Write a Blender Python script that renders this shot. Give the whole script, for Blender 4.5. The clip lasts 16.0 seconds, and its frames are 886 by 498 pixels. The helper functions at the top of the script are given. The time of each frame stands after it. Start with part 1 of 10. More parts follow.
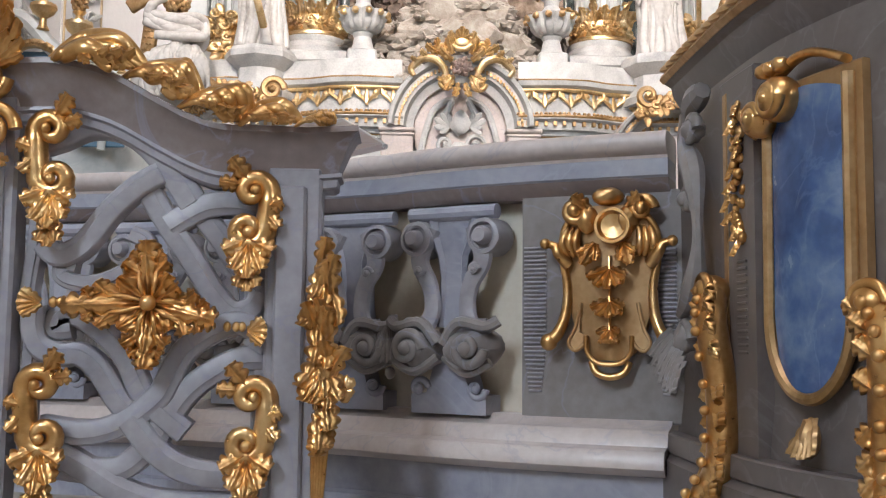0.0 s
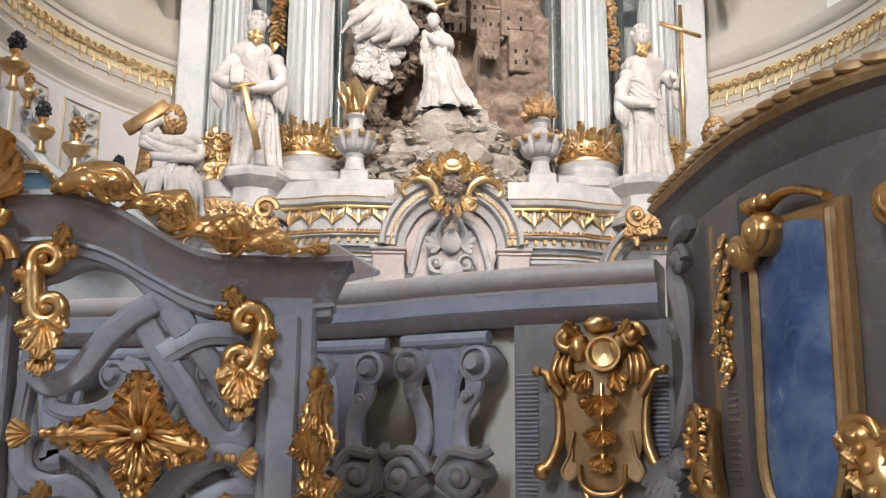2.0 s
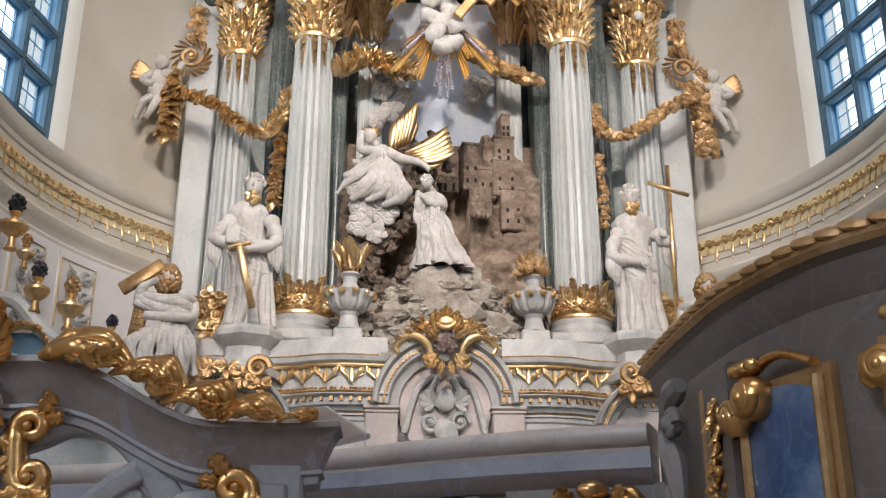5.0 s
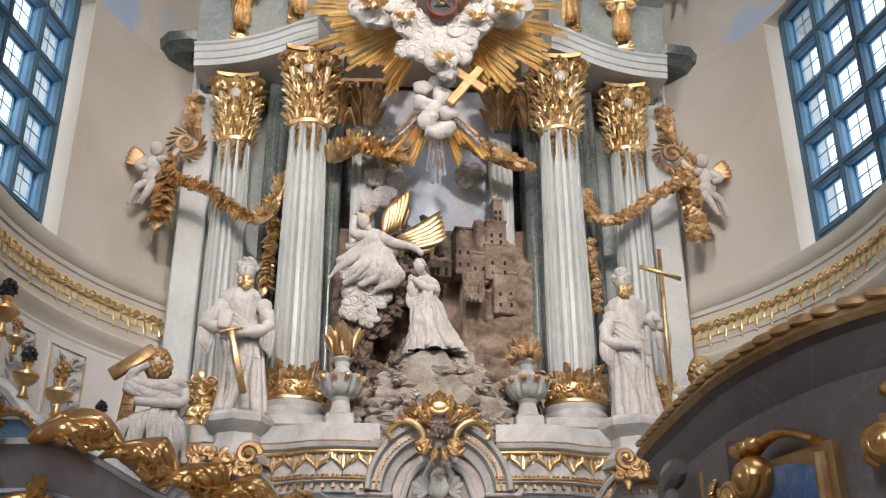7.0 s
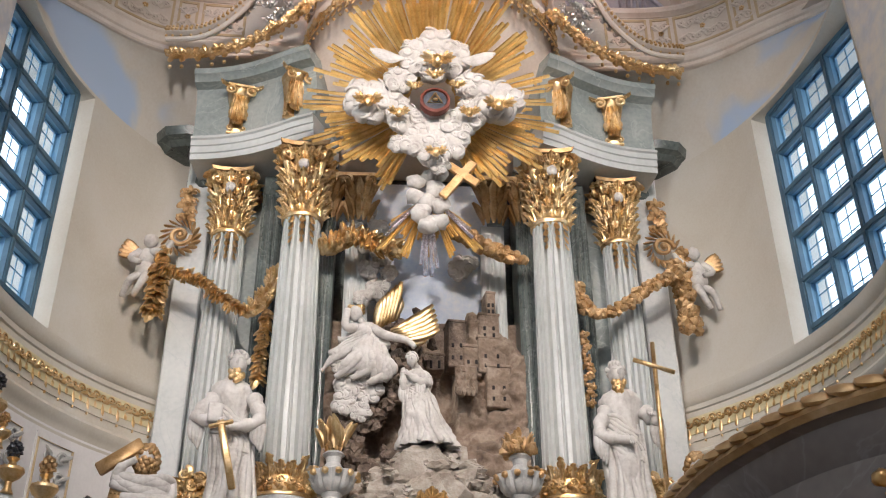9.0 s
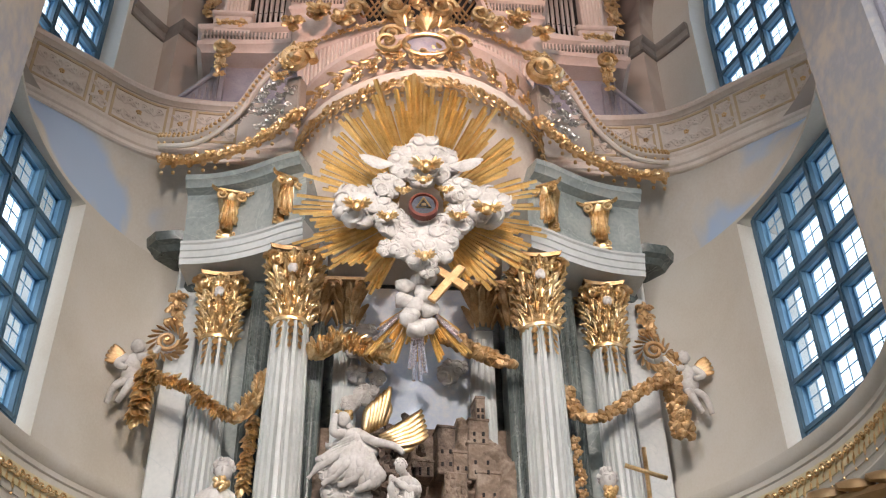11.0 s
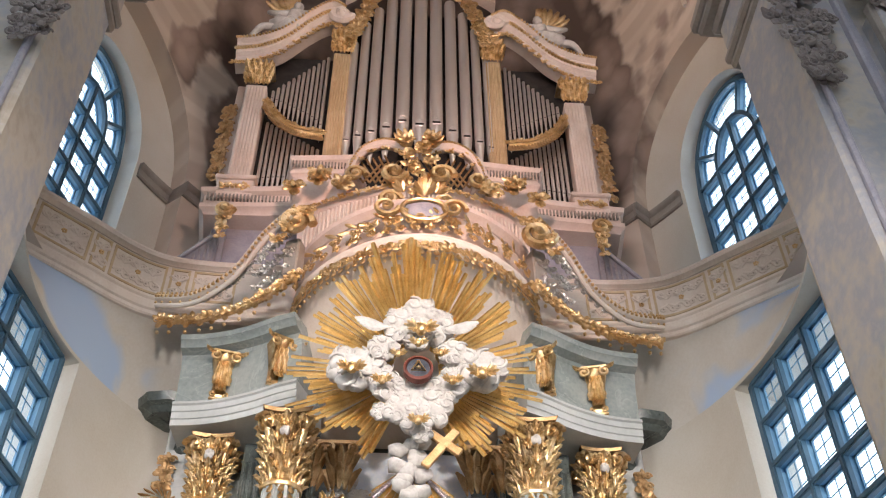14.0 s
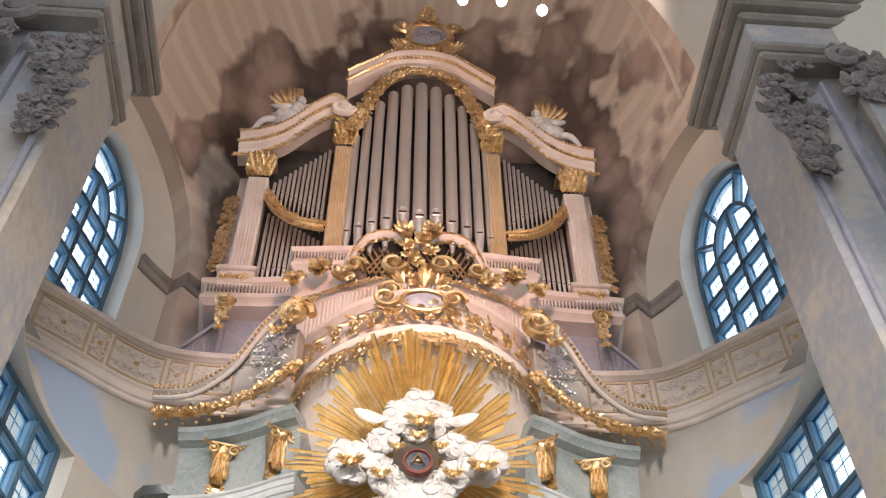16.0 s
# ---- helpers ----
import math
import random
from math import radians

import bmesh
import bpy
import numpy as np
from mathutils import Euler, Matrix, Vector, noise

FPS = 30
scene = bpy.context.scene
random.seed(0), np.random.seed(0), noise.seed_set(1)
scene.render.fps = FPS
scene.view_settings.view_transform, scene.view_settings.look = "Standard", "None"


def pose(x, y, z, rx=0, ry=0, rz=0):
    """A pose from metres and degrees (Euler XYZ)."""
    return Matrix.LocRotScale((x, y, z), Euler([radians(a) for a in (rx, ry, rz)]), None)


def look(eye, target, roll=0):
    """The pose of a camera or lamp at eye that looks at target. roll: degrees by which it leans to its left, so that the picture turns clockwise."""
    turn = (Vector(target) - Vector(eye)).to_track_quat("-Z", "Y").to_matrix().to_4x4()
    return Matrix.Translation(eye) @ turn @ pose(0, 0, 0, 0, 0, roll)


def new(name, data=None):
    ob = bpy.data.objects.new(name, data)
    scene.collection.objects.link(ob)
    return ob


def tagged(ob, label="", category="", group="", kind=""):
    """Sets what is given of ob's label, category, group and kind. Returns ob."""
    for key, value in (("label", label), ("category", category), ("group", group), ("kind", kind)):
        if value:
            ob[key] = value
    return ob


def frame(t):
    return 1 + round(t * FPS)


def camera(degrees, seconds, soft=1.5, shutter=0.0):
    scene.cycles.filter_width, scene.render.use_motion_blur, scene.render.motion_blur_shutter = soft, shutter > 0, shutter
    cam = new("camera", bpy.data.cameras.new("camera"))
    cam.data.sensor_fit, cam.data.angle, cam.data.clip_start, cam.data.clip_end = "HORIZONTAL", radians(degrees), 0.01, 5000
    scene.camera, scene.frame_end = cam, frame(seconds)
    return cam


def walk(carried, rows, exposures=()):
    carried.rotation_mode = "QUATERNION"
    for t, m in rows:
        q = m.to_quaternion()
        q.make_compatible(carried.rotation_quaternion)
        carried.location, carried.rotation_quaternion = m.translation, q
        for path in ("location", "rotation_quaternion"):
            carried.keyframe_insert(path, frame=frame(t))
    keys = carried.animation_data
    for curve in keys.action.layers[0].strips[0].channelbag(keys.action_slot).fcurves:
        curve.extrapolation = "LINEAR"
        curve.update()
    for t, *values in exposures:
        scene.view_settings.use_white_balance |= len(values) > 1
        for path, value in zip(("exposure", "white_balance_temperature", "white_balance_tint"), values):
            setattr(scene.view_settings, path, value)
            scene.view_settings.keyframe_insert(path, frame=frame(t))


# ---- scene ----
cam = camera(46.59, 16.0, 1.15)
PATH = [
    (0.0, pose(-0.693, 0.016, 1.600, 95.18, -0.57, -2.02)),
    (0.5, pose(-0.699, 0.003, 1.613, 96.79, -0.48, -2.01)),
    (1.0, pose(-0.702, -0.008, 1.625, 98.41, -0.49, -2.03)),
    (1.5, pose(-0.704, -0.017, 1.635, 100.22, -0.49, -2.05)),
    (2.0, pose(-0.701, -0.023, 1.644, 101.57, -0.42, -2.53)),
    (2.5, pose(-0.694, -0.029, 1.652, 103.02, -0.45, -2.72)),
    (3.0, pose(-0.684, -0.037, 1.659, 104.55, -0.34, -2.72)),
    (3.5, pose(-0.678, -0.043, 1.668, 106.19, -0.30, -2.69)),
    (4.0, pose(-0.678, -0.044, 1.673, 107.66, -0.18, -2.66)),
    (6.5, pose(-0.691, -0.029, 1.659, 113.75, 0.14, -2.91)),
    (7.0, pose(-0.694, -0.027, 1.654, 114.96, 0.22, -3.08)),
    (7.5, pose(-0.694, -0.027, 1.648, 116.12, 0.23, -3.14)),
    (8.0, pose(-0.693, -0.027, 1.643, 117.71, 0.21, -3.14)),
    (8.5, pose(-0.688, -0.027, 1.639, 118.97, 0.20, -3.21)),
    (9.0, pose(-0.681, -0.027, 1.638, 120.17, 0.33, -3.42)),
    (11.5, pose(-0.628, -0.024, 1.638, 127.34, 0.79, -3.78)),
    (12.0, pose(-0.617, -0.025, 1.640, 128.64, 0.79, -3.91)),
    (12.5, pose(-0.607, -0.027, 1.644, 130.12, 0.60, -4.01)),
    (13.0, pose(-0.598, -0.031, 1.647, 131.69, 0.54, -4.01)),
    (13.5, pose(-0.591, -0.037, 1.651, 133.24, 0.48, -4.07)),
    (14.0, pose(-0.586, -0.045, 1.655, 134.92, 0.32, -4.18)),
    (14.5, pose(-0.582, -0.053, 1.658, 136.37, 0.32, -4.14)),
    (15.0, pose(-0.578, -0.061, 1.662, 137.79, 0.32, -4.14)),
    (15.5, pose(-0.576, -0.069, 1.665, 138.86, 0.32, -4.12)),
    (16.0, pose(-0.573, -0.077, 1.669, 139.88, 0.32, -4.12)),
]
walk(cam, PATH, [(0.0, 0.62), (2.0, 0.42), (3.5, 0.15), (6.5, -0.12), (12.5, -0.13), (14.5, 0.02), (16.0, 0.17)])

# ---- light ----
world = bpy.data.worlds.new("sky")
scene.world = world
world.use_nodes = True
wn = world.node_tree
sky = wn.nodes.new("ShaderNodeTexSky")
sky.sky_type, sky.sun_disc = "NISHITA", False
sky.sun_elevation, sky.sun_rotation = radians(42), radians(-60)
wn.links.new(sky.outputs[0], wn.nodes["Background"].inputs[0])
wn.nodes["Background"].inputs[1].default_value = 0.15


def lamp(kind, name, m, energy, colour, **kw):
    d = bpy.data.lights.new(name, kind)
    d.energy, d.color = energy, colour
    if kind == "AREA":
        d.shape, d.size, d.size_y = "RECTANGLE", kw["size"], kw["size_y"]
    if kind == "SPOT":
        d.spot_size, d.spot_blend, d.shadow_soft_size = radians(kw["cone"]), kw.get("blend", 0.5), kw.get("soft", 0.15)
    ob = new(name, d)
    ob.matrix_world = m
    return ob


sun = bpy.data.lights.new("sun", "SUN")
sun.energy, sun.angle, sun.color = 2.0, radians(0.6), (1.0, 0.95, 0.88)
new("sun", sun).matrix_world = pose(0, 0, 60, 48, 0, 60)
# daylight of the nave's tall windows behind the viewer, and an added fill from above
lamp("AREA", "nave_window_light", look((-8, -9, 10), (0, 6, 4)), 900, (0.73, 0.85, 1.0), size=1.8, size_y=4.5)
lamp("AREA", "nave_window_light", look((9, -11, 11), (0, 7, 5)), 480, (0.73, 0.85, 1.0), size=1.8, size_y=4.5)
# unseen lamp added to brighten choir and vault from the top
lamp("AREA", "overhead_fill", look((0, -6, 27), (0, 9, 8)), 1000, (0.96, 0.94, 1.0), size=6, size_y=6)
# the choir's spotlights up at the chancel arch
lamp("SPOT", "choir_spotlight", look((-2.6, 0.5, 13.0), (-2.0, 15, 9.4)), 4900, (1.0, 0.89, 0.82), cone=60, blend=0.8, soft=0.15)
lamp("SPOT", "choir_spotlight", look((2.6, 0.5, 13.0), (1.8, 15, 9.4)), 4900, (1.0, 0.89, 0.82), cone=60, blend=0.8, soft=0.15)
# added warm fill with no seen source, brightens the organ and balcony
lamp("SPOT", "organ_fill_spot", look((0.0, 4.5, 15.5), (0, 14.5, 17.6)), 3300, (1.0, 0.6, 0.48), cone=58, blend=0.9, soft=0.2)
# the three globes in the arch
for gx, gz in ((2.39, 21.75), (1.53, 22.05), (0.69, 22.0)):
    lamp("AREA", "globe_light", look((gx, 9.8, gz), (gx * 0.5, 14, 28)), 150, (1.0, 0.74, 0.62), size=0.25, size_y=0.25)


# ---- materials ----
def mat(name, stops, rough=0.6, metal=0.0, scale=2.0, fine=30.0, bump=0.15, bump_d=0.01, vein=None, spread=0.0, coat=0.0):
    """Two noise scales blended over colour stops, with relief and, for marble, veins."""
    m = bpy.data.materials.new(name)
    m.use_nodes = True
    nt = m.node_tree
    n, l = nt.nodes, nt.links
    b = n["Principled BSDF"]
    tc = n.new("ShaderNodeTexCoord")
    geo = n.new("ShaderNodeNewGeometry")
    n1 = n.new("ShaderNodeTexNoise")
    n1.inputs["Scale"].default_value, n1.inputs["Detail"].default_value, n1.inputs["Distortion"].default_value = scale, 6, 0.6
    n2 = n.new("ShaderNodeTexNoise")
    n2.inputs["Scale"].default_value, n2.inputs["Detail"].default_value = fine, 5
    l.new(geo.outputs["Position"], n1.inputs["Vector"])
    l.new(geo.outputs["Position"], n2.inputs["Vector"])
    mix = n.new("ShaderNodeMix")
    mix.data_type = "FLOAT"
    mix.inputs[0].default_value = 0.3
    l.new(n1.outputs[0], mix.inputs[2])
    l.new(n2.outputs[0], mix.inputs[3])
    ramp = n.new("ShaderNodeValToRGB")
    e = ramp.color_ramp.elements
    k = len(stops)
    e[0].position, e[1].position = 0.33, 0.67
    for i in range(k - 2):
        e.new(0.33 + 0.34 * (i + 1) / (k - 1))
    for i, c in enumerate(stops):
        e[i].color = (*c, 1)
    l.new(mix.outputs[0], ramp.inputs[0])
    col = ramp.outputs[0]
    if vein:
        w = n.new("ShaderNodeTexNoise")
        w.inputs["Scale"].default_value, w.inputs["Detail"].default_value, w.inputs["Distortion"].default_value = vein[1], 8, 1.6
        l.new(geo.outputs["Position"], w.inputs["Vector"])
        r2 = n.new("ShaderNodeValToRGB")
        q = r2.color_ramp.elements
        q[0].position, q[1].position = 0.485, 0.515
        q[0].color, q[1].color = (0, 0, 0, 1), (0, 0, 0, 1)
        q.new(0.5).color = (vein[2], vein[2], vein[2], 1)
        l.new(w.outputs[0], r2.inputs[0])
        mx = n.new("ShaderNodeMix")
        mx.data_type = "RGBA"
        l.new(r2.outputs[0], mx.inputs[0])
        l.new(col, mx.inputs[6])
        mx.inputs[7].default_value = (*vein[0], 1)
        col = mx.outputs[2]
    if spread:
        oi = n.new("ShaderNodeObjectInfo")
        hv = n.new("ShaderNodeHueSaturation")
        mr = n.new("ShaderNodeMapRange")
        mr.inputs[3].default_value, mr.inputs[4].default_value = 1 - spread, 1 + spread
        l.new(oi.outputs["Random"], mr.inputs[0])
        l.new(mr.outputs[0], hv.inputs["Value"])
        l.new(col, hv.inputs["Color"])
        col = hv.outputs[0]
    l.new(col, b.inputs["Base Color"])
    rr = n.new("ShaderNodeMapRange")
    rr.inputs[3].default_value, rr.inputs[4].default_value = max(0.04, rough - 0.1), min(1, rough + 0.12)
    l.new(n2.outputs[0], rr.inputs[0])
    l.new(rr.outputs[0], b.inputs["Roughness"])
    b.inputs["Metallic"].default_value = metal
    b.inputs["Coat Weight"].default_value = coat
    bp = n.new("ShaderNodeBump")
    bp.inputs["Strength"].default_value, bp.inputs["Distance"].default_value = bump, bump_d
    l.new(n2.outputs[0], bp.inputs["Height"])
    l.new(bp.outputs[0], b.inputs["Normal"])
    return m


GOLD = mat("gilding", [(0.5, 0.3, 0.12), (0.76, 0.53, 0.27), (0.9, 0.72, 0.46)], 0.36, 1.0, 5, 40, 0.12, 0.004)
GOLD_NEAR = mat("bronzed_gilding", [(0.46, 0.24, 0.08), (0.66, 0.38, 0.15), (0.82, 0.56, 0.28)], 0.31, 1.0, 5, 40, 0.1, 0.003)
ROSY = mat("rosy_brown_rail_paint", [(0.19, 0.145, 0.135), (0.235, 0.185, 0.175), (0.3, 0.25, 0.24)], 0.36, 0, 2.2, 26, 0.06, 0.004, ((0.3, 0.29, 0.36), 1.6, 0.5))
GOLD_RAY = mat("ray_gilding", [(0.6, 0.36, 0.12), (0.78, 0.52, 0.2), (0.9, 0.68, 0.33)], 0.4, 1.0, 3, 30, 0.1, 0.004)
GOLD_DULL = mat("worn_gilding", [(0.34, 0.2, 0.08), (0.52, 0.33, 0.16), (0.68, 0.48, 0.28)], 0.45, 0.8, 5, 40, 0.2, 0.006)
GREY_MARBLE = mat("lavender_grey_marble_paint", [(0.25, 0.23, 0.25), (0.32, 0.3, 0.322), (0.41, 0.39, 0.41)], 0.38, 0, 2.2, 26, 0.08, 0.004, ((0.26, 0.25, 0.33), 1.6, 0.5))
WARM_GREY = mat("warm_grey_marble_paint", [(0.175, 0.148, 0.142), (0.228, 0.2, 0.192), (0.3, 0.268, 0.262)], 0.4, 0, 2.0, 26, 0.08, 0.004, ((0.3, 0.3, 0.36), 1.6, 0.5))
BLUE_GREY = mat("blue_grey_marble_paint", [(0.25, 0.255, 0.315), (0.335, 0.332, 0.39), (0.41, 0.4, 0.435)], 0.38, 0, 2.4, 26, 0.08, 0.004, ((0.42, 0.42, 0.48), 1.4, 0.4))
PINK_MARBLE = mat("rosy_grey_coping_paint", [(0.46, 0.39, 0.36), (0.56, 0.48, 0.45), (0.64, 0.57, 0.54)], 0.34, 0, 2.5, 30, 0.06, 0.004, ((0.36, 0.34, 0.4), 2.0, 0.4))
CREAM_PANEL = mat("cream_ground_paint", [(0.6, 0.52, 0.41), (0.68, 0.6, 0.49), (0.74, 0.67, 0.57)], 0.6, 0, 1.5, 40, 0.1, 0.004)
TAN = mat("ochre_gold_ground", [(0.36, 0.2, 0.08), (0.46, 0.28, 0.13), (0.54, 0.36, 0.19)], 0.42, 0.5, 3, 50, 0.15, 0.004)
LAPIS = mat("lapis_blue_marbling", [(0.022, 0.05, 0.15), (0.055, 0.11, 0.26), (0.16, 0.235, 0.38)], 0.22, 0, 3.2, 22, 0.04, 0.003, ((0.3, 0.42, 0.6), 2.0, 0.15), coat=0.4)
PULPIT = mat("brown_grey_pulpit_paint", [(0.12, 0.097, 0.088), (0.155, 0.128, 0.118), (0.205, 0.175, 0.165)], 0.4, 0, 2.2, 28, 0.08, 0.004, ((0.36, 0.35, 0.37), 2.0, 0.15))
WHITE_STONE = mat("white_stucco", [(0.36, 0.355, 0.35), (0.5, 0.49, 0.475), (0.62, 0.61, 0.59)], 0.5, 0, 3, 40, 0.2, 0.01)
STATUE = mat("white_statue_stucco", [(0.42, 0.385, 0.355), (0.58, 0.545, 0.515), (0.68, 0.65, 0.62)], 0.5, 0, 4, 22, 0.3, 0.012)
COLUMN = mat("pale_green_marble_shaft", [(0.48, 0.5, 0.485), (0.56, 0.575, 0.56), (0.64, 0.655, 0.64)], 0.35, 0, 0.9, 10, 0.04, 0.005, ((0.42, 0.46, 0.46), 1.0, 0.15))
GREEN_MARBLE = mat("grey_green_marble", [(0.2, 0.235, 0.225), (0.3, 0.335, 0.32), (0.41, 0.43, 0.41)], 0.35, 0, 0.9, 14, 0.06, 0.005, ((0.5, 0.53, 0.51), 0.9, 0.45))
DARK_GREEN = mat("dark_green_marble", [(0.05, 0.062, 0.06), (0.1, 0.12, 0.112), (0.2, 0.225, 0.21)], 0.3, 0, 0.9, 14, 0.05, 0.005, ((0.4, 0.43, 0.41), 0.9, 0.3))
PALE_MARBLE = mat("pale_grey_altar_marble", [(0.45, 0.47, 0.46), (0.56, 0.57, 0.56), (0.64, 0.64, 0.62)], 0.4, 0, 0.8, 14, 0.06, 0.005, ((0.4, 0.44, 0.45), 0.8, 0.35))
ROCK = mat("painted_rock_relief", [(0.13, 0.09, 0.065), (0.26, 0.19, 0.14), (0.42, 0.34, 0.27)], 0.8, 0, 2.5, 16, 0.6, 0.04)
TUFA = mat("dark_tufa_relief", [(0.09, 0.065, 0.05), (0.18, 0.13, 0.1), (0.3, 0.23, 0.18)], 0.85, 0, 5, 20, 0.7, 0.04)
PLASTER = mat("cream_wall_plaster", [(0.58, 0.53, 0.45), (0.64, 0.6, 0.53), (0.68, 0.65, 0.6)], 0.8, 0, 0.5, 25, 0.08, 0.005)
PIER = mat("marbled_pier_paint", [(0.36, 0.31, 0.25), (0.5, 0.46, 0.4), (0.36, 0.37, 0.41), (0.56, 0.51, 0.44)], 0.5, 0, 0.45, 5, 0.05, 0.005, ((0.42, 0.44, 0.5), 0.9, 0.4))
PIER_TRIM = mat("grey_brown_trim_paint", [(0.22, 0.19, 0.165), (0.29, 0.26, 0.23), (0.35, 0.32, 0.29)], 0.5, 0, 1.2, 14, 0.06, 0.005)
CREAM_RAIL = mat("cream_gallery_paint", [(0.64, 0.54, 0.46), (0.73, 0.64, 0.56), (0.79, 0.72, 0.65)], 0.5, 0, 1.2, 20, 0.08, 0.006)
ROSE_CASE = mat("rosy_organ_case_paint", [(0.62, 0.5, 0.43), (0.72, 0.6, 0.53), (0.78, 0.69, 0.63)], 0.45, 0, 1.2, 20, 0.08, 0.006)
GILT_CREAM = mat("gilt_cream_lacquer", [(0.62, 0.44, 0.25), (0.72, 0.54, 0.33), (0.8, 0.64, 0.43)], 0.42, 0.45, 1.2, 20, 0.06, 0.005)
OCHRE_LINE = mat("ochre_border_paint", [(0.5, 0.36, 0.2), (0.58, 0.44, 0.27), (0.62, 0.5, 0.33)], 0.6, 0, 2, 30, 0.05, 0.004)
BAND_YELLOW = mat("pale_yellow_frieze", [(0.66, 0.56, 0.32), (0.72, 0.63, 0.4), (0.76, 0.69, 0.48)], 0.6, 0, 2, 30, 0.08, 0.005)
TIN = mat("organ_pipe_tin", [(0.8, 0.755, 0.73), (0.83, 0.785, 0.76), (0.86, 0.815, 0.79)], 0.34, 0.85, 0.8, 60.0, 0.0, 0.003)
# near-black that puts the shade of hollows into the colour
RECESS_SHADE = mat("recess_shade_black", [(0.012, 0.01, 0.01), (0.025, 0.02, 0.018), (0.04, 0.033, 0.03)], 0.8, 0, 3, 20, 0.1, 0.004)
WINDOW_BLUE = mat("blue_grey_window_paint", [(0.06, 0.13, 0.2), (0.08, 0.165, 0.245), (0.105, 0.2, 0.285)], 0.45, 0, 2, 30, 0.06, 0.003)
SKYPAINT = mat("painted_cloudy_sky", [(0.5, 0.58, 0.74), (0.64, 0.7, 0.8), (0.82, 0.81, 0.8)], 0.6, 0, 0.8, 12, 0.05, 0.004)
FLOORSTONE = mat("sandstone_floor", [(0.3, 0.27, 0.22), (0.38, 0.34, 0.29), (0.44, 0.4, 0.35)], 0.5, 0, 1.2, 20, 0.08, 0.004)
NAVE = mat("nave_plaster", [(0.55, 0.5, 0.42), (0.62, 0.58, 0.5), (0.66, 0.63, 0.57)], 0.8, 0, 0.4, 12, 0.05, 0.005)
BLACKENED = mat("dark_bronze", [(0.03, 0.03, 0.035), (0.06, 0.06, 0.07), (0.1, 0.1, 0.11)], 0.4, 0.7, 6, 40, 0.2, 0.005)
DUSKY = mat("dusky_bronze_paint", [(0.12, 0.075, 0.06), (0.2, 0.14, 0.12), (0.3, 0.23, 0.2)], 0.5, 0.3, 6, 40, 0.2, 0.005)
RED_GLASS = mat("dark_red_enamel", [(0.12, 0.025, 0.015), (0.17, 0.04, 0.025), (0.22, 0.06, 0.04)], 0.65, 0, 6, 40, 0.05, 0.003)

GLASS = bpy.data.materials.new("leaded_window_glass")
GLASS.use_nodes = True
gn = GLASS.node_tree
gb = gn.nodes["Principled BSDF"]
gb.inputs["Base Color"].default_value = (0.86, 0.92, 0.97, 1)
gb.inputs["Roughness"].default_value = 0.08
gt = gn.nodes.new("ShaderNodeBsdfTransparent")
gt.inputs[0].default_value = (0.9, 0.95, 1.0, 1)
gm = gn.nodes.new("ShaderNodeMixShader")
gm.inputs[0].default_value = 0.12
gn.links.new(gt.outputs[0], gm.inputs[1])
gn.links.new(gb.outputs[0], gm.inputs[2])
gn.links.new(gm.outputs[0], gn.nodes["Material Output"].inputs[0])


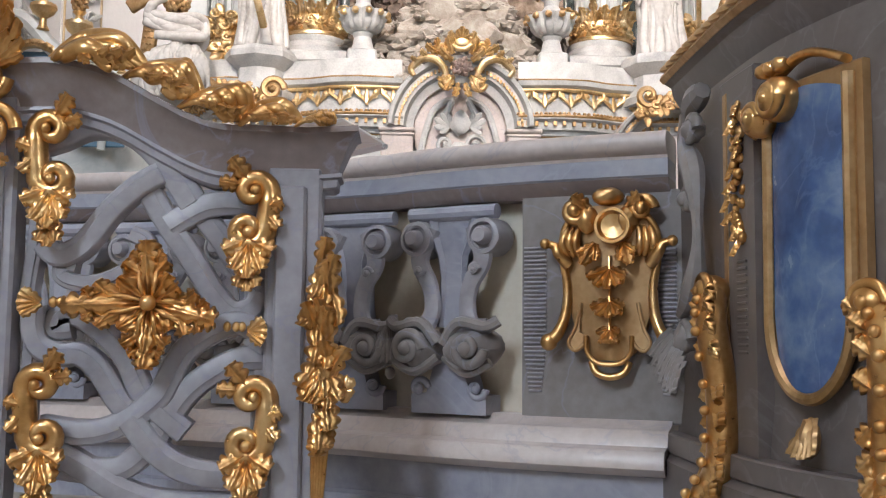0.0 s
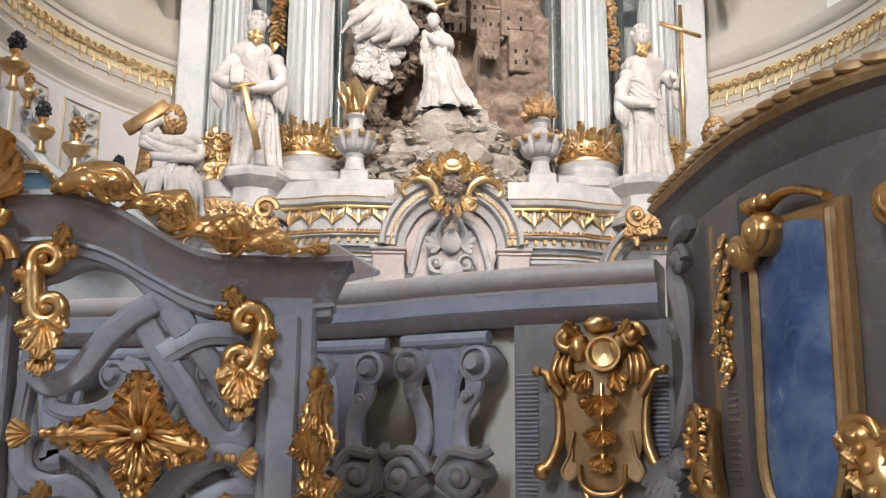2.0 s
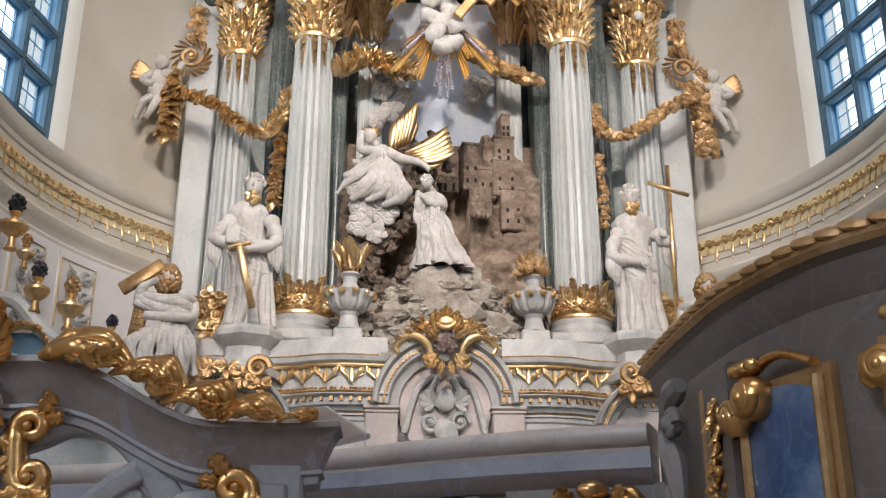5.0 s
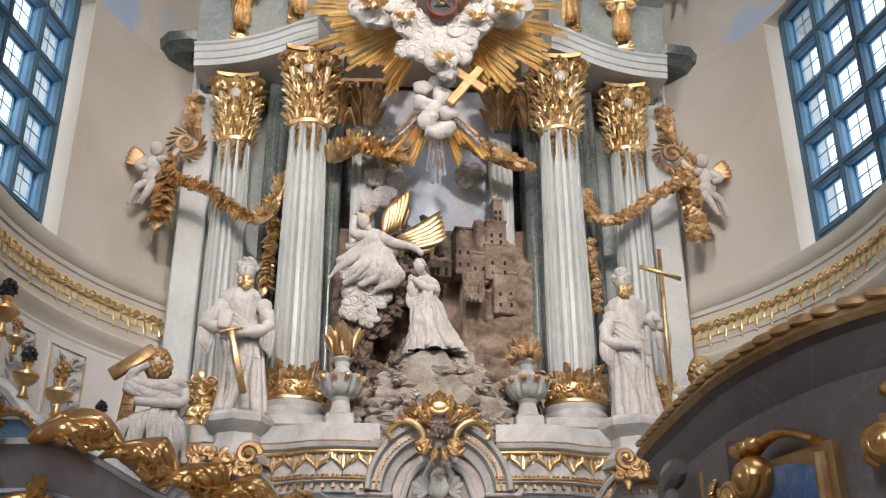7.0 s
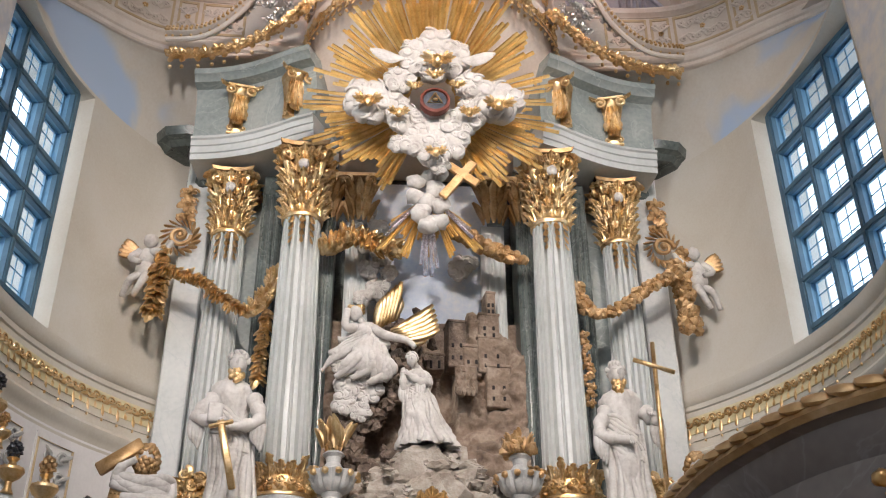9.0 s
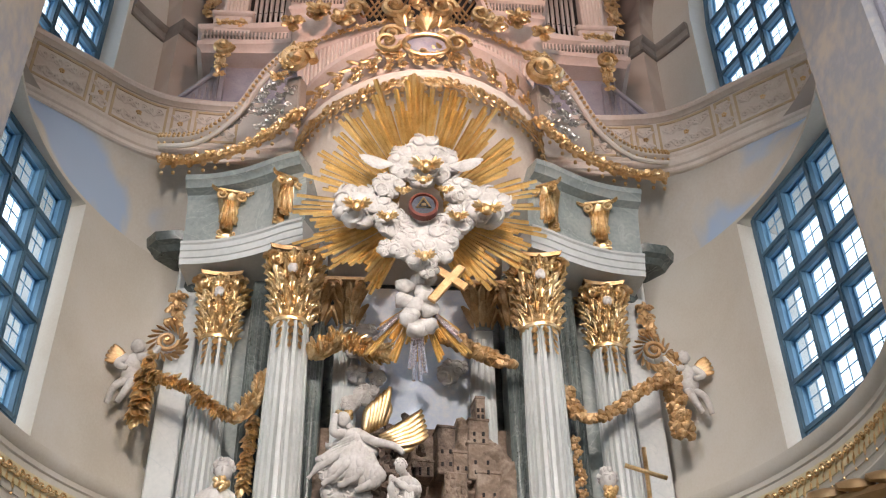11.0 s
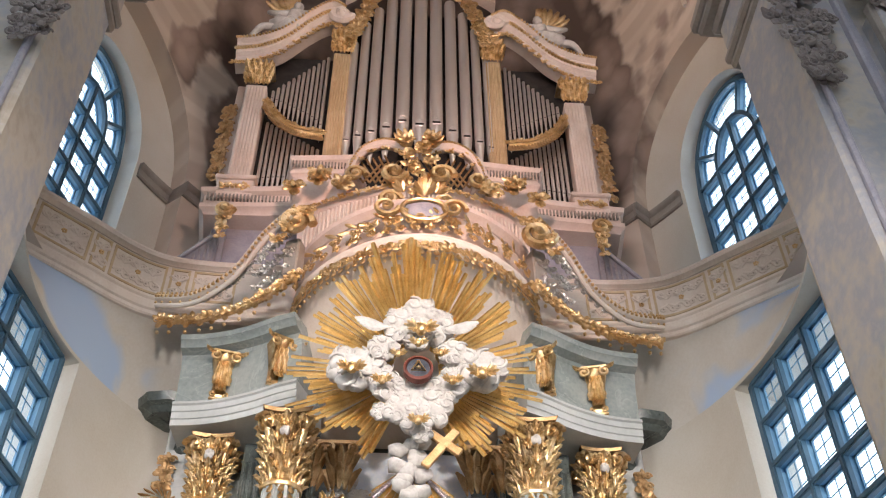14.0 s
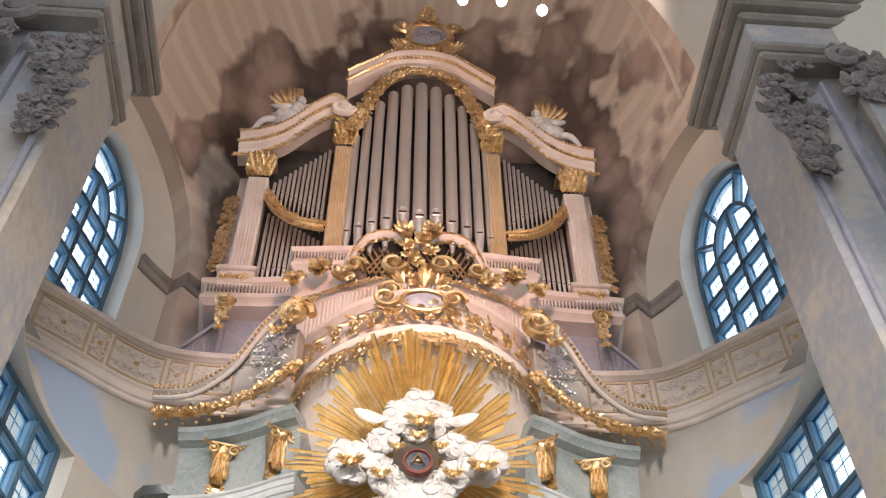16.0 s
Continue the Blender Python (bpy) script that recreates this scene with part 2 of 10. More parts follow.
# ---- mesh tools ----
class Geo:
    """Gathers the faces of one mesh."""

    def __init__(self):
        self.v, self.f, self.m = [], [], []
        self.slot = 0

    def add(self, verts, faces):
        o = len(self.v)
        self.v += [tuple(p) for p in verts]
        self.f += [tuple(i + o for i in f) for f in faces]
        self.m += [self.slot] * len(faces)
        return self

    def box(self, c, s, rz=0.0, bev=0.0, m=None):
        """A box with its edges bevelled all round."""
        hx, hy, hz = s[0] / 2, s[1] / 2, s[2] / 2
        b = min(bev, hx * 0.6, hy * 0.6, hz * 0.6)
        if b <= 0:
            pts = [(sx * hx, sy * hy, sz * hz) for sz in (-1, 1) for sx, sy in ((-1, -1), (1, -1), (1, 1), (-1, 1))]
            fs = [(0, 3, 2, 1), (4, 5, 6, 7), (0, 1, 5, 4), (1, 2, 6, 5), (2, 3, 7, 6), (3, 0, 4, 7)]
        else:
            pts, fs = [], []
            for z, k in ((-hz, b), (-hz + b, 0), (hz - b, 0), (hz, b)):
                x, y = hx - k, hy - k
                pts += [(-x + b * (k == 0), -y, z), (x - b * (k == 0), -y, z), (x, -y + b * (k == 0), z), (x, y - b * (k == 0), z),
                        (x - b * (k == 0), y, z), (-x + b * (k == 0), y, z), (-x, y - b * (k == 0), z), (-x, -y + b * (k == 0), z)]
            for r in range(3):
                for i in range(8):
                    j = (i + 1) % 8
                    fs.append((r * 8 + i, r * 8 + j, r * 8 + 8 + j, r * 8 + 8 + i))
            fs += [tuple(range(7, -1, -1)), tuple(range(24, 32))]
        t = Matrix.Translation(c) @ Matrix.Rotation(rz, 4, "Z")
        if m is not None:
            t = m @ t
        return self.add([t @ Vector(p) for p in pts], fs)

    def lathe(self, prof, c=(0, 0, 0), seg=24, flute=0, depth=0.0, m=None, arc=(0.0, 2 * math.pi)):
        """Turns (radius, height) pairs round the vertical through c."""
        full = abs(arc[1] - arc[0] - 2 * math.pi) < 1e-6
        n = seg if full else seg + 1
        pts = []
        for r, z in prof:
            for i in range(n):
                a = arc[0] + (arc[1] - arc[0]) * i / seg
                k = r
                if flute:
                    k = r - depth * max(0.0, math.cos(a * flute)) ** 0.5
                pts.append(Vector((c[0] + k * math.cos(a), c[1] + k * math.sin(a), c[2] + z)))
        if m is not None:
            pts = [m @ p for p in pts]
        fs = []
        for j in range(len(prof) - 1):
            for i in range(seg):
                k = (i + 1) % n
                fs.append((j * n + i, j * n + k, (j + 1) * n + k, (j + 1) * n + i))
        if full:
            fs.append(tuple(range(n - 1, -1, -1)))
            fs.append(tuple((len(prof) - 1) * n + i for i in range(n)))
        return self.add(pts, fs)

    def tube(self, pts, rad, seg=6, flat=1.0, up=(0, 0, 1)):
        """A closed rod along pts with a radius at each; flat squeezes it along up."""
        pts = [Vector(p) for p in pts]
        n = len(pts)
        if not hasattr(rad, "__len__"):
            rad = [rad] * n
        vs = []
        u0 = Vector(up)
        for i, p in enumerate(pts):
            t = pts[min(i + 1, n - 1)] - pts[max(i - 1, 0)]
            t = t.normalized() if t.length > 1e-9 else Vector((0, 0, 1))
            u = u0 - t * u0.dot(t)
            if u.length < 1e-3:
                u = t.orthogonal()
            u.normalize()
            if flat == 1.0:
                u0 = u
            w = t.cross(u)
            for k in range(seg):
                a = 2 * math.pi * k / seg
                vs.append(p + w * (math.cos(a) * rad[i]) + u * (math.sin(a) * rad[i] * flat))
        fs = []
        for i in range(n - 1):
            for k in range(seg):
                j = (k + 1) % seg
                fs.append((i * seg + k, i * seg + j, (i + 1) * seg + j, (i + 1) * seg + k))
        fs += [tuple(range(seg - 1, -1, -1)), tuple((n - 1) * seg + k for k in range(seg))]
        return self.add(vs, fs)

    def blob(self, c, r, amp=0.0, freq=2.0, sub=2, seed=0.0, m=None):
        """A rounded lump, its surface pushed in and out by noise."""
        bm = ICO[sub]
        vs = []
        for p in bm[0]:
            k = 1.0
            if amp:
                k += amp * noise.noise(Vector(p) * freq + Vector((seed * 7.3, seed * 3.1, seed * 5.7)))
            q = Vector((p[0] * r[0] * k, p[1] * r[1] * k, p[2] * r[2] * k))
            if m is not None:
                q = m @ q
            vs.append(q + Vector(c))
        return self.add(vs, bm[1])

    def sweep(self, path, prof, closed=False):
        """Draws a closed outline (outward, up) along a path of (x, y, z, nx, ny)."""
        vs, k = [], len(prof)
        for x, y, z, nx, ny in path:
            for a, b in prof:
                vs.append((x + nx * a, y + ny * a, z + b))
        fs = []
        n = len(path)
        for i in range(n if closed else n - 1):
            i2 = (i + 1) % n
            for j in range(k):
                j2 = (j + 1) % k
                fs.append((i * k + j, i * k + j2, i2 * k + j2, i2 * k + j))
        if not closed:
            fs += [tuple(range(k - 1, -1, -1)), tuple((n - 1) * k + j for j in range(k))]
        return self.add(vs, fs)

    def grid(self, rows):
        """A sheet from rows of points."""
        n = len(rows[0])
        vs = [p for r in rows for p in r]
        fs = [(j * n + i, j * n + i + 1, (j + 1) * n + i + 1, (j + 1) * n + i) for j in range(len(rows) - 1) for i in range(n - 1)]
        return self.add(vs, fs)


def ico(sub):
    bm = bmesh.new()
    bmesh.ops.create_icosphere(bm, subdivisions=sub, radius=1)
    r = ([tuple(v.co) for v in bm.verts], [tuple(v.index for v in f.verts) for f in bm.faces])
    bm.free()
    return r


ICO = {k: ico(k) for k in (1, 2, 3, 4)}


def part(name, g, material, parent=None, label="", smooth=35.0):
    """Links the gathered faces as one mesh object, under a thing where one is given."""
    me = bpy.data.meshes.new(name)
    me.from_pydata(g.v, [], g.f)
    for mm in material if isinstance(material, (list, tuple)) else [material]:
        me.materials.append(mm)
    me.polygons.foreach_set("material_index", g.m)
    me.validate()
    if smooth:
        me.polygons.foreach_set("use_smooth", [True] * len(me.polygons))
        me.set_sharp_from_angle(angle=radians(smooth))
    ob = new(name, me)
    if parent is not None:
        ob.parent = parent
    if label:
        tagged(ob, label)
    return ob


def thing(name, label, category, group="", kind="", at=(0, 0, 0)):
    ob = new(name)
    ob.empty_display_size = 0.1
    ob.location = at
    return tagged(ob, label, category, group, kind)


def arc_path(c, r, a0, a1, n, z, inward=True):
    """Points of a circle in plan, angles in degrees from +y towards +x, facing the centre."""
    s = -1 if inward else 1
    out = []
    for i in range(n + 1):
        a = radians(a0 + (a1 - a0) * i / n)
        out.append((c[0] + r * math.sin(a), c[1] + r * math.cos(a), z, s * math.sin(a), s * math.cos(a)))
    return out


def line_path(pts, z, side=1):
    """A plan line of (x, y) with its outward normal on one side, mitred."""
    out = []
    for i, (x, y) in enumerate(pts):
        a, b = pts[max(i - 1, 0)], pts[min(i + 1, len(pts) - 1)]
        t = Vector((b[0] - a[0], b[1] - a[1])).normalized()
        out.append((x, y, z, t.y * side, -t.x * side))
    return out


def smooth_line(pts, n=8):
    """A rounded line through the points given (Catmull-Rom)."""
    pts = [Vector(p) for p in pts]
    out = []
    for i in range(len(pts) - 1):
        p0, p1, p2, p3 = pts[max(i - 1, 0)], pts[i], pts[i + 1], pts[min(i + 2, len(pts) - 1)]
        for k in range(n):
            t = k / n
            out.append(0.5 * ((2 * p1) + (p2 - p0) * t + (2 * p0 - 5 * p1 + 4 * p2 - p3) * t * t + (3 * p1 - p0 - 3 * p2 + p3) * t ** 3))
    out.append(pts[-1])
    return out


def frame_at(o, x, n):
    """A pose at o whose local x runs along x and whose local z faces n."""
    z = Vector(n).normalized()
    x = Vector(x)
    x = (x - z * x.dot(z)).normalized()
    y = z.cross(x)
    return Matrix(((x.x, y.x, z.x, o[0]), (x.y, y.y, z.y, o[1]), (x.z, y.z, z.z, o[2]), (0, 0, 0, 1)))


LEAF_FINE = [False]


# carved ornament, drawn in a frame whose z faces out of the wall
def leaf(g, m, ln, w, curl=0.4, lift=0.15, bend=0.0):
    """A carved leaf with a raised middle, its tip curling out; the fine one is lobed and fluted."""
    if LEAF_FINE[0]:
        rows = []
        for i in range(17):
            t = i / 16
            lobe = abs(math.cos(math.pi * 3.0 * t)) ** 0.8 if t < 0.84 else 1.0
            hw = 1.3 * w * (0.3 + 0.75 * math.sin(math.pi * min(0.97, 0.14 + 0.8 * t ** 1.1))) * (0.62 + 0.4 * lobe) if i < 16 else 0.25 * w
            x = ln * (t - 0.25 * max(0, t - 0.7))
            z = ln * (lift * math.sin(t * 2.2) + curl * t ** 3)
            row = []
            for j in range(19):
                u = max(-1, min(1, (j - 9) / 8))
                back = j in (0, 18)
                h = w * (0.75 * (1 - u * u) + 0.2 * math.cos(9.4 * u) * (1 - 0.6 * t) * (1 - u * u) ** 0.5 - 0.22 * (1 - lobe) * abs(u))
                row.append(m @ Vector((x + 0.25 * w * abs(u) * (1 if i < 16 else 0), bend * ln * t * t + hw * u * (0.7 if back else 1), z + (-0.3 * w if back else h))))
            rows.append(row)
        g.grid(rows)
        return
    pts, rad = [], []
    for i in range(6):
        t = i / 5
        pts.append(m @ Vector((ln * (t - 0.25 * max(0, t - 0.7)), bend * ln * t * t, ln * (lift * math.sin(t * 2.2) + curl * t ** 3))))
        rad.append(w * (0.3 + 0.85 * math.sin(math.pi * t ** 1.25 * 0.97)))
    g.tube(pts, rad, 6, 0.45, m.to_3x3() @ Vector((0, 0, 1)))


def scroll(g, m, r, th, turns=1.4, side=1, tail=0.0, seg=6, flat=1.0):
    """A volute: a rod that winds in to its eye, with a straight tail."""
    pts, rad = [], []
    n = int((24 if LEAF_FINE[0] else 14) * turns) + 4
    seg = 12 if LEAF_FINE[0] else seg
    for i in range(n + 1):
        t = i / n
        a = 2 * math.pi * turns * t
        k = r * (1 - 0.82 * t)
        pts.append(m @ Vector((k * math.cos(a), side * k * math.sin(a), th * 0.8 * t)))
        rad.append(th * (1 - 0.35 * t))
    if tail:
        pts = [m @ Vector((r * 1.05, -side * tail * (1 - k / 4), 0)) for k in range(4)] + pts
        rad = [th * (0.5 + 0.12 * k) for k in range(4)] + rad
    g.tube(pts, rad, seg, flat, m.to_3x3() @ Vector((0, 0, 1)))
    g.blob(m @ Vector((0, 0, th * 0.9)), (th * 1.3,) * 3, sub=3 if LEAF_FINE[0] else 1)


def fan(g, m, n, ln, w, a0, a1, curl=0.4, lift=0.2, rnd=None):
    """A spray of leaves spread between two angles."""
    for i in range(n):
        a = a0 + (a1 - a0) * (i / (n - 1) if n > 1 else 0.5)
        k = 1.0 - 0.25 * abs(2 * (i / max(1, n - 1)) - 1)
        if rnd:
            k *= rnd.uniform(0.8, 1.15)
        leaf(g, m @ Matrix.Rotation(radians(a), 4, "Z"), ln * k, w * k, curl, lift)


def acanthus(g, o, x, n, size, seed=1, count=9):
    """A lively clump of gilt rocaille: leaves, two volutes and beads."""
    rnd = random.Random(seed)
    m = frame_at(o, x, n)
    for i in range(count):
        a = 360 * i / count + rnd.uniform(-18, 18)
        s = size * rnd.uniform(0.6, 1.1)
        leaf(g, m @ Matrix.Rotation(radians(a), 4, "Z"), s * 0.92, s * 0.25, rnd.uniform(0.0, 0.25), rnd.uniform(0.06, 0.22), rnd.uniform(-0.5, 0.5))
    for k in (-1, 1):
        scroll(g, m @ Matrix.Translation((k * size * 0.45, rnd.uniform(-0.3, 0.3) * size, size * 0.15)), size * 0.36, size * 0.1, 1.4, k)
    g.blob(m @ Vector((0, 0, size * 0.25)), (size * 0.2,) * 3, 0.3, 2, 1, seed)


def cloud_bank(g, cx, cy, cz, r, seed):
    """A puff of cloud: a core with rolled folds round it."""
    q = random.Random(seed)
    g.blob((cx, cy, cz), (r * 0.8, r * 0.6, r * 0.78), 0.25, 2.2, 4, seed)
    for i in range(9):
        a = 2 * math.pi * i / 10 + q.uniform(-0.25, 0.25)
        k = r * q.uniform(0.5, 0.68)
        w = r * q.uniform(0.34, 0.46)
        o = Vector((cx + k * math.cos(a), cy - r * q.uniform(0.12, 0.3), cz + k * math.sin(a)))
        g.blob(o, (w, w * 0.8, w), 0.22, 2.0, 3, seed + i * 0.7)
        # a rolled fold curling over the puff
        turn = q.choice((-1, 1))
        fold = [o + Vector((w * (1 - 0.6 * j / 12) * math.cos(a + turn * j * 0.42), -w * (0.55 + 0.25 * j / 12), w * (1 - 0.6 * j / 12) * math.sin(a + turn * j * 0.42))) for j in range(13)]
        g.tube(fold, [w * (0.1 + 0.14 * math.sin(math.pi * j / 12)) for j in range(13)], 8)


# ---- the room's shell ----
C_LOW, R_LOW = (0.0, 12.4), 6.2      # plan of the lower choir wall
C_TOP, R_TOP = (0.0, 12.2), 6.9      # plan of the upper wall behind the organ
GAL = [(3.0, 15.25), (4.2, 15.22), (5.0, 15.08), (5.59, 14.73), (6.25, 14.14), (7.09, 13.42), (7.8, 12.8)]   # half plan of the gallery front
gal_half = [(0.0, 15.25), (1.5, 15.25)] + GAL


def gallery_line(n=8):
    """The gallery's front from end to end, rounded."""
    half = [(q.x, q.y) for q in smooth_line([(x, y, 0) for x, y in gal_half], n)]
    return [(-x, y) for x, y in reversed(half[1:])] + half


def arc_wall(g, c, r, a0, a1, z0, z1, holes=(), step=1.0, thick=0.45):
    """A curved wall with its inner face, its reveals and its outer face; holes are (a, b, sill, head, rise of the arch)."""
    n = max(1, round(abs(a1 - a0) / step))

    def p(a, rr, z):
        t = radians(a)
        return (c[0] + rr * math.sin(t), c[1] + rr * math.cos(t), z)

    def head(h, a):
        mid, half = (h[0] + h[1]) / 2, abs(h[1] - h[0]) / 2
        return h[3] + h[4] * math.sqrt(max(0.0, 1 - ((a - mid) / half) ** 2)) if h[4] else h[3]

    for i in range(n):
        a, b = a0 + (a1 - a0) * i / n, a0 + (a1 - a0) * (i + 1) / n
        cut = [h for h in holes if min(h[0], h[1]) <= (a + b) / 2 <= max(h[0], h[1])]
        for rr in (r, r + thick):
            if cut:
                h = cut[0]
                ha, hb = head(h, a), head(h, b)
                g.add([p(a, rr, z0), p(b, rr, z0), p(b, rr, h[2]), p(a, rr, h[2])], [(0, 1, 2, 3)])
                g.add([p(a, rr, ha), p(b, rr, hb), p(b, rr, z1), p(a, rr, z1)], [(0, 1, 2, 3)])
            else:
                g.add([p(a, rr, z0), p(b, rr, z0), p(b, rr, z1), p(a, rr, z1)], [(0, 1, 2, 3)])
        if cut:
            h = cut[0]
            ha, hb = head(h, a), head(h, b)
            g.add([p(a, r, h[2]), p(b, r, h[2]), p(b, r + thick, h[2]), p(a, r + thick, h[2])], [(0, 1, 2, 3)])
            g.add([p(a, r, ha), p(b, r, hb), p(b, r + thick, hb), p(a, r + thick, ha)], [(0, 1, 2, 3)])
    for h in holes:
        for a in (h[0], h[1]):
            t = head(h, a)
            g.add([p(a, r, h[2]), p(a, r + thick, h[2]), p(a, r + thick, t), p(a, r, t)], [(0, 1, 2, 3)])


g = Geo()
g.box((0, 2, -0.1), (60, 60, 0.2))
tagged(part("floor", g, FLOORSTONE), "worn sandstone church floor", "floor", kind="structure")
g = Geo()
g.box((0, 12.5, 0.45), (14, 16.4, 0.9), bev=0.02)
tagged(part("choir_floor", g, FLOORSTONE), "raised stone choir floor behind the balustrade", "floor", kind="structure")

g = Geo()
arc_wall(g, C_LOW, R_LOW, -112, 112, 0.9, 13.05, ((-102, -70, 8.42, 12.98, 0), (70, 102, 8.42, 12.98, 0)), thick=1.0)
tagged(part("wall_choir", g, PLASTER), "cream plastered curved choir wall", "wall", kind="structure")

DADO = mat("pale_stucco_dado", [(0.66, 0.64, 0.64), (0.74, 0.72, 0.72), (0.8, 0.78, 0.78)], 0.6, 0, 0.8, 20, 0.15, 0.008)
g = Geo()
g.sweep(arc_path(C_LOW, R_LOW, -110, -42, 60, 0.9), [(0.005, 0.0), (0.05, 0.0), (0.05, 6.35), (0.07, 6.37), (0.07, 6.45), (0.005, 6.45)])
tagged(part("wainscot", g, DADO), "pale stuccoed dado of the choir wall", "wainscot", kind="structure")

# cove between the lower wall's head and the gallery's foot
def painted_cove():
    """Cream plaster with soft painted patches of blue sky towards the windows."""
    m = mat("painted_sky_cove", [(0.62, 0.57, 0.5), (0.68, 0.64, 0.58), (0.72, 0.69, 0.64)], 0.8, 0, 0.6, 18, 0.06, 0.005)
    n, l = m.node_tree.nodes, m.node_tree.links
    b = n["Principled BSDF"]
    cream = b.inputs["Base Color"].links[0].from_socket
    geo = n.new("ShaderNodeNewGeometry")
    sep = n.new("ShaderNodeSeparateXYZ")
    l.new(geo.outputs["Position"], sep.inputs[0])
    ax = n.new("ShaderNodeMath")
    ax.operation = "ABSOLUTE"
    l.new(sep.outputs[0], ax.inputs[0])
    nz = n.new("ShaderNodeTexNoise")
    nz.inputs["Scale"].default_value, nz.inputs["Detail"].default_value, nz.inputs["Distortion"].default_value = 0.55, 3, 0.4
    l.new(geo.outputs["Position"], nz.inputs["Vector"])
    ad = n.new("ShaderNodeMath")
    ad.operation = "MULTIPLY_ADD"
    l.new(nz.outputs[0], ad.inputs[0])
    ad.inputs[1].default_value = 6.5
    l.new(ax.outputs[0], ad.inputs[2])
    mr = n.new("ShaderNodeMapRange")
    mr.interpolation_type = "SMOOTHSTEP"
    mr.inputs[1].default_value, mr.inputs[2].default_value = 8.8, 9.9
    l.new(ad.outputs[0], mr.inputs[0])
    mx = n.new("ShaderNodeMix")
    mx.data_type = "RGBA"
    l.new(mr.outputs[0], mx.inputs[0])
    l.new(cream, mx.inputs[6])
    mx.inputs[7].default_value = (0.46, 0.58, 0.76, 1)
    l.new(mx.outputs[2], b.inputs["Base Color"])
    return m


g = Geo()
gal = gallery_line()
half_x = gal_half[-1][0]


def gal_y(x):
    for (x0, y0), (x1, y1) in zip(gal, gal[1:]):
        if x <= x1:
            return y0 + (y1 - y0) * (x - x0) / (x1 - x0)
    return gal[-1][1]


rows = []
for k in range(11):
    t = k / 10
    row = []
    for i in range(225):
        f = -1 + 2 * i / 224
        a = radians(112 * f)
        p0 = Vector((C_LOW[0] + (R_LOW + 0.04) * math.sin(a), C_LOW[1] + (R_LOW + 0.04) * math.cos(a), 12.99))
        x = half_x * math.sin(radians(90 * f))
        p1 = Vector((x, gal_y(x) + 0.04, 14.66))
        row.append(p0.lerp(p1, t) + Vector((0, 0, 0.3 * math.sin(math.pi * t))))
    rows.append(row)
g.grid(rows)
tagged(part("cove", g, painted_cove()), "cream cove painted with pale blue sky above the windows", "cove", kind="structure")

g = Geo()
for (x0, y0), (x1, y1) in zip(gal, gal[1:]):
    for z in (14.68, 14.8):
        g.add([(x0, y0 + 0.05, z), (x1, y1 + 0.05, z), (x1 * 1.02, max(y1 + 0.4, 12.2 + math.sqrt(max(0, 7.4 ** 2 - x1 ** 2))), z), (x0 * 1.02, max(y0 + 0.4, 12.2 + math.sqrt(max(0, 7.4 ** 2 - x0 ** 2))), z)], [(0, 1, 2, 3)])
tagged(part("gallery_floor", g, CREAM_RAIL), "organ gallery floor slab", "floor", kind="structure")

g = Geo()
arc_wall(g, C_TOP, R_TOP, -115, 115, 14.8, 24.5, ((-92.5, -51.5, 14.8, 20.0, 3.6), (51.5, 92.5, 14.8, 20.0, 3.6)), 0.5, 0.5)
GW = part("wall_gallery", g, PLASTER)
tagged(GW, "cream plastered upper wall behind the organ", "wall", kind="structure")
# shallow niche walls in which the round-headed windows sit
for s in (-1, 1):
    g = Geo()
    arc_wall(g, C_TOP, R_TOP + 0.5, s * 50, s * 95, 14.8, 24.4, ((s * 60.3, s * 83.7, 16.7, 20.0, 2.2),), 0.39, 0.75)
    tagged(part("wall_niche", g, PLASTER), "cream plastered niche wall round the gallery window", "wall", kind="structure")

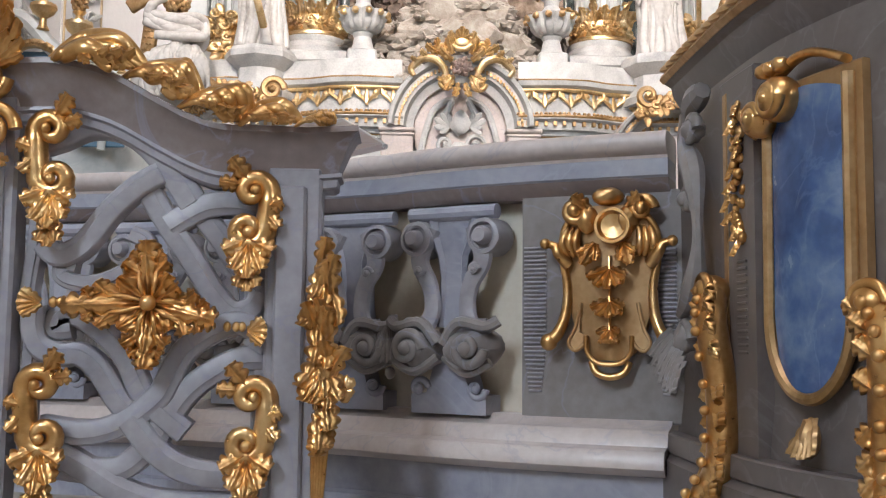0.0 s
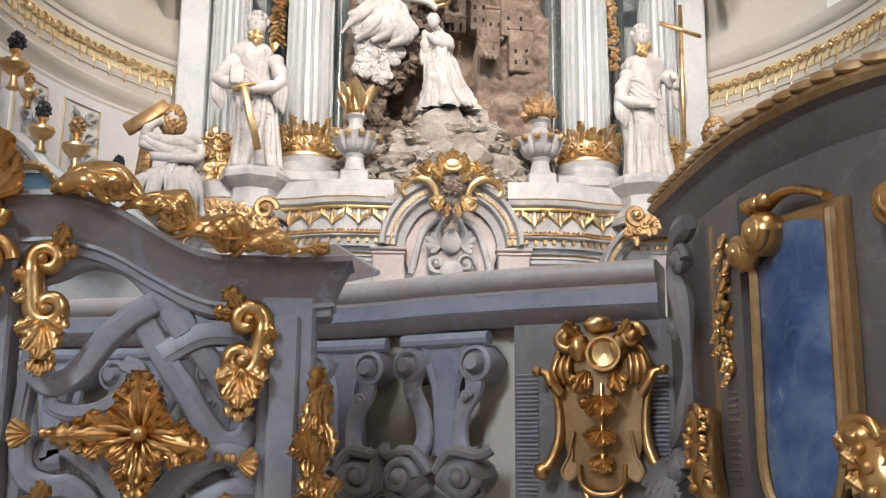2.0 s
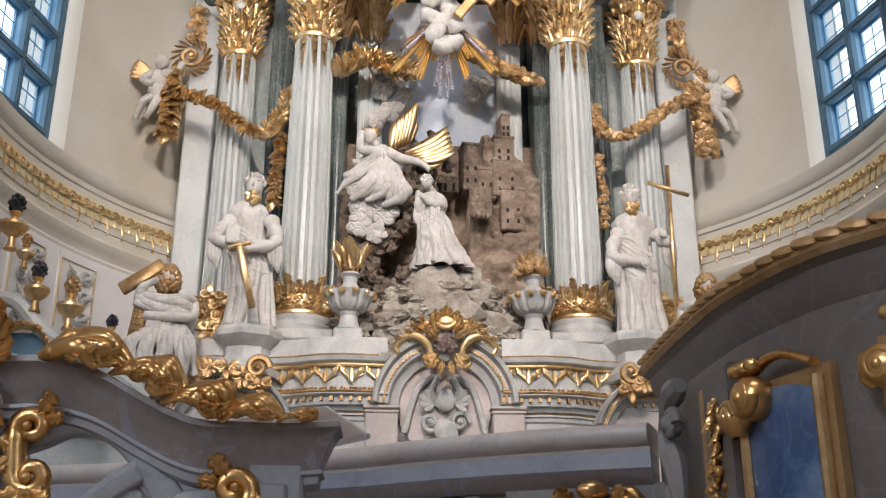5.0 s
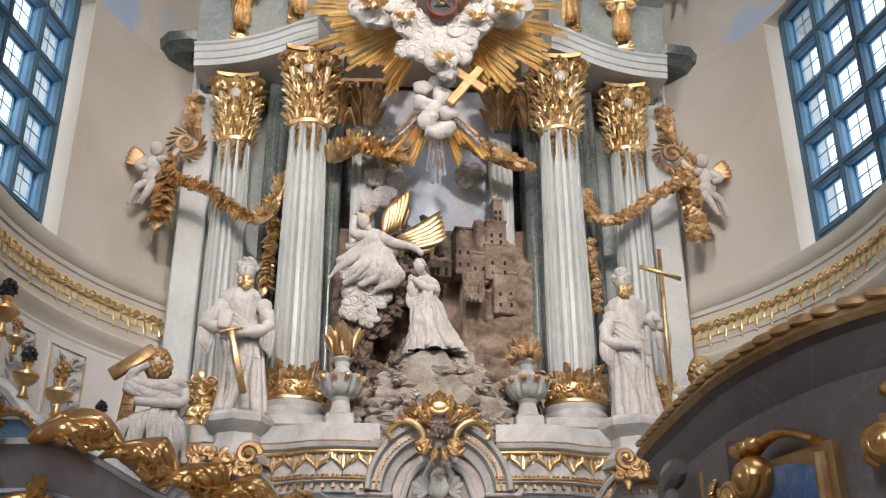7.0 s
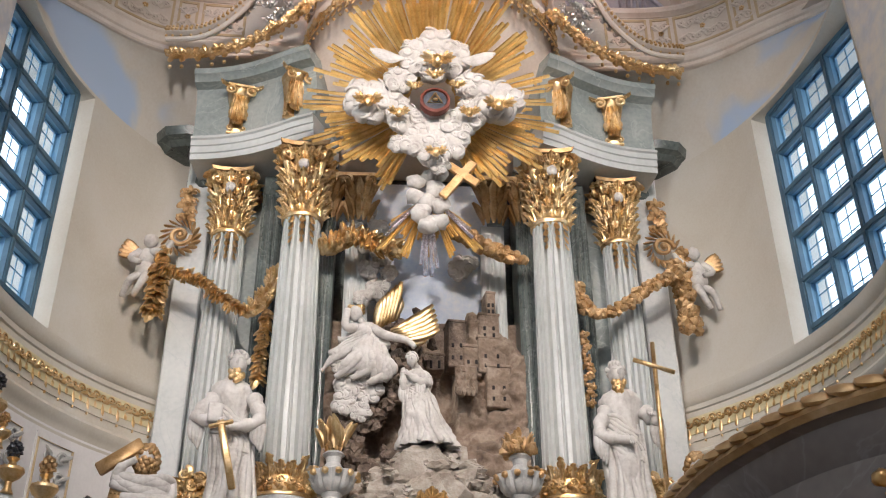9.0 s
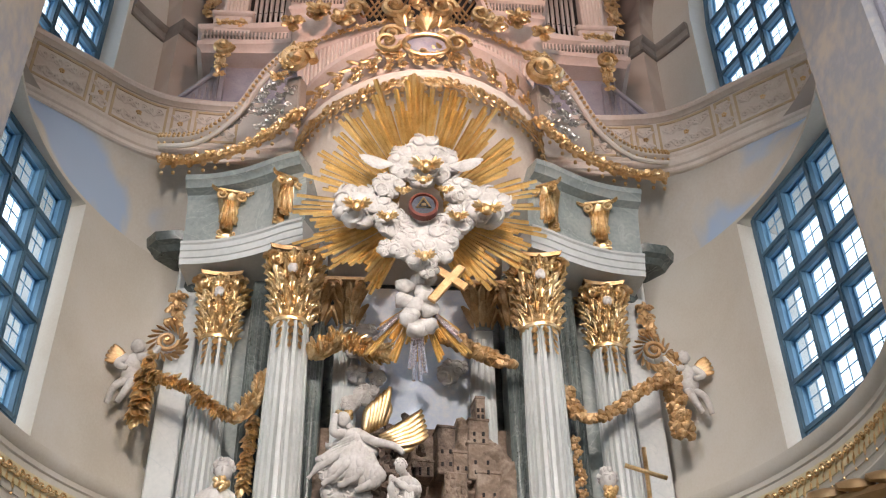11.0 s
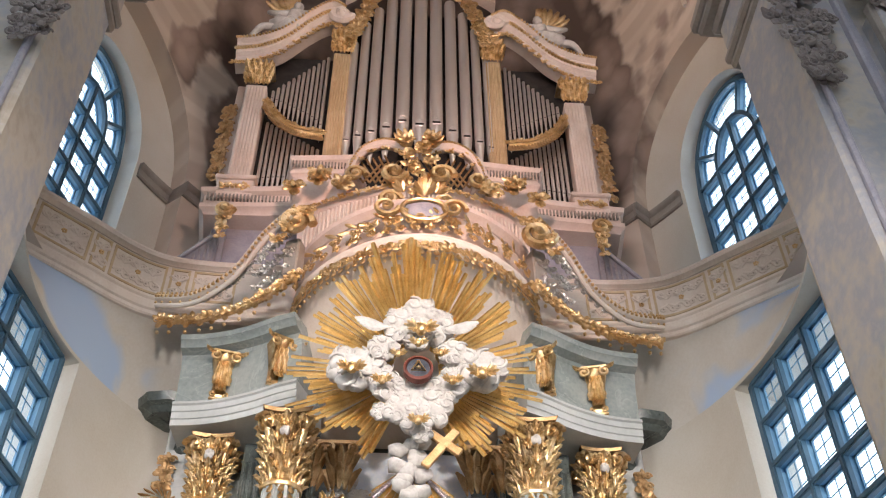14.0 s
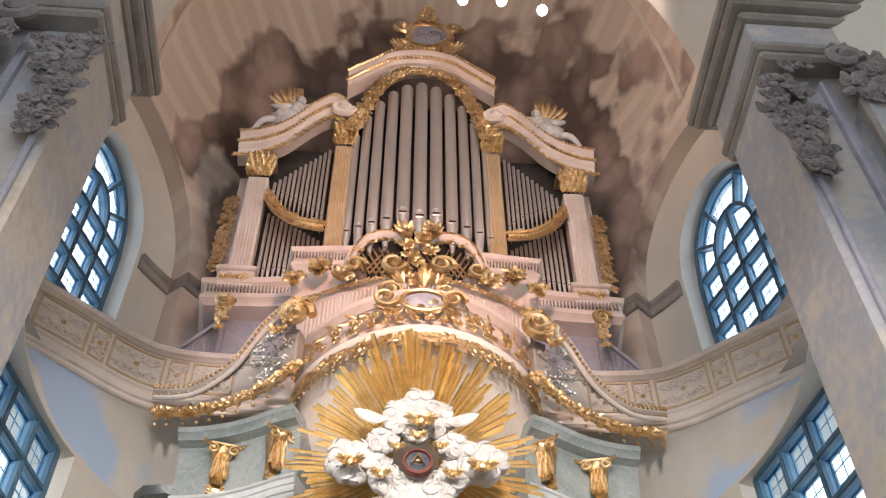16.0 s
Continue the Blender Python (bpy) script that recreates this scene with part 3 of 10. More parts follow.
# half dome over the organ
def painted_vault():
    """Cream plaster with painted grey-brown clouds banked round the organ and pale rays behind them."""
    m = bpy.data.materials.new("painted_cloud_vault")
    m.use_nodes = True
    nt = m.node_tree
    n, l = nt.nodes, nt.links
    b = n["Principled BSDF"]
    b.inputs["Roughness"].default_value = 0.8
    geo = n.new("ShaderNodeNewGeometry")
    sep = n.new("ShaderNodeSeparateXYZ")
    l.new(geo.outputs["Position"], sep.inputs[0])

    def op(kind, a, c=None):
        o = n.new("ShaderNodeMath")
        o.operation = kind
        for i, v in enumerate((a, c)):
            if v is None:
                continue
            if isinstance(v, (int, float)):
                o.inputs[i].default_value = v
            else:
                l.new(v, o.inputs[i])
        return o.outputs[0]

    dx = op("DIVIDE", op("SUBTRACT", sep.outputs[0], 0.2), 6.6)
    dz = op("DIVIDE", op("SUBTRACT", sep.outputs[2], 25.2), 9.8)
    r = op("SQRT", op("ADD", op("MULTIPLY", dx, dx), op("MULTIPLY", dz, dz)))
    warp = n.new("ShaderNodeTexNoise")
    warp.inputs["Scale"].default_value, warp.inputs["Detail"].default_value = 0.9, 3
    l.new(geo.outputs["Position"], warp.inputs["Vector"])
    wv = n.new("ShaderNodeVectorMath")
    wv.operation = "MULTIPLY_ADD"
    l.new(warp.outputs[1], wv.inputs[0])
    wv.inputs[1].default_value = (0.9, 0.9, 0.9)
    l.new(geo.outputs["Position"], wv.inputs[2])
    flat = n.new("ShaderNodeVectorMath")
    flat.operation = "MULTIPLY"
    l.new(wv.outputs[0], flat.inputs[0])
    flat.inputs[1].default_value = (1.0, 0.9, 0.7)

    def puffs(scale):
        v = n.new("ShaderNodeTexVoronoi")
        v.feature = "F1"
        v.inputs["Scale"].default_value = scale
        l.new(flat.outputs[0], v.inputs["Vector"])
        return v.outputs[0]

    big, small = puffs(0.62), puffs(1.5)
    bank = n.new("ShaderNodeTexNoise")
    bank.inputs["Scale"].default_value, bank.inputs["Detail"].default_value = 0.42, 2
    l.new(flat.outputs[0], bank.inputs["Vector"])
    shade = op("ADD", op("MULTIPLY", big, 0.65), op("MULTIPLY", small, 0.3))
    edge = op("ADD", op("ADD", r, op("MULTIPLY", op("SUBTRACT", bank.outputs[0], 0.5), 0.7)), op("MULTIPLY", op("SUBTRACT", shade, 0.4), 0.28))
    mask = n.new("ShaderNodeMapRange")
    mask.interpolation_type = "SMOOTHSTEP"
    l.new(edge, mask.inputs[0])
    mask.inputs[1].default_value, mask.inputs[2].default_value, mask.inputs[3].default_value, mask.inputs[4].default_value = 0.9, 0.97, 1.0, 0.0
    ang = op("ARCTAN2", dx, dz)
    st = op("ADD", op("SINE", op("MULTIPLY", ang, 46.0)), op("SINE", op("MULTIPLY", ang, 73.0)))
    stripe = n.new("ShaderNodeMapRange")
    l.new(st, stripe.inputs[0])
    stripe.inputs[1].default_value, stripe.inputs[2].default_value = -0.3, 1.0
    fade = n.new("ShaderNodeMapRange")
    l.new(r, fade.inputs[0])
    fade.inputs[1].default_value, fade.inputs[2].default_value, fade.inputs[3].default_value, fade.inputs[4].default_value = 0.9, 1.4, 0.6, 0.0
    ray_ = op("MULTIPLY", stripe.outputs[0], fade.outputs[0])
    base = n.new("ShaderNodeMix")
    base.data_type = "RGBA"
    l.new(ray_, base.inputs[0])
    base.inputs[6].default_value, base.inputs[7].default_value = (0.58, 0.49, 0.41, 1), (0.74, 0.66, 0.57, 1)
    cl = n.new("ShaderNodeValToRGB")
    e = cl.color_ramp.elements
    e[0].position, e[1].position = 0.2, 0.62
    e[0].color, e[1].color = (0.43, 0.33, 0.28, 1), (0.12, 0.085, 0.07, 1)
    l.new(op("ADD", shade, op("MULTIPLY", op("SUBTRACT", bank.outputs[0], 0.5), 0.5)), cl.inputs[0])
    fin = n.new("ShaderNodeMix")
    fin.data_type = "RGBA"
    l.new(mask.outputs[0], fin.inputs[0])
    l.new(base.outputs[2], fin.inputs[6])
    l.new(cl.outputs[0], fin.inputs[7])
    l.new(fin.outputs[2], b.inputs["Base Color"])
    return m


VAULT = painted_vault()
GW.data.materials[0] = VAULT
g = Geo()
rows = []
for k in range(25):
    t = radians(90 * k / 24)
    rows.append([(C_TOP[0] + (R_TOP + 0.02) * math.cos(t) * math.sin(radians(a)), C_TOP[1] + (R_TOP + 0.02) * math.cos(t) * math.cos(radians(a)), 24.45 + 12.8 * math.sin(t)) for a in range(-116, 117, 4)])
g.grid(rows)
CEIL = part("ceiling", g, VAULT)
tagged(CEIL, "half dome painted with grey clouds and rays", "ceiling", kind="structure")

# the nave that closes the place behind the viewer
g = Geo()
arc_wall(g, (0, -5), 15, 28, 332, 0, 26, step=4)
tagged(part("wall_nave", g, NAVE), "plain plastered nave wall", "wall", kind="structure")
g = Geo()
rows = []
for k in range(13):
    t = radians(90 * k / 12)
    rows.append([(15.2 * math.cos(t) * math.sin(radians(a)), -5 + 15.2 * math.cos(t) * math.cos(radians(a)), 26 + 11 * math.sin(t)) for a in range(0, 361, 10)])
g.grid(rows)
tagged(part("ceiling_nave", g, NAVE), "plain plastered inner dome of the nave", "ceiling", kind="structure")

# bright hazy sky outside the windows
SKYGLOW = bpy.data.materials.new("bright_hazy_sky")
SKYGLOW.use_nodes = True
sb = SKYGLOW.node_tree.nodes["Principled BSDF"]
sb.inputs["Base Color"].default_value = (0, 0, 0, 1)
sb.inputs["Emission Color"].default_value = (0.88, 0.94, 1.0, 1)
sb.inputs["Emission Strength"].default_value = 3.4
g = Geo()
g.grid([[(34 * math.sin(radians(a)), 8 + 34 * math.cos(radians(a)), z) for a in range(-150, 151, 10)] for z in (-1, 20, 45, 70)])
tagged(part("backdrop", g, SKYGLOW), "bright hazy sky outside the windows", "sky", kind="structure")
# moulded ribs of the half dome and the impost bands at the springing of the niches
for s in (-1, 1):
    g = Geo()
    pts = []
    for k in range(25):
        t = radians(80 * k / 24)
        a = radians(s * 78)
        pts.append((C_TOP[0] + (R_TOP - 0.02) * math.cos(t) * math.sin(a), C_TOP[1] + (R_TOP - 0.02) * math.cos(t) * math.cos(a), 24.5 + 12.7 * math.sin(t)))
    g.tube(pts, 0.07, 6)
    tagged(part("vault_rib", g, PLASTER), "slim plaster rib of the half dome", "rib", kind="structure")
    g = Geo()
    prof = [(-0.02, 0), (0.05, 0.0), (0.07, 0.05), (0.05, 0.1), (0.05, 0.26), (0.09, 0.3), (0.12, 0.36), (0.12, 0.43), (-0.02, 0.45)]
    g.sweep(arc_path(C_TOP, R_TOP, s * 38, s * 51.6, 12, 19.55), prof)
    a = radians(s * 51.5)
    edge = [(C_TOP[0] + r * math.sin(a), C_TOP[1] + r * math.cos(a)) for r in (R_TOP - 0.1, R_TOP + 0.5)]
    g.sweep([(x, y, 19.55, s * math.cos(a), -s * math.sin(a) * s) for x, y in edge], prof)
    g.sweep(arc_path(C_TOP, R_TOP + 0.5, s * 51.6, s * 59.5, 8, 19.55), prof)
    tagged(part("impost_band", g, PIER_TRIM), "grey moulded impost band on the upper wall", "moulding", kind="structure")

# ---- choir balustrade ----
RAIL = [(-3.4, 5.25), (-2.6, 5.0), (-1.7, 4.72), (-0.9, 4.35), (-0.61, 4.14), (-0.39, 4.0), (-0.11, 3.85), (0.25, 3.69)]
rail_pts = [(p.x, p.y) for p in smooth_line([(x, y, 0) for x, y in RAIL], 6)]


balustrade = thing("choir_balustrade", "curved lavender-grey marbled choir balustrade with rosy coping", "balustrade")
g = Geo()
g.sweep(line_path(rail_pts, 2.38), [(-0.2, -0.1), (-0.2, -0.01), (-0.17, 0.0), (0.0, 0.0), (0.022, -0.004), (0.04, -0.015), (0.049, -0.032), (0.048, -0.052), (0.037, -0.07), (0.018, -0.082), (0.004, -0.088), (0.002, -0.1)])
part("coping", g, PINK_MARBLE, balustrade, "smooth rosy-grey moulded coping")
g = Geo()
g.sweep(line_path(rail_pts, 2.28), [(-0.18, -0.07), (-0.18, 0.0), (0.0, 0.0), (0.0, -0.062), (-0.01, -0.07)])
part("architrave", g, BLUE_GREY, balustrade)
g = Geo()
g.sweep(line_path(rail_pts, 2.21), [(-0.18, -0.055), (-0.18, 0.0), (-0.01, 0.0), (-0.02, -0.02), (-0.035, -0.04), (-0.05, -0.055)])
part("cove_moulding", g, ROSY, balustrade, "rosy-brown cove moulding")
g = Geo()
g.sweep(line_path(rail_pts, 1.3), [(-0.24, -0.4), (-0.24, 0.87), (-0.14, 0.87), (-0.14, -0.4)])
part("back_wall", g, CREAM_PANEL, balustrade, "cream painted recessed panel ground")
g = Geo()
g.sweep(line_path(rail_pts, 1.3), [(-0.2, -0.16), (-0.2, 0.03), (-0.05, 0.03), (-0.03, 0.01), (0.0, 0.0), (0.04, -0.005), (0.06, -0.03), (0.07, -0.06), (0.13, -0.07), (0.15, -0.1), (0.15, -0.13), (0.1, -0.16)])
part("ledge", g, PINK_MARBLE, balustrade, "stepped rosy-grey moulded base ledge")
g = Geo()
g.sweep(line_path(rail_pts, 0.0), [(-0.2, 0.0), (-0.2, 1.15), (0.06, 1.15), (0.06, 1.0), (0.1, 0.99), (0.1, 0.0)])
part("plinth", g, BLUE_GREY, balustrade)

# ---- pulpit front beside the balustrade ----
PULP = [(0.27, 3.75), (0.27, 3.3), (0.28, 2.95), (0.31, 2.72), (0.4, 2.42), (0.56, 2.2), (0.8, 2.03), (1.15, 1.93), (1.6, 1.95)]
pulp_pts = [(p.x, p.y) for p in smooth_line([(x, y, 0) for x, y in PULP], 8)]
pulpit = thing("pulpit", "brown-grey marbled pulpit front with gilt mouldings and lapis panels", "pulpit")
g = Geo()
g.sweep(line_path(pulp_pts, 2.45, 1), [(-0.3, -1.55), (-0.3, 0.0), (-0.04, 0.0), (-0.03, -0.1), (-0.04, -1.0), (-0.02, -1.2), (0.06, -1.25), (0.06, -1.55)])
part("body", g, PULPIT, pulpit)
g = Geo()
g.sweep(line_path(pulp_pts, 2.61, 1), [(-0.3, -0.17), (-0.3, -0.01), (-0.1, 0.0), (0.0, -0.004), (0.025, -0.02), (0.015, -0.045), (-0.01, -0.06), (-0.02, -0.1), (-0.04, -0.13), (-0.06, -0.17)])
part("cornice", g, PULPIT, pulpit)

# ---- gate ----
gate = thing("choir_gate", "openwork lavender-grey wooden choir gate with gilt carving", "gate")
GY = 3.6
for x0, x1, zt in ((-1.18, -0.99, 2.2), (-2.16, -2.03, 2.45)):
    g = Geo()
    g.box(((x0 + x1) / 2, GY, (zt + 0.5) / 2), (x1 - x0, 0.12, zt - 0.5), bev=0.012)
    g.box(((x0 + x1) / 2 - 0.01, GY - 0.065, (zt + 0.5) / 2 - 0.02), ((x1 - x0) * 0.55, 0.03, zt - 0.6), bev=0.01)
    part("post", g, GREY_MARBLE, gate)
TOPC = [(-2.7, 2.5), (-2.3, 2.53), (-2.02, 2.55), (-1.88, 2.55), (-1.72, 2.51), (-1.55, 2.42), (-1.44, 2.365), (-1.34, 2.335), (-1.2, 2.33), (-0.98, 2.325)]
top = smooth_line([(x, 0, z) for x, z in TOPC], 6)
XE = -0.985


def rail_part(prof, name, mt, label):
    """A moulding along the gate's swept top, returned round its free end."""
    g = Geo()
    vs = []
    for p in top:
        if p.x < XE - 0.02:
            vs.append([(p.x, GY - a, p.z + b) for a, b in prof + prof[:1]])
    zr = top[-1].z + 0.012
    vs.append([(XE + max(a, -0.06), GY - a, zr + b) for a, b in prof + prof[:1]])
    vs.append([(XE + max(a, -0.06), GY + 0.1, zr + b) for a, b in prof + prof[:1]])
    g.grid(vs)
    g.add(vs[0][:-1], [tuple(range(len(prof)))])
    g.add(vs[-1][:-1], [tuple(range(len(prof)))])
    part(name, g, mt, gate, label)


rail_part([(-0.1, 0.0), (0.1, 0.004), (0.118, -0.002), (0.12, -0.022), (0.104, -0.032), (0.088, -0.06), (0.07, -0.1), (0.055, -0.135), (0.05, -0.16), (-0.06, -0.16)], "top_rail", ROSY, "rosy-brown moulded top rail")
rail_part([(-0.06, -0.158), (0.058, -0.158), (0.06, -0.172), (0.046, -0.18), (0.044, -0.205), (0.03, -0.215), (-0.06, -0.215)], "rail_moulding", GREY_MARBLE, "lavender-grey moulding under the rail")
LEAF_FINE[0] = True


def on_line(pts, s):
    """Place, outward normal and direction at a length along a plan line."""
    for (x0, y0), (x1, y1) in zip(pts, pts[1:]):
        ln = math.hypot(x1 - x0, y1 - y0)
        if s <= ln:
            break
        s -= ln
    t = Vector(((x1 - x0) / ln, (y1 - y0) / ln, 0))
    return Vector((x0, y0, 0)) + t * s, Vector((t.y, -t.x, 0)), t


def ribbon(g, pts, y, w, d, n=7):
    """A carved strap of bevelled section lying in the gate's plane."""
    q = smooth_line([(x, 0, z) for x, z in pts], n)
    rows = []
    for i, p in enumerate(q):
        t = (q[min(i + 1, len(q) - 1)] - q[max(i - 1, 0)]).normalized()
        o = Vector((-t.z, 0, t.x))
        rows.append([(p.x + o.x * a * w, y + b * d, p.z + o.z * a * w) for a, b in ((-0.55, 0.5), (-0.55, -0.34), (-0.5, -0.44), (-0.42, -0.5), (0.2, -0.5), (0.27, -0.42), (0.48, -0.36), (0.55, -0.26), (0.55, 0.5), (-0.55, 0.5))])
    g.grid(rows)
    g.add(rows[0][:-1], [tuple(range(9))])
    g.add(rows[-1][:-1], [tuple(range(9))])


# straps of the gate's openwork
STRAPS = [
    ([(-1.94, 1.93), (-1.89, 1.885), (-1.81, 1.92), (-1.72, 2.04), (-1.63, 2.126), (-1.55, 2.175)], 0.075, -0.01),
    ([(-2.03, 2.26), (-1.91, 2.3), (-1.81, 2.342), (-1.7, 2.335), (-1.6, 2.277), (-1.51, 2.175), (-1.44, 2.07)], 0.09, 0.0),
    ([(-1.6, 2.12), (-1.52, 1.99), (-1.435, 1.87), (-1.365, 1.764), (-1.297, 1.697), (-1.23, 1.711), (-1.2, 1.765)], 0.075, 0.01),
    ([(-1.17, 2.04), (-1.267, 2.07), (-1.374, 2.068), (-1.454, 2.033), (-1.52, 1.99)], 0.08, 0.0),
    ([(-1.43, 2.06), (-1.344, 1.953), (-1.274, 1.859), (-1.19, 1.79)], 0.075, 0.02),
    ([(-1.65, 1.965), (-1.598, 1.936), (-1.609, 1.882), (-1.673, 1.827), (-1.752, 1.793), (-1.831, 1.792), (-1.885, 1.818), (-1.873, 1.858), (-1.83, 1.852)], 0.055, 0.0),
    ([(-1.966, 1.717), (-1.969, 1.637), (-1.94, 1.571), (-1.873, 1.545), (-1.807, 1.546), (-1.74, 1.493), (-1.67, 1.389), (-1.62, 1.34)], 0.075, -0.01),
    ([(-1.84, 1.64), (-1.89, 1.638), (-1.879, 1.678), (-1.813, 1.678), (-1.718, 1.613), (-1.649, 1.534), (-1.592, 1.416), (-1.51, 1.337), (-1.443, 1.285)], 0.075, 0.01),
    ([(-1.22, 1.57), (-1.201, 1.618), (-1.269, 1.657), (-1.361, 1.63), (-1.452, 1.562), (-1.502, 1.469), (-1.539, 1.403), (-1.641, 1.323), (-1.77, 1.283), (-1.93, 1.3)], 0.078, 0.0),
    ([(-1.159, 1.539), (-1.252, 1.538), (-1.357, 1.49), (-1.447, 1.417), (-1.51, 1.324), (-1.572, 1.232), (-1.687, 1.154), (-1.9, 1.17)], 0.08, 0.015),
    ([(-1.63, 1.33), (-1.533, 1.22), (-1.439, 1.162), (-1.32, 1.143), (-1.163, 1.144)], 0.08, -0.01),
    ([(-1.95, 1.25), (-1.858, 1.205), (-1.765, 1.153), (-1.658, 1.089), (-1.527, 1.05), (-1.3, 1.04), (-1.16, 1.06)], 0.08, 0.0),
    ([(-1.99, 2.3), (-1.975, 2.1), (-1.985, 1.9), (-2.0, 1.75), (-1.98, 1.6), (-1.99, 1.4), (-1.98, 1.1)], 0.05, 0.02),
    ([(-1.19, 2.16), (-1.2, 2.0), (-1.185, 1.85), (-1.19, 1.6), (-1.2, 1.3), (-1.19, 1.05)], 0.05, 0.02),
]
for i, (pts, w, dy) in enumerate(STRAPS):
    g = Geo()
    ribbon(g, pts, GY + dy + 0.0023 * (i % 7), w, 0.07)
    part("strap", g, GREY_MARBLE, gate)
g = Geo()
g.box((-1.6, GY, 0.75), (0.9, 0.09, 0.55), bev=0.012)
part("bottom_rail", g, GREY_MARBLE, gate)
# corner web below the top rail
g = Geo()
wb = smooth_line([(-1.5, 0, 2.2), (-1.4, 0, 2.14), (-1.28, 0, 2.12), (-1.17, 0, 2.1)], 5)
tb = [min(top, key=lambda q, x=p.x: abs(q.x - x)).z - 0.12 for p in wb]
g.grid([[(p.x, GY - 0.035, p.z), (p.x, GY - 0.035, t)] for p, t in zip(wb, tb)])
g.grid([[(p.x, GY + 0.035, p.z), (p.x, GY - 0.035, p.z)] for p in wb])
part("corner_web", g, GREY_MARBLE, gate)
OUT = (0, -1, 0)


def gilt(name, build, parent, label="", m=GOLD_NEAR):
    g = Geo()
    build(g)
    return part(name, g, m, parent, label, 75)


def rosette(g):
    o = Vector((-1.557, GY - 0.07, 1.721))
    for a0, ln in ((93, 0.21), (268, 0.22), (182, 0.28), (-14, 0.235)):
        d = frame_at(o, (math.cos(radians(a0)), 0, math.sin(radians(a0))), OUT)
        leaf(g, d @ Matrix.Translation((0.02, 0, 0.012)), ln * 0.72, 0.028, 0.1, 0.14)
        leaf(g, d @ Matrix.Translation((ln * 0.58, 0, 0.01)), ln * 0.45, 0.036, 0.35, 0.1)
        for k in (-1, 1):
            leaf(g, d @ Matrix.Rotation(radians(k * 16), 4, "Z"), ln * 0.7, 0.02, 0.15, 0.12, k * 0.1)
            leaf(g, d @ Matrix.Rotation(radians(k * 33), 4, "Z"), 0.13, 0.027, 0.45, 0.16, k * 0.15)
            leaf(g, d @ Matrix.Translation((ln * 0.42, k * 0.012, 0.012)) @ Matrix.Rotation(radians(k * 52), 4, "Z"), 0.085, 0.026, 0.4, 0.2)
            leaf(g, d @ Matrix.Translation((ln * 0.66, k * 0.008, 0.008)) @ Matrix.Rotation(radians(k * 58), 4, "Z"), 0.06, 0.02, 0.4, 0.2)
            g.tube(smooth_line([d @ Vector((0.02, k * 0.01, 0.035)), d @ Vector((ln * 0.3, k * 0.025, 0.05)), d @ Vector((ln * 0.55, k * 0.03, 0.035))], 5), [0.003 + 0.006 * math.sin(math.pi * i / 10) for i in range(11)], 8)
    g.blob(o + Vector((0, -0.05, 0)), (0.028,) * 3, sub=3)
    for x in (-1.84, -1.86, -1.885):
        g.blob((x, GY - 0.07, 1.722), (0.016, 0.016, 0.02), sub=2)
    for x in (-1.3, -1.27, -1.25):
        g.blob((x, GY - 0.07, 1.645), (0.014, 0.014, 0.018), sub=2)
    for x, z in ((-1.95, 1.72), (-1.205, 1.63)):
        for k in range(5):
            leaf(g, frame_at((x + 0.025 * (1 if x < -1.5 else -1), GY - 0.07, z), (-1 if x < -1.5 else 1, 0, 0.4 * (k - 2)), OUT), 0.075, 0.016, 0.2, 0.3)


gilt("rosette", rosette, gate, "gilt four-armed acanthus rosette")


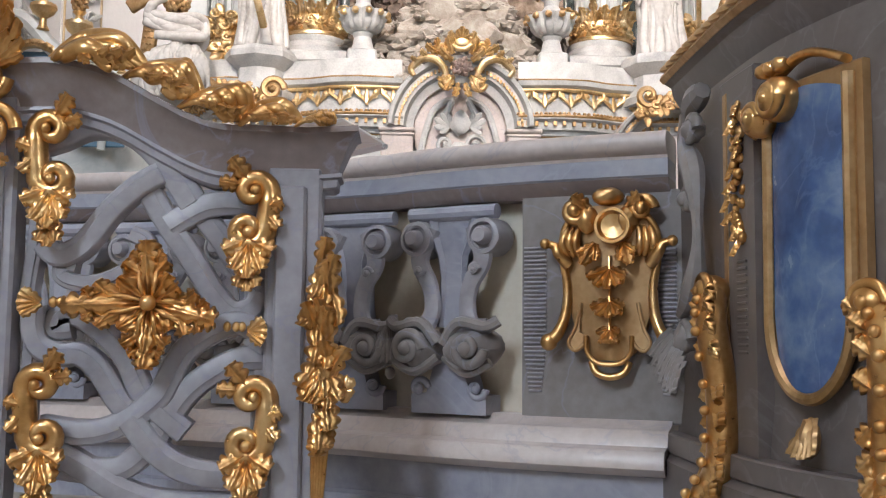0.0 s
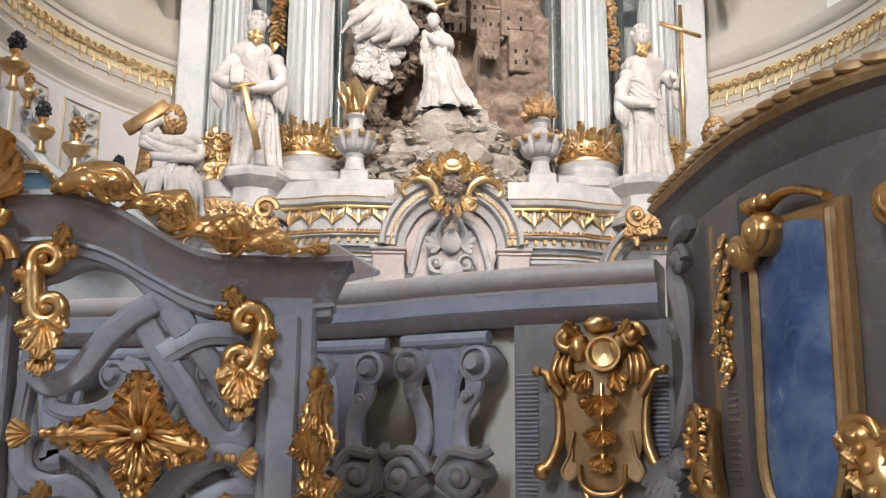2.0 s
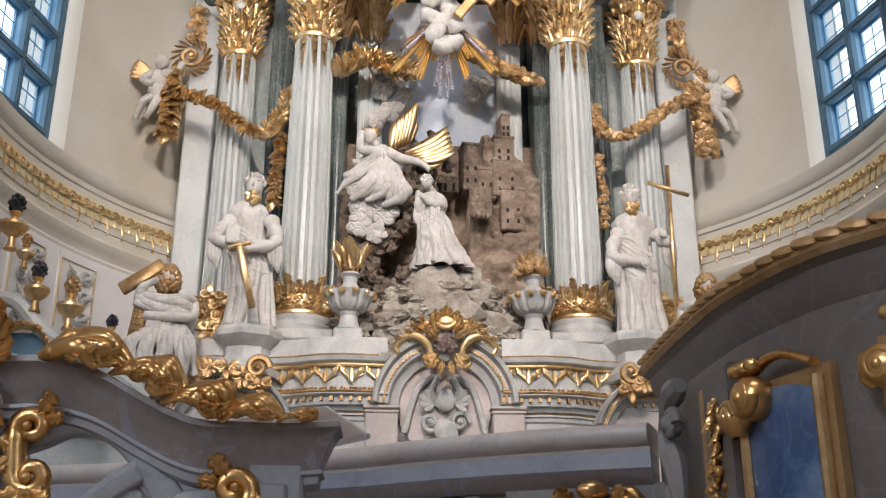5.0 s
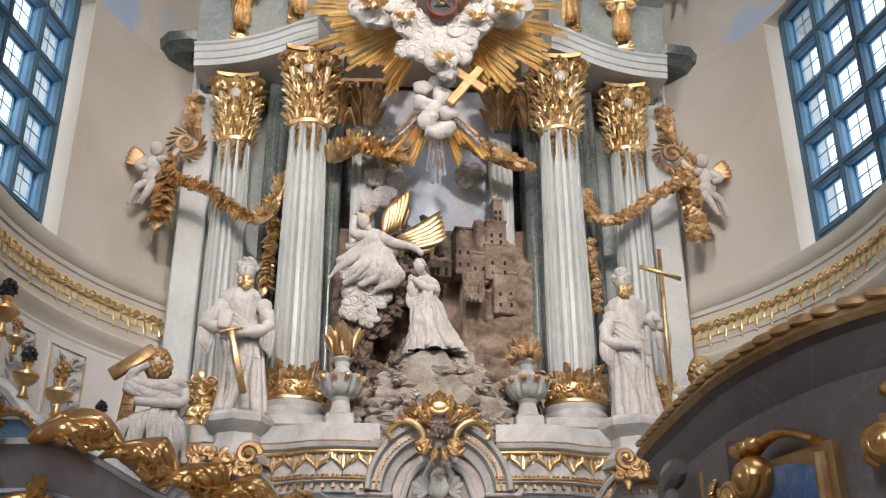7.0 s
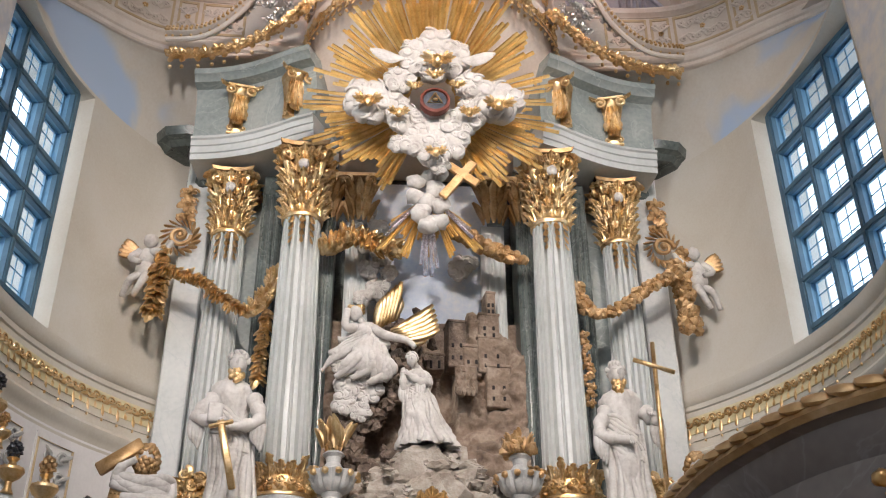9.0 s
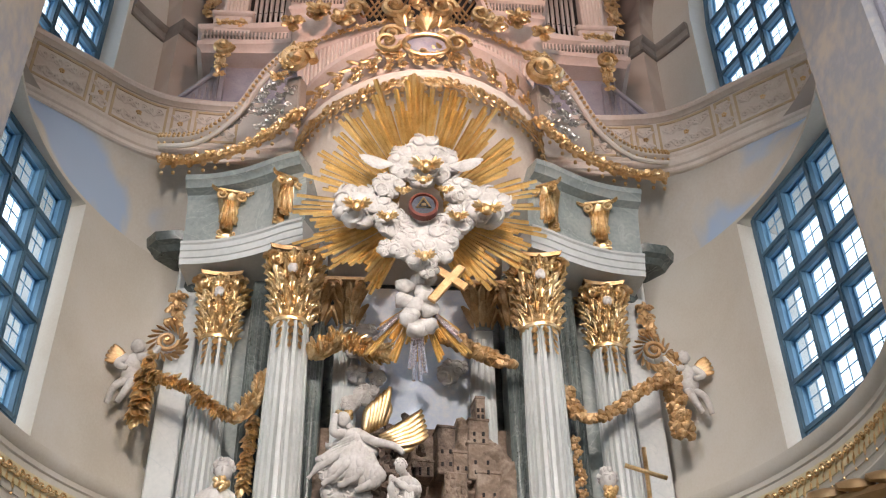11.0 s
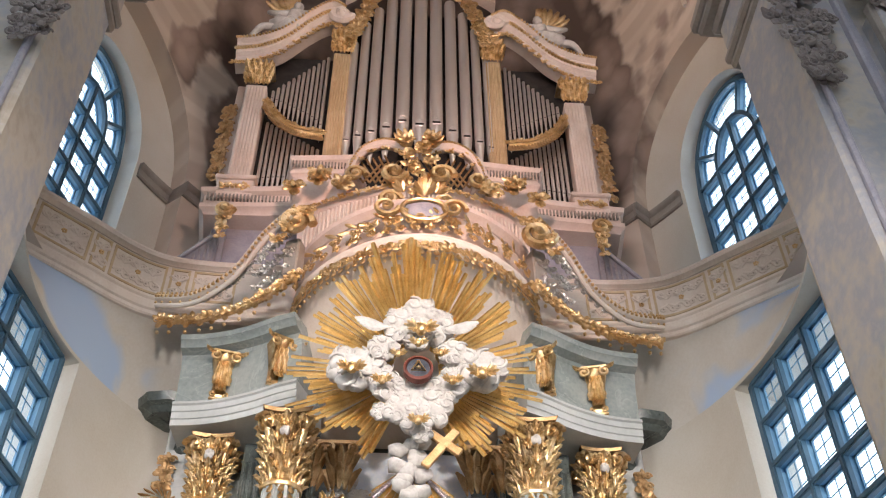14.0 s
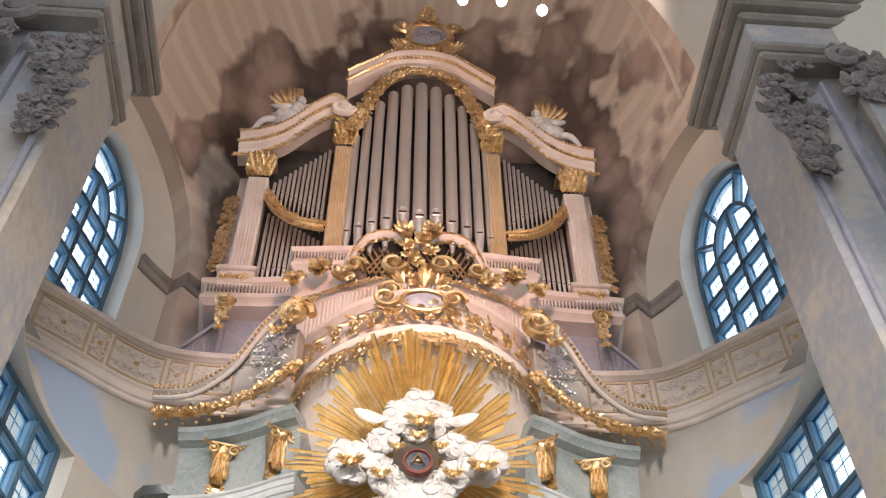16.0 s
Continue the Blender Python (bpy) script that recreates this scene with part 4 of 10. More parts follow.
def s_scroll(x, z0, z1, s, seed):
    """An upright S-band of gilt rocaille: a volute at head and middle, leaves, a drop below."""
    def build(g):
        h = z1 - z0
        y = GY - 0.075
        pts, rad = [], []

        def spiral(cx, cz, r, a0, a1, r0, n=18):
            for i in range(n + 1):
                t = i / n
                a = radians(a0 + (a1 - a0) * t)
                k = r * (r0 + (1 - r0) * t)
                pts.append(Vector((cx + s * k * math.cos(a), y - 0.03 * (1 - t), cz + k * math.sin(a))))
                rad.append(0.016 + 0.022 * t)
        spiral(x - s * 0.005, z1 - 0.13 * h, 0.058, -200, 200, 0.2)
        lower = []
        for i in range(19):
            t = i / 18
            a = radians(165 + 430 * t)
            k = 0.062 * (1 - 0.8 * t)
            lower.append(Vector((x + s * (0.012 + k * math.cos(a)), y - 0.03 * t, z0 + 0.5 * h + k * math.sin(a))))
        mid = smooth_line([pts[-1], Vector((x - s * 0.056, y, z0 + 0.68 * h)), lower[0]], 5)[1:-1]
        band = pts + mid + lower
        rad += [0.04] * len(mid) + [0.04 - 0.022 * i / 18 for i in range(19)]
        g.tube(band, rad, 12, 1.0)
        g.blob(band[0] + Vector((0, -0.012, 0)), (0.018,) * 3, sub=3)
        g.blob(band[-1] + Vector((0, -0.012, 0)), (0.02,) * 3, sub=3)
        for dx, dz, ax, az, ln, w in ((0.01, 0.97, 0.6, 0.8, 0.09, 0.022), (0.03, 0.93, 1, 0.1, 0.075, 0.018), (-0.05, 0.72, -1, 0.3, 0.06, 0.018), (-0.05, 0.66, -0.7, -0.8, 0.07, 0.018),
                                      (0.0, 0.4, -0.9, -0.5, 0.09, 0.024), (0.01, 0.4, 0.9, -0.5, 0.085, 0.024), (0.0, 0.36, -0.45, -1, 0.1, 0.024), (0.01, 0.36, 0.45, -1, 0.1, 0.024),
                                      (0.005, 0.33, 0.0, -1, 0.11, 0.022), (0.005, 0.18, -0.35, -1, 0.09, 0.018), (0.01, 0.18, 0.35, -1, 0.09, 0.018), (0.006, 0.15, 0.0, -1, 0.09, 0.017)):
            leaf(g, frame_at((x + s * dx, y - 0.012, z0 + dz * h), (s * ax, 0, az), OUT), ln * 1.08, w * 1.3, 0.25, 0.22)
    return build


gilt("corner_scroll", s_scroll(-1.905, 1.93, 2.36, 1, 1), gate, "gilt corner scroll")
gilt("corner_scroll", s_scroll(-1.225, 1.8, 2.15, -1, 2), gate, "gilt corner scroll")
gilt("corner_scroll", s_scroll(-1.905, 1.06, 1.5, 1, 3), gate, "gilt corner scroll")
gilt("corner_scroll", s_scroll(-1.215, 1.06, 1.46, -1, 4), gate, "gilt corner scroll")


def post_drop(g):
    rr = random.Random(9)
    spine = smooth_line([(-0.972, 3.5, 1.87), (-0.965, 3.48, 1.75), (-0.978, 3.47, 1.62), (-0.955, 3.46, 1.5), (-0.965, 3.47, 1.35), (-0.975, 3.49, 1.2), (-0.985, 3.5, 0.95)], 7)
    n = len(spine)
    g.tube(spine, [0.012 + 0.02 * abs(math.sin(2.4 * math.pi * i / n)) for i in range(n)], 8)
    for i in range(34):
        p = spine[int(rr.uniform(0.02, 0.75) * (n - 1))]
        leaf(g, frame_at(p + Vector((rr.uniform(-0.015, 0.015), -0.015, 0)), (rr.uniform(-0.5, 0.5), 0, -1 if i % 3 else 1), OUT), rr.uniform(0.1, 0.15), rr.uniform(0.026, 0.036), 0.25, 0.2, rr.uniform(-0.2, 0.2))
    for i in range(26):
        a = rr.uniform(0, 6.28)
        r = rr.uniform(0, 0.055)
        g.blob((-0.93 + r * math.cos(a), 3.455, 1.46 + 1.3 * r * math.sin(a)), (0.018, 0.016, 0.018), 0.5, 4, 2, i)
    scroll(g, frame_at((-0.965, 3.45, 1.55), (1, 0, 0), OUT), 0.045, 0.012, 1.5, 1)
    for k in range(5):
        g.tube([(-0.975 + 0.012 * (k - 2), 3.47, 1.28), (-0.985 + 0.006 * (k - 2), 3.49, 1.0)], [0.009, 0.005], 6)


gilt("post_ornament", post_drop, gate, "gilt fruit and leaf drop on the post")


def crest(clump):
    """One rolling wave of gilt acanthus: fluted ribs that rise, break over and curl under."""
    (xa, za), (xp, zp), (xb, zb), seed = clump

    def build(g):
        rr = random.Random(seed)
        w, h = xb - xa, zp - (za + zb) / 2
        y = GY - 0.055
        for i in range(6):
            k = i / 5
            pk = Vector((xp - 0.16 * w * k, y - 0.085 * math.sin(1.3 * k) - 0.005, zp + 0.08 * h - h * 0.85 * k))
            a0 = Vector((xa - 0.12 * w + 0.2 * w * k, y - 0.02 - 0.06 * k, za - 0.01))
            b0 = Vector((xb + 0.12 * w - 0.36 * w * k, y - 0.03 - 0.06 * k, zb + 0.02 * (1 - k)))
            m1 = a0.lerp(pk, 0.5) + Vector((0, -0.01, 0.12 * h))
            m2 = pk.lerp(b0, 0.45) + Vector((0.12 * w * (1 - k), -0.02, 0.3 * h * (1 - 0.3 * k)))
            hook = b0 + Vector((-0.13 * w, -0.03, 0.16 * h))
            pts = smooth_line([a0, m1, pk, m2, b0, hook], 7)
            n = len(pts) - 1
            pk += Vector((rr.uniform(-0.1, 0.1) * w, rr.uniform(-0.015, 0.015), rr.uniform(-0.05, 0.05) * h))
            m2 += Vector((rr.uniform(-0.1, 0.1) * w, rr.uniform(-0.02, 0.01), rr.uniform(-0.12, 0.12) * h))
            r = h * (0.19 + 0.16 * rr.random())
            pts = smooth_line([a0, m1, pk, m2, b0, hook], 7)
            g.tube(pts, [r * (0.25 + 0.8 * math.sin(math.pi * (0.06 + 0.86 * j / n)) ** 1.2) for j in range(n + 1)], 14, 0.75, (0, -1, 0.5))
        for i in range(4):
            p = Vector((xa + w * (0.35 + 0.16 * i), y - 0.1, za + (zb - za) * (0.35 + 0.16 * i) + 0.015))
            leaf(g, frame_at(p, (1, 0, (zb - za) / w + rr.uniform(-0.5, 0.3)), (0, -1, 0.2)), 0.34 * w, 0.07 * w, 0.3, 0.3, rr.uniform(-0.3, 0.3))
    return build


for cl in (((-1.915, 2.55), (-1.79, 2.635), (-1.645, 2.515), 1), ((-1.66, 2.5), (-1.515, 2.55), (-1.44, 2.42), 2), ((-1.47, 2.4), (-1.325, 2.465), (-1.262, 2.345), 3),
           ((-1.275, 2.335), (-1.185, 2.405), (-1.095, 2.335), 4), ((-1.085, 2.335), (-1.01, 2.372), (-0.965, 2.328), 5)):
    gilt("crest_wave", crest(cl), gate, "rolling gilt acanthus wave on the top rail")


def corner_shell(g):
    rr = random.Random(31)
    for x, z, r, s in ((-2.1, 2.3, 0.085, 1), (-2.11, 2.47, 0.06, -1)):
        scroll(g, frame_at((x, GY - 0.13, z), (1, 0, 0), OUT), r, 0.024, 1.6, s)
        g.blob((x, GY - 0.12, z), (r * 0.55, 0.05, r * 0.55), sub=3)
    fan(g, frame_at((-2.12, GY - 0.1, 2.52), (0.15, 0, 1), OUT), 8, 0.24, 0.03, -70, 60, 0.3, 0.2, rr)
    fan(g, frame_at((-2.13, GY - 0.12, 2.6), (0.3, 0, 1), OUT), 6, 0.17, 0.03, -60, 60, 0.5, 0.2, rr)
    fan(g, frame_at((-2.1, GY - 0.1, 2.22), (0, 0, -1), OUT), 5, 0.1, 0.02, -60, 60, 0.4, 0.2, rr)


gilt("corner_shell", corner_shell, gate, "large gilt scroll and shell over the hinge post")

# ---- scroll balusters and cartouche of the balustrade ----
def baluster(s, mirror, spread=0.155):
    """A carved scroll baluster: volutes above, a waisted shaft, heavy scrolls below, on a foot block."""
    p, n, t = on_line(rail_pts, s)
    t = t * mirror
    o = p + n * -0.06
    b = thing("scroll_baluster", "grey and blue carved scroll baluster in the balustrade", "baluster", "scroll balusters")
    up = Vector((0, 0, 1))

    def at(a, z, d=0.0):
        return o + t * a + up * z + n * d

    g = Geo()
    rows = []
    for z, w, d in ((1.66, 0.15, 0.05), (1.76, 0.13, 0.045), (1.86, 0.12, 0.05), (1.94, 0.14, 0.06), (2.02, 0.22, 0.06), (2.09, 0.26, 0.06)):
        rows.append([at(a * w, z, b2 * d) for a, b2 in ((-0.5, -1), (-0.5, 0.5), (-0.38, 0.8), (-0.28, 0.5), (0.28, 0.5), (0.38, 0.8), (0.5, 0.5), (0.5, -1), (-0.5, -1))])
    g.grid(rows)
    part("shaft", g, BLUE_GREY, b)
    for a in (-1, 1):
        c = at(a * spread, 2.015, 0.05)
        r = 0.078
        g = Geo()
        m = frame_at(c, t, n)
        g.lathe([(0.0, -0.1), (r * 0.97, -0.1), (r, -0.02), (r * 0.9, 0.02), (r * 0.72, 0.024), (r * 0.66, 0.005), (r * 0.46, 0.005), (r * 0.42, 0.045), (r * 0.34, 0.055), (0.001, 0.055)], (0, 0, 0), 28, m=m)
        scroll(g, m @ Matrix.Translation((0, 0, 0.012)), r * 0.86, 0.009, 1.2, -a)
        part("volute", g, GREY_MARBLE, b, "grey carved volute")
        g = Geo()
        q = smooth_line([at(a * (spread - 0.05), 2.06, 0.03), at(a * (spread - 0.01), 1.93, 0.045), at(a * (spread - 0.06), 1.83, 0.05), at(a * (spread - 0.075), 1.73, 0.05), at(a * (spread - 0.045), 1.66, 0.06), at(a * (spread + 0.01), 1.645, 0.06)], 6)
        g.tube(q, [0.05 - 0.012 * math.sin(math.pi * i / (len(q) - 1)) for i in range(len(q))], 10, 0.6, n)
        scroll(g, frame_at(at(a * (spread - 0.03), 1.885, 0.085), t, n), 0.022, 0.009, 1.3, a)
        scroll(g, frame_at(at(a * (spread + 0.015), 1.665, 0.08), t, n), 0.03, 0.012, 1.3, -a)
        part("strap", g, GREY_MARBLE, b, "grey curved strap")
        g = Geo()
        c = at(a * 0.115, 1.575, 0.06)
        g.blob(c, (0.115, 0.1, 0.088), 0.2, 2.2, 3, a * 9 + s)
        scroll(g, frame_at(c + n * 0.085 + t * a * 0.02, t, n), 0.07, 0.022, 1.4, -a)
        g.tube(smooth_line([c - t * a * 0.1 + up * 0.02 + n * 0.06, c - t * a * 0.03 + up * 0.1 + n * 0.07, c + t * a * 0.08 + up * 0.085 + n * 0.06, c + t * a * 0.13 + up * 0.11 + n * 0.04], 5), 0.024, 8)
        g.tube(smooth_line([c - t * a * 0.1 - up * 0.03 + n * 0.05, c - up * 0.09 + n * 0.06, c + t * a * 0.1 - up * 0.05 + n * 0.05], 5), 0.02, 8)
        part("lower_scroll", g, WARM_GREY, b, "heavy grey carved scroll")
    g = Geo()
    for k in range(6):
        leaf(g, frame_at(at(-0.26, 1.71, 0.06), t * 0.14 * (k - 2.5) - up, n), 0.21, 0.022, 0.1, 0.2)
    g.blob(at(-0.26, 1.475, 0.08), (0.022, 0.022, 0.026), sub=2)
    part("leaf_drop", g, WARM_GREY, b, "grey carved leaf drop")
    g = Geo()
    g.tube([at(-0.14, 1.405, 0.0), at(0.14, 1.405, 0.0)], 0.0, 4)
    rows = [[at(a * w, z, d) for a, d in ((-0.5, -0.06), (-0.5, 0.06), (0.5, 0.06), (0.5, -0.06), (-0.5, -0.06))] for z, w in ((1.32, 0.34), (1.395, 0.34), (1.4, 0.2), (1.5, 0.14), (1.55, 0.16))]
    g.grid(rows)
    for a, s2 in ((-0.13, 1), (0.13, -1)):
        scroll(g, frame_at(at(a, 1.42, 0.06), t, n), 0.04, 0.015, 1.1, s2)
    part("foot", g, BLUE_GREY, b)
    g = Geo()
    g.tube([at(-0.2, 2.115, 0.03), at(0.2, 2.115, 0.03)], 0.03, 10)
    part("roll_moulding", g, BLUE_GREY, b)


for s_ in (3.12,):
    baluster(s_, 1)
baluster(2.62, 1, 0.13)
for s_ in (2.1, 1.6, 1.1):
    baluster(s_, 1)

p0, n0, t0 = on_line(rail_pts, 3.78)


def slab(s0, s1, z0, z1, d0, d1, mt, name, label=""):
    g = Geo()
    rows = []
    k = 10
    for i in range(k + 1):
        p, n, t = on_line(rail_pts, s0 + (s1 - s0) * i / k)
        rows.append([(*(p + n * d).xy, z) for d, z in ((d0, z0), (d1 - 0.008, z0), (d1, z0 + 0.008), (d1, z1 - 0.008), (d1 - 0.008, z1), (d0, z1), (d0, z0))])
    g.grid(rows)
    g.add(rows[0][:-1], [tuple(range(6))])
    g.add(rows[-1][:-1], [tuple(range(6))])
    return part(name, g, mt, balustrade, label)


slab(3.42, 4.14, 1.31, 2.17, -0.14, -0.045, WARM_GREY, "pilaster_slab", "warm grey marbled pilaster slab")
for sa, sb in ((3.43, 3.52), (3.99, 4.06)):
    g = Geo()
    for i in range(34):
        z = 1.42 + 0.0165 * i
        p, n, t = on_line(rail_pts, (sa + sb) / 2)
        q = 1.0 if i > 8 else 0.55 + 0.05 * i
        g.box((*(p + n * -0.042).xy, z), ((sb - sa) * q, 0.012, 0.0085), math.atan2(t.y, t.x), 0.002)
    part("reeded_strip", g, GREY_MARBLE, balustrade, "finely reeded strip")

cart = thing("gilt_cartouche", "gilt carved cartouche with bellflowers on the balustrade", "cartouche")
M0 = frame_at(p0 + n0 * -0.03 + Vector((0, 0, 1.83)), t0, n0)


def shield(name, outline, y0, mt, label, th=0.05):
    """A cushioned shield between a top line and an outline of (half width, height)."""
    g = Geo()
    q = smooth_line([(a, b, 0) for a, b in outline], 5)
    rows = []
    for p in q:
        rows.append([M0 @ Vector((p.x * a + y0, p.y, -0.03 if abs(a) > 1 else th * math.cos(a * 1.1) + 0.008 * (abs(a) > 0.85))) for a in (-1.001, -1, -0.9, -0.75, -0.5, -0.25, 0, 0.25, 0.5, 0.75, 0.9, 1, 1.001)])
    g.grid(rows)
    g.add([M0 @ Vector((p.x * k + y0, p.y, 0.02)) for p, k in ((q[0], -1), (q[0], 1), (q[0], 0.3))], [(0, 1, 2)])
    part(name, g, mt, cart, label, 60)


shield("field", [(0.11, 0.28), (0.165, 0.2), (0.17, 0.1), (0.155, 0.0), (0.15, -0.1), (0.12, -0.2), (0.09, -0.255), (0.05, -0.29)], 0.0, TAN, "ochre gilt field")
for s in (-1, 1):
    g = Geo()
    lobe = smooth_line([(s * 0.105, -0.08, 0.052), (s * 0.125, -0.17, 0.055), (s * 0.15, -0.225, 0.06), (s * 0.13, -0.255, 0.06), (s * 0.1, -0.24, 0.058), (s * 0.08, -0.2, 0.055)], 6)
    c = Vector((s * 0.11, -0.19, 0.056))
    for a, b in zip(lobe, lobe[1:]):
        g.add([M0 @ a, M0 @ b, M0 @ c], [(0, 1, 2)])
    g.tube([M0 @ v for v in lobe], 0.007, 10)
    part("lobe", g, TAN, cart, "ochre scalloped lobe", 60)
g = Geo()
for s in (-1, 1):
    edge = smooth_line([M0 @ Vector(q) for q in ((s * 0.12, 0.26, 0.05), (s * 0.17, 0.19, 0.045), (s * 0.178, 0.1, 0.04), (s * 0.16, -0.02, 0.04), (s * 0.165, -0.12, 0.045), (s * 0.19, -0.19, 0.055), (s * 0.222, -0.222, 0.06))], 6)
    g.tube(edge, [0.012 + 0.014 * (i / len(edge)) ** 1.5 for i in range(len(edge))], 12)
    g.blob(M0 @ Vector((s * 0.225, -0.225, 0.06)), (0.032,) * 3, 0, 2, 4)
    arm = smooth_line([M0 @ Vector(q) for q in ((s * 0.15, 0.06, 0.05), (s * 0.185, 0.1, 0.07), (s * 0.2, 0.13, 0.07), (s * 0.235, 0.14, 0.07))], 6)
    g.tube(arm, [0.024 - 0.012 * i / len(arm) for i in range(len(arm))], 12)
    g.blob(M0 @ Vector((s * 0.235, 0.14, 0.075)), (0.02,) * 3, 0, 2, 4)
    scroll(g, frame_at(M0 @ Vector((s * 0.125, 0.262, 0.06)), t0, n0), 0.045, 0.02, 1.3, s)
    for q in range(3):
        g.tube(smooth_line([M0 @ Vector(v) for v in ((s * (0.15 - 0.02 * q), 0.2, 0.06), (s * (0.17 - 0.025 * q), 0.14, 0.07), (s * (0.15 - 0.02 * q), 0.09, 0.055))], 5), [0.006 + 0.01 * math.sin(math.pi * i / 10) for i in range(11)], 10)
    leaf(g, M0 @ Matrix.Translation((s * 0.07, 0.26, 0.055)) @ Matrix.Rotation(radians(90 - s * 45), 4, "Z"), 0.08, 0.024, 0.3, 0.3)
bow_ = smooth_line([M0 @ Vector(q) for q in ((-0.085, -0.2, 0.06), (-0.08, -0.26, 0.06), (-0.05, -0.295, 0.062), (0.0, -0.305, 0.065), (0.05, -0.295, 0.062), (0.08, -0.26, 0.06), (0.085, -0.2, 0.06))], 6)
g.tube(bow_, 0.009, 10)
g.tube(smooth_line([M0 @ Vector(q) for q in ((-0.07, -0.295, 0.03), (-0.05, -0.335, 0.04), (0.0, -0.35, 0.045), (0.05, -0.335, 0.04), (0.07, -0.295, 0.03))], 6), 0.014, 12)
part("rim", g, GOLD_NEAR, cart, "burnished gilt scrolled rim", 75)
g = Geo()
g.lathe([(0.0, 0.05), (0.045, 0.055), (0.055, 0.075), (0.065, 0.075), (0.068, 0.055), (0.07, 0.02)], (0, 0, 0), 28, m=M0 @ Matrix.Translation((0.02, 0.2, 0.02)))
g.blob(M0 @ Vector((0.0, 0.31, 0.06)), (0.06, 0.04, 0.035), 0.1, 3, 3, 1)
for s in (-1, 1):
    g.blob(M0 @ Vector((s * 0.075, 0.225, 0.06)), (0.04, 0.03, 0.05), 0.2, 3, 3, s)
    fan(g, M0 @ Matrix.Translation((s * 0.05, 0.14, 0.05)) @ Matrix.Rotation(radians(-90 + s * 25), 4, "Z"), 3, 0.1, 0.02, -30, 30, 0.3, 0.3)
part("shell_boss", g, GOLD_NEAR, cart, "gilt shell and round boss")
for v, k in ((0.015, 1.0), (-0.1, 0.85), (-0.2, 0.6)):
    g = Geo()
    g.tube([M0 @ Vector((0.005, v + 0.075, 0.06)), M0 @ Vector((0.005, v + 0.02, 0.07))], 0.006, 6)
    for i in range(5):
        leaf(g, M0 @ Matrix.Translation((0.005, v + 0.03, 0.055)) @ Matrix.Rotation(radians(-90 + 32 * (i - 2)), 4, "Z"), 0.085 * k, 0.019 * k, 0.5, 0.35)
    for i in range(7):
        g.blob(M0 @ Vector((0.005 + 0.017 * (i - 3) * k, v + 0.002 * (i % 2) - 0.02, 0.085)), (0.011,) * 3, 0.3, 4, 1, i)
    part("bellflower", g, GOLD_NEAR, cart, "gilt bellflower")

# ---- pulpit dressing ----
def pul(s, z, d):
    p, n, t = on_line(pulp_pts, s)
    return Vector((p.x + n.x * d, p.y + n.y * d, z)), n, t


# beaded shingle edge of the pulpit's coping
ln_tot = sum(math.hypot(b[0] - a[0], b[1] - a[1]) for a, b in zip(pulp_pts, pulp_pts[1:]))
shape = Geo()
shape.blob((0, 0, 0), (0.05, 0.035, 0.016), 0.1, 2, 2, 1)
me = None
s_ = 0.06
while s_ < ln_tot - 0.05:
    o, n, t = pul(s_, 2.615, 0.012)
    if me is None:
        first = part("shingle", shape, GOLD_DULL, pulpit, "ochre gilt overlapping shingle")
        me = first.data
        ob = first
    else:
        ob = new("shingle", me)
        ob.parent = pulpit
    ob.matrix_basis = frame_at(o, t, (n.x * 0.5, n.y * 0.5, 1)) @ Matrix.Rotation(0.22, 4, "Y")
    s_ += 0.075
g = Geo()
g.sweep(line_path(pulp_pts, 2.585, 1), [(-0.02, -0.018), (0.02, -0.02), (0.034, -0.005), (0.026, 0.012), (-0.02, 0.015)])
part("gilt_edge", g, GOLD_DULL, pulpit, "ochre gilt coping edge")


def strip(name, s0, s1, z0, z1, d, th, mt, label="", parent=None, k=10):
    """A raised panel that follows the pulpit's bend."""
    g = Geo()
    rows = []
    for i in range(k + 1):
        s = s0 + (s1 - s0) * i / k
        rows.append([pul(s, z, dd)[0] for dd, z in ((d, z0), (d + th - 0.005, z0), (d + th, z0 + 0.006), (d + th, z1 - 0.006), (d + th - 0.005, z1), (d, z1), (d, z0))])
    g.grid(rows)
    g.add(rows[0][:-1], [tuple(range(6))])
    g.add(rows[-1][:-1], [tuple(range(6))])
    return part(name, g, mt, parent or pulpit, label)


pil = strip("corner_pilaster", 0.64, 0.9, 1.2, 2.4, -0.04, 0.05, PULPIT, "narrow brown-grey corner pilaster")
strip("gilt_border", 0.68, 0.705, 1.62, 2.36, 0.0, 0.015, GOLD_DULL, "", pil)
g = Geo()
rr = random.Random(77)
for i in range(46):
    z = 2.3 - 0.4 * i / 45
    wd = 0.028 * (0.45 + abs(math.sin(i * 0.16)))
    o, n, t = pul(0.8 + rr.uniform(-wd, wd), z, 0.012 + rr.uniform(0, 0.012))
    r = rr.uniform(0.008, 0.016)
    g.blob(o, (r, r, r * 1.2), 0.25, 3, 2, i)
    if i % 5 == 0:
        leaf(g, frame_at(o, Vector((0, 0, -1)) + t * rr.uniform(-0.8, 0.8), n), 0.05, 0.012, 0.25, 0.3)
part("gilt_drop", g, GOLD_NEAR, pil, "gilt flower drop")
g = Geo()
for i in range(14):
    o, n, t = pul(0.81, 1.84 - 0.02 * i, 0.01)
    g.box(o, (0.07, 0.01, 0.009), math.atan2(t.y, t.x), 0.002)
part("reeding", g, PULPIT, pil)


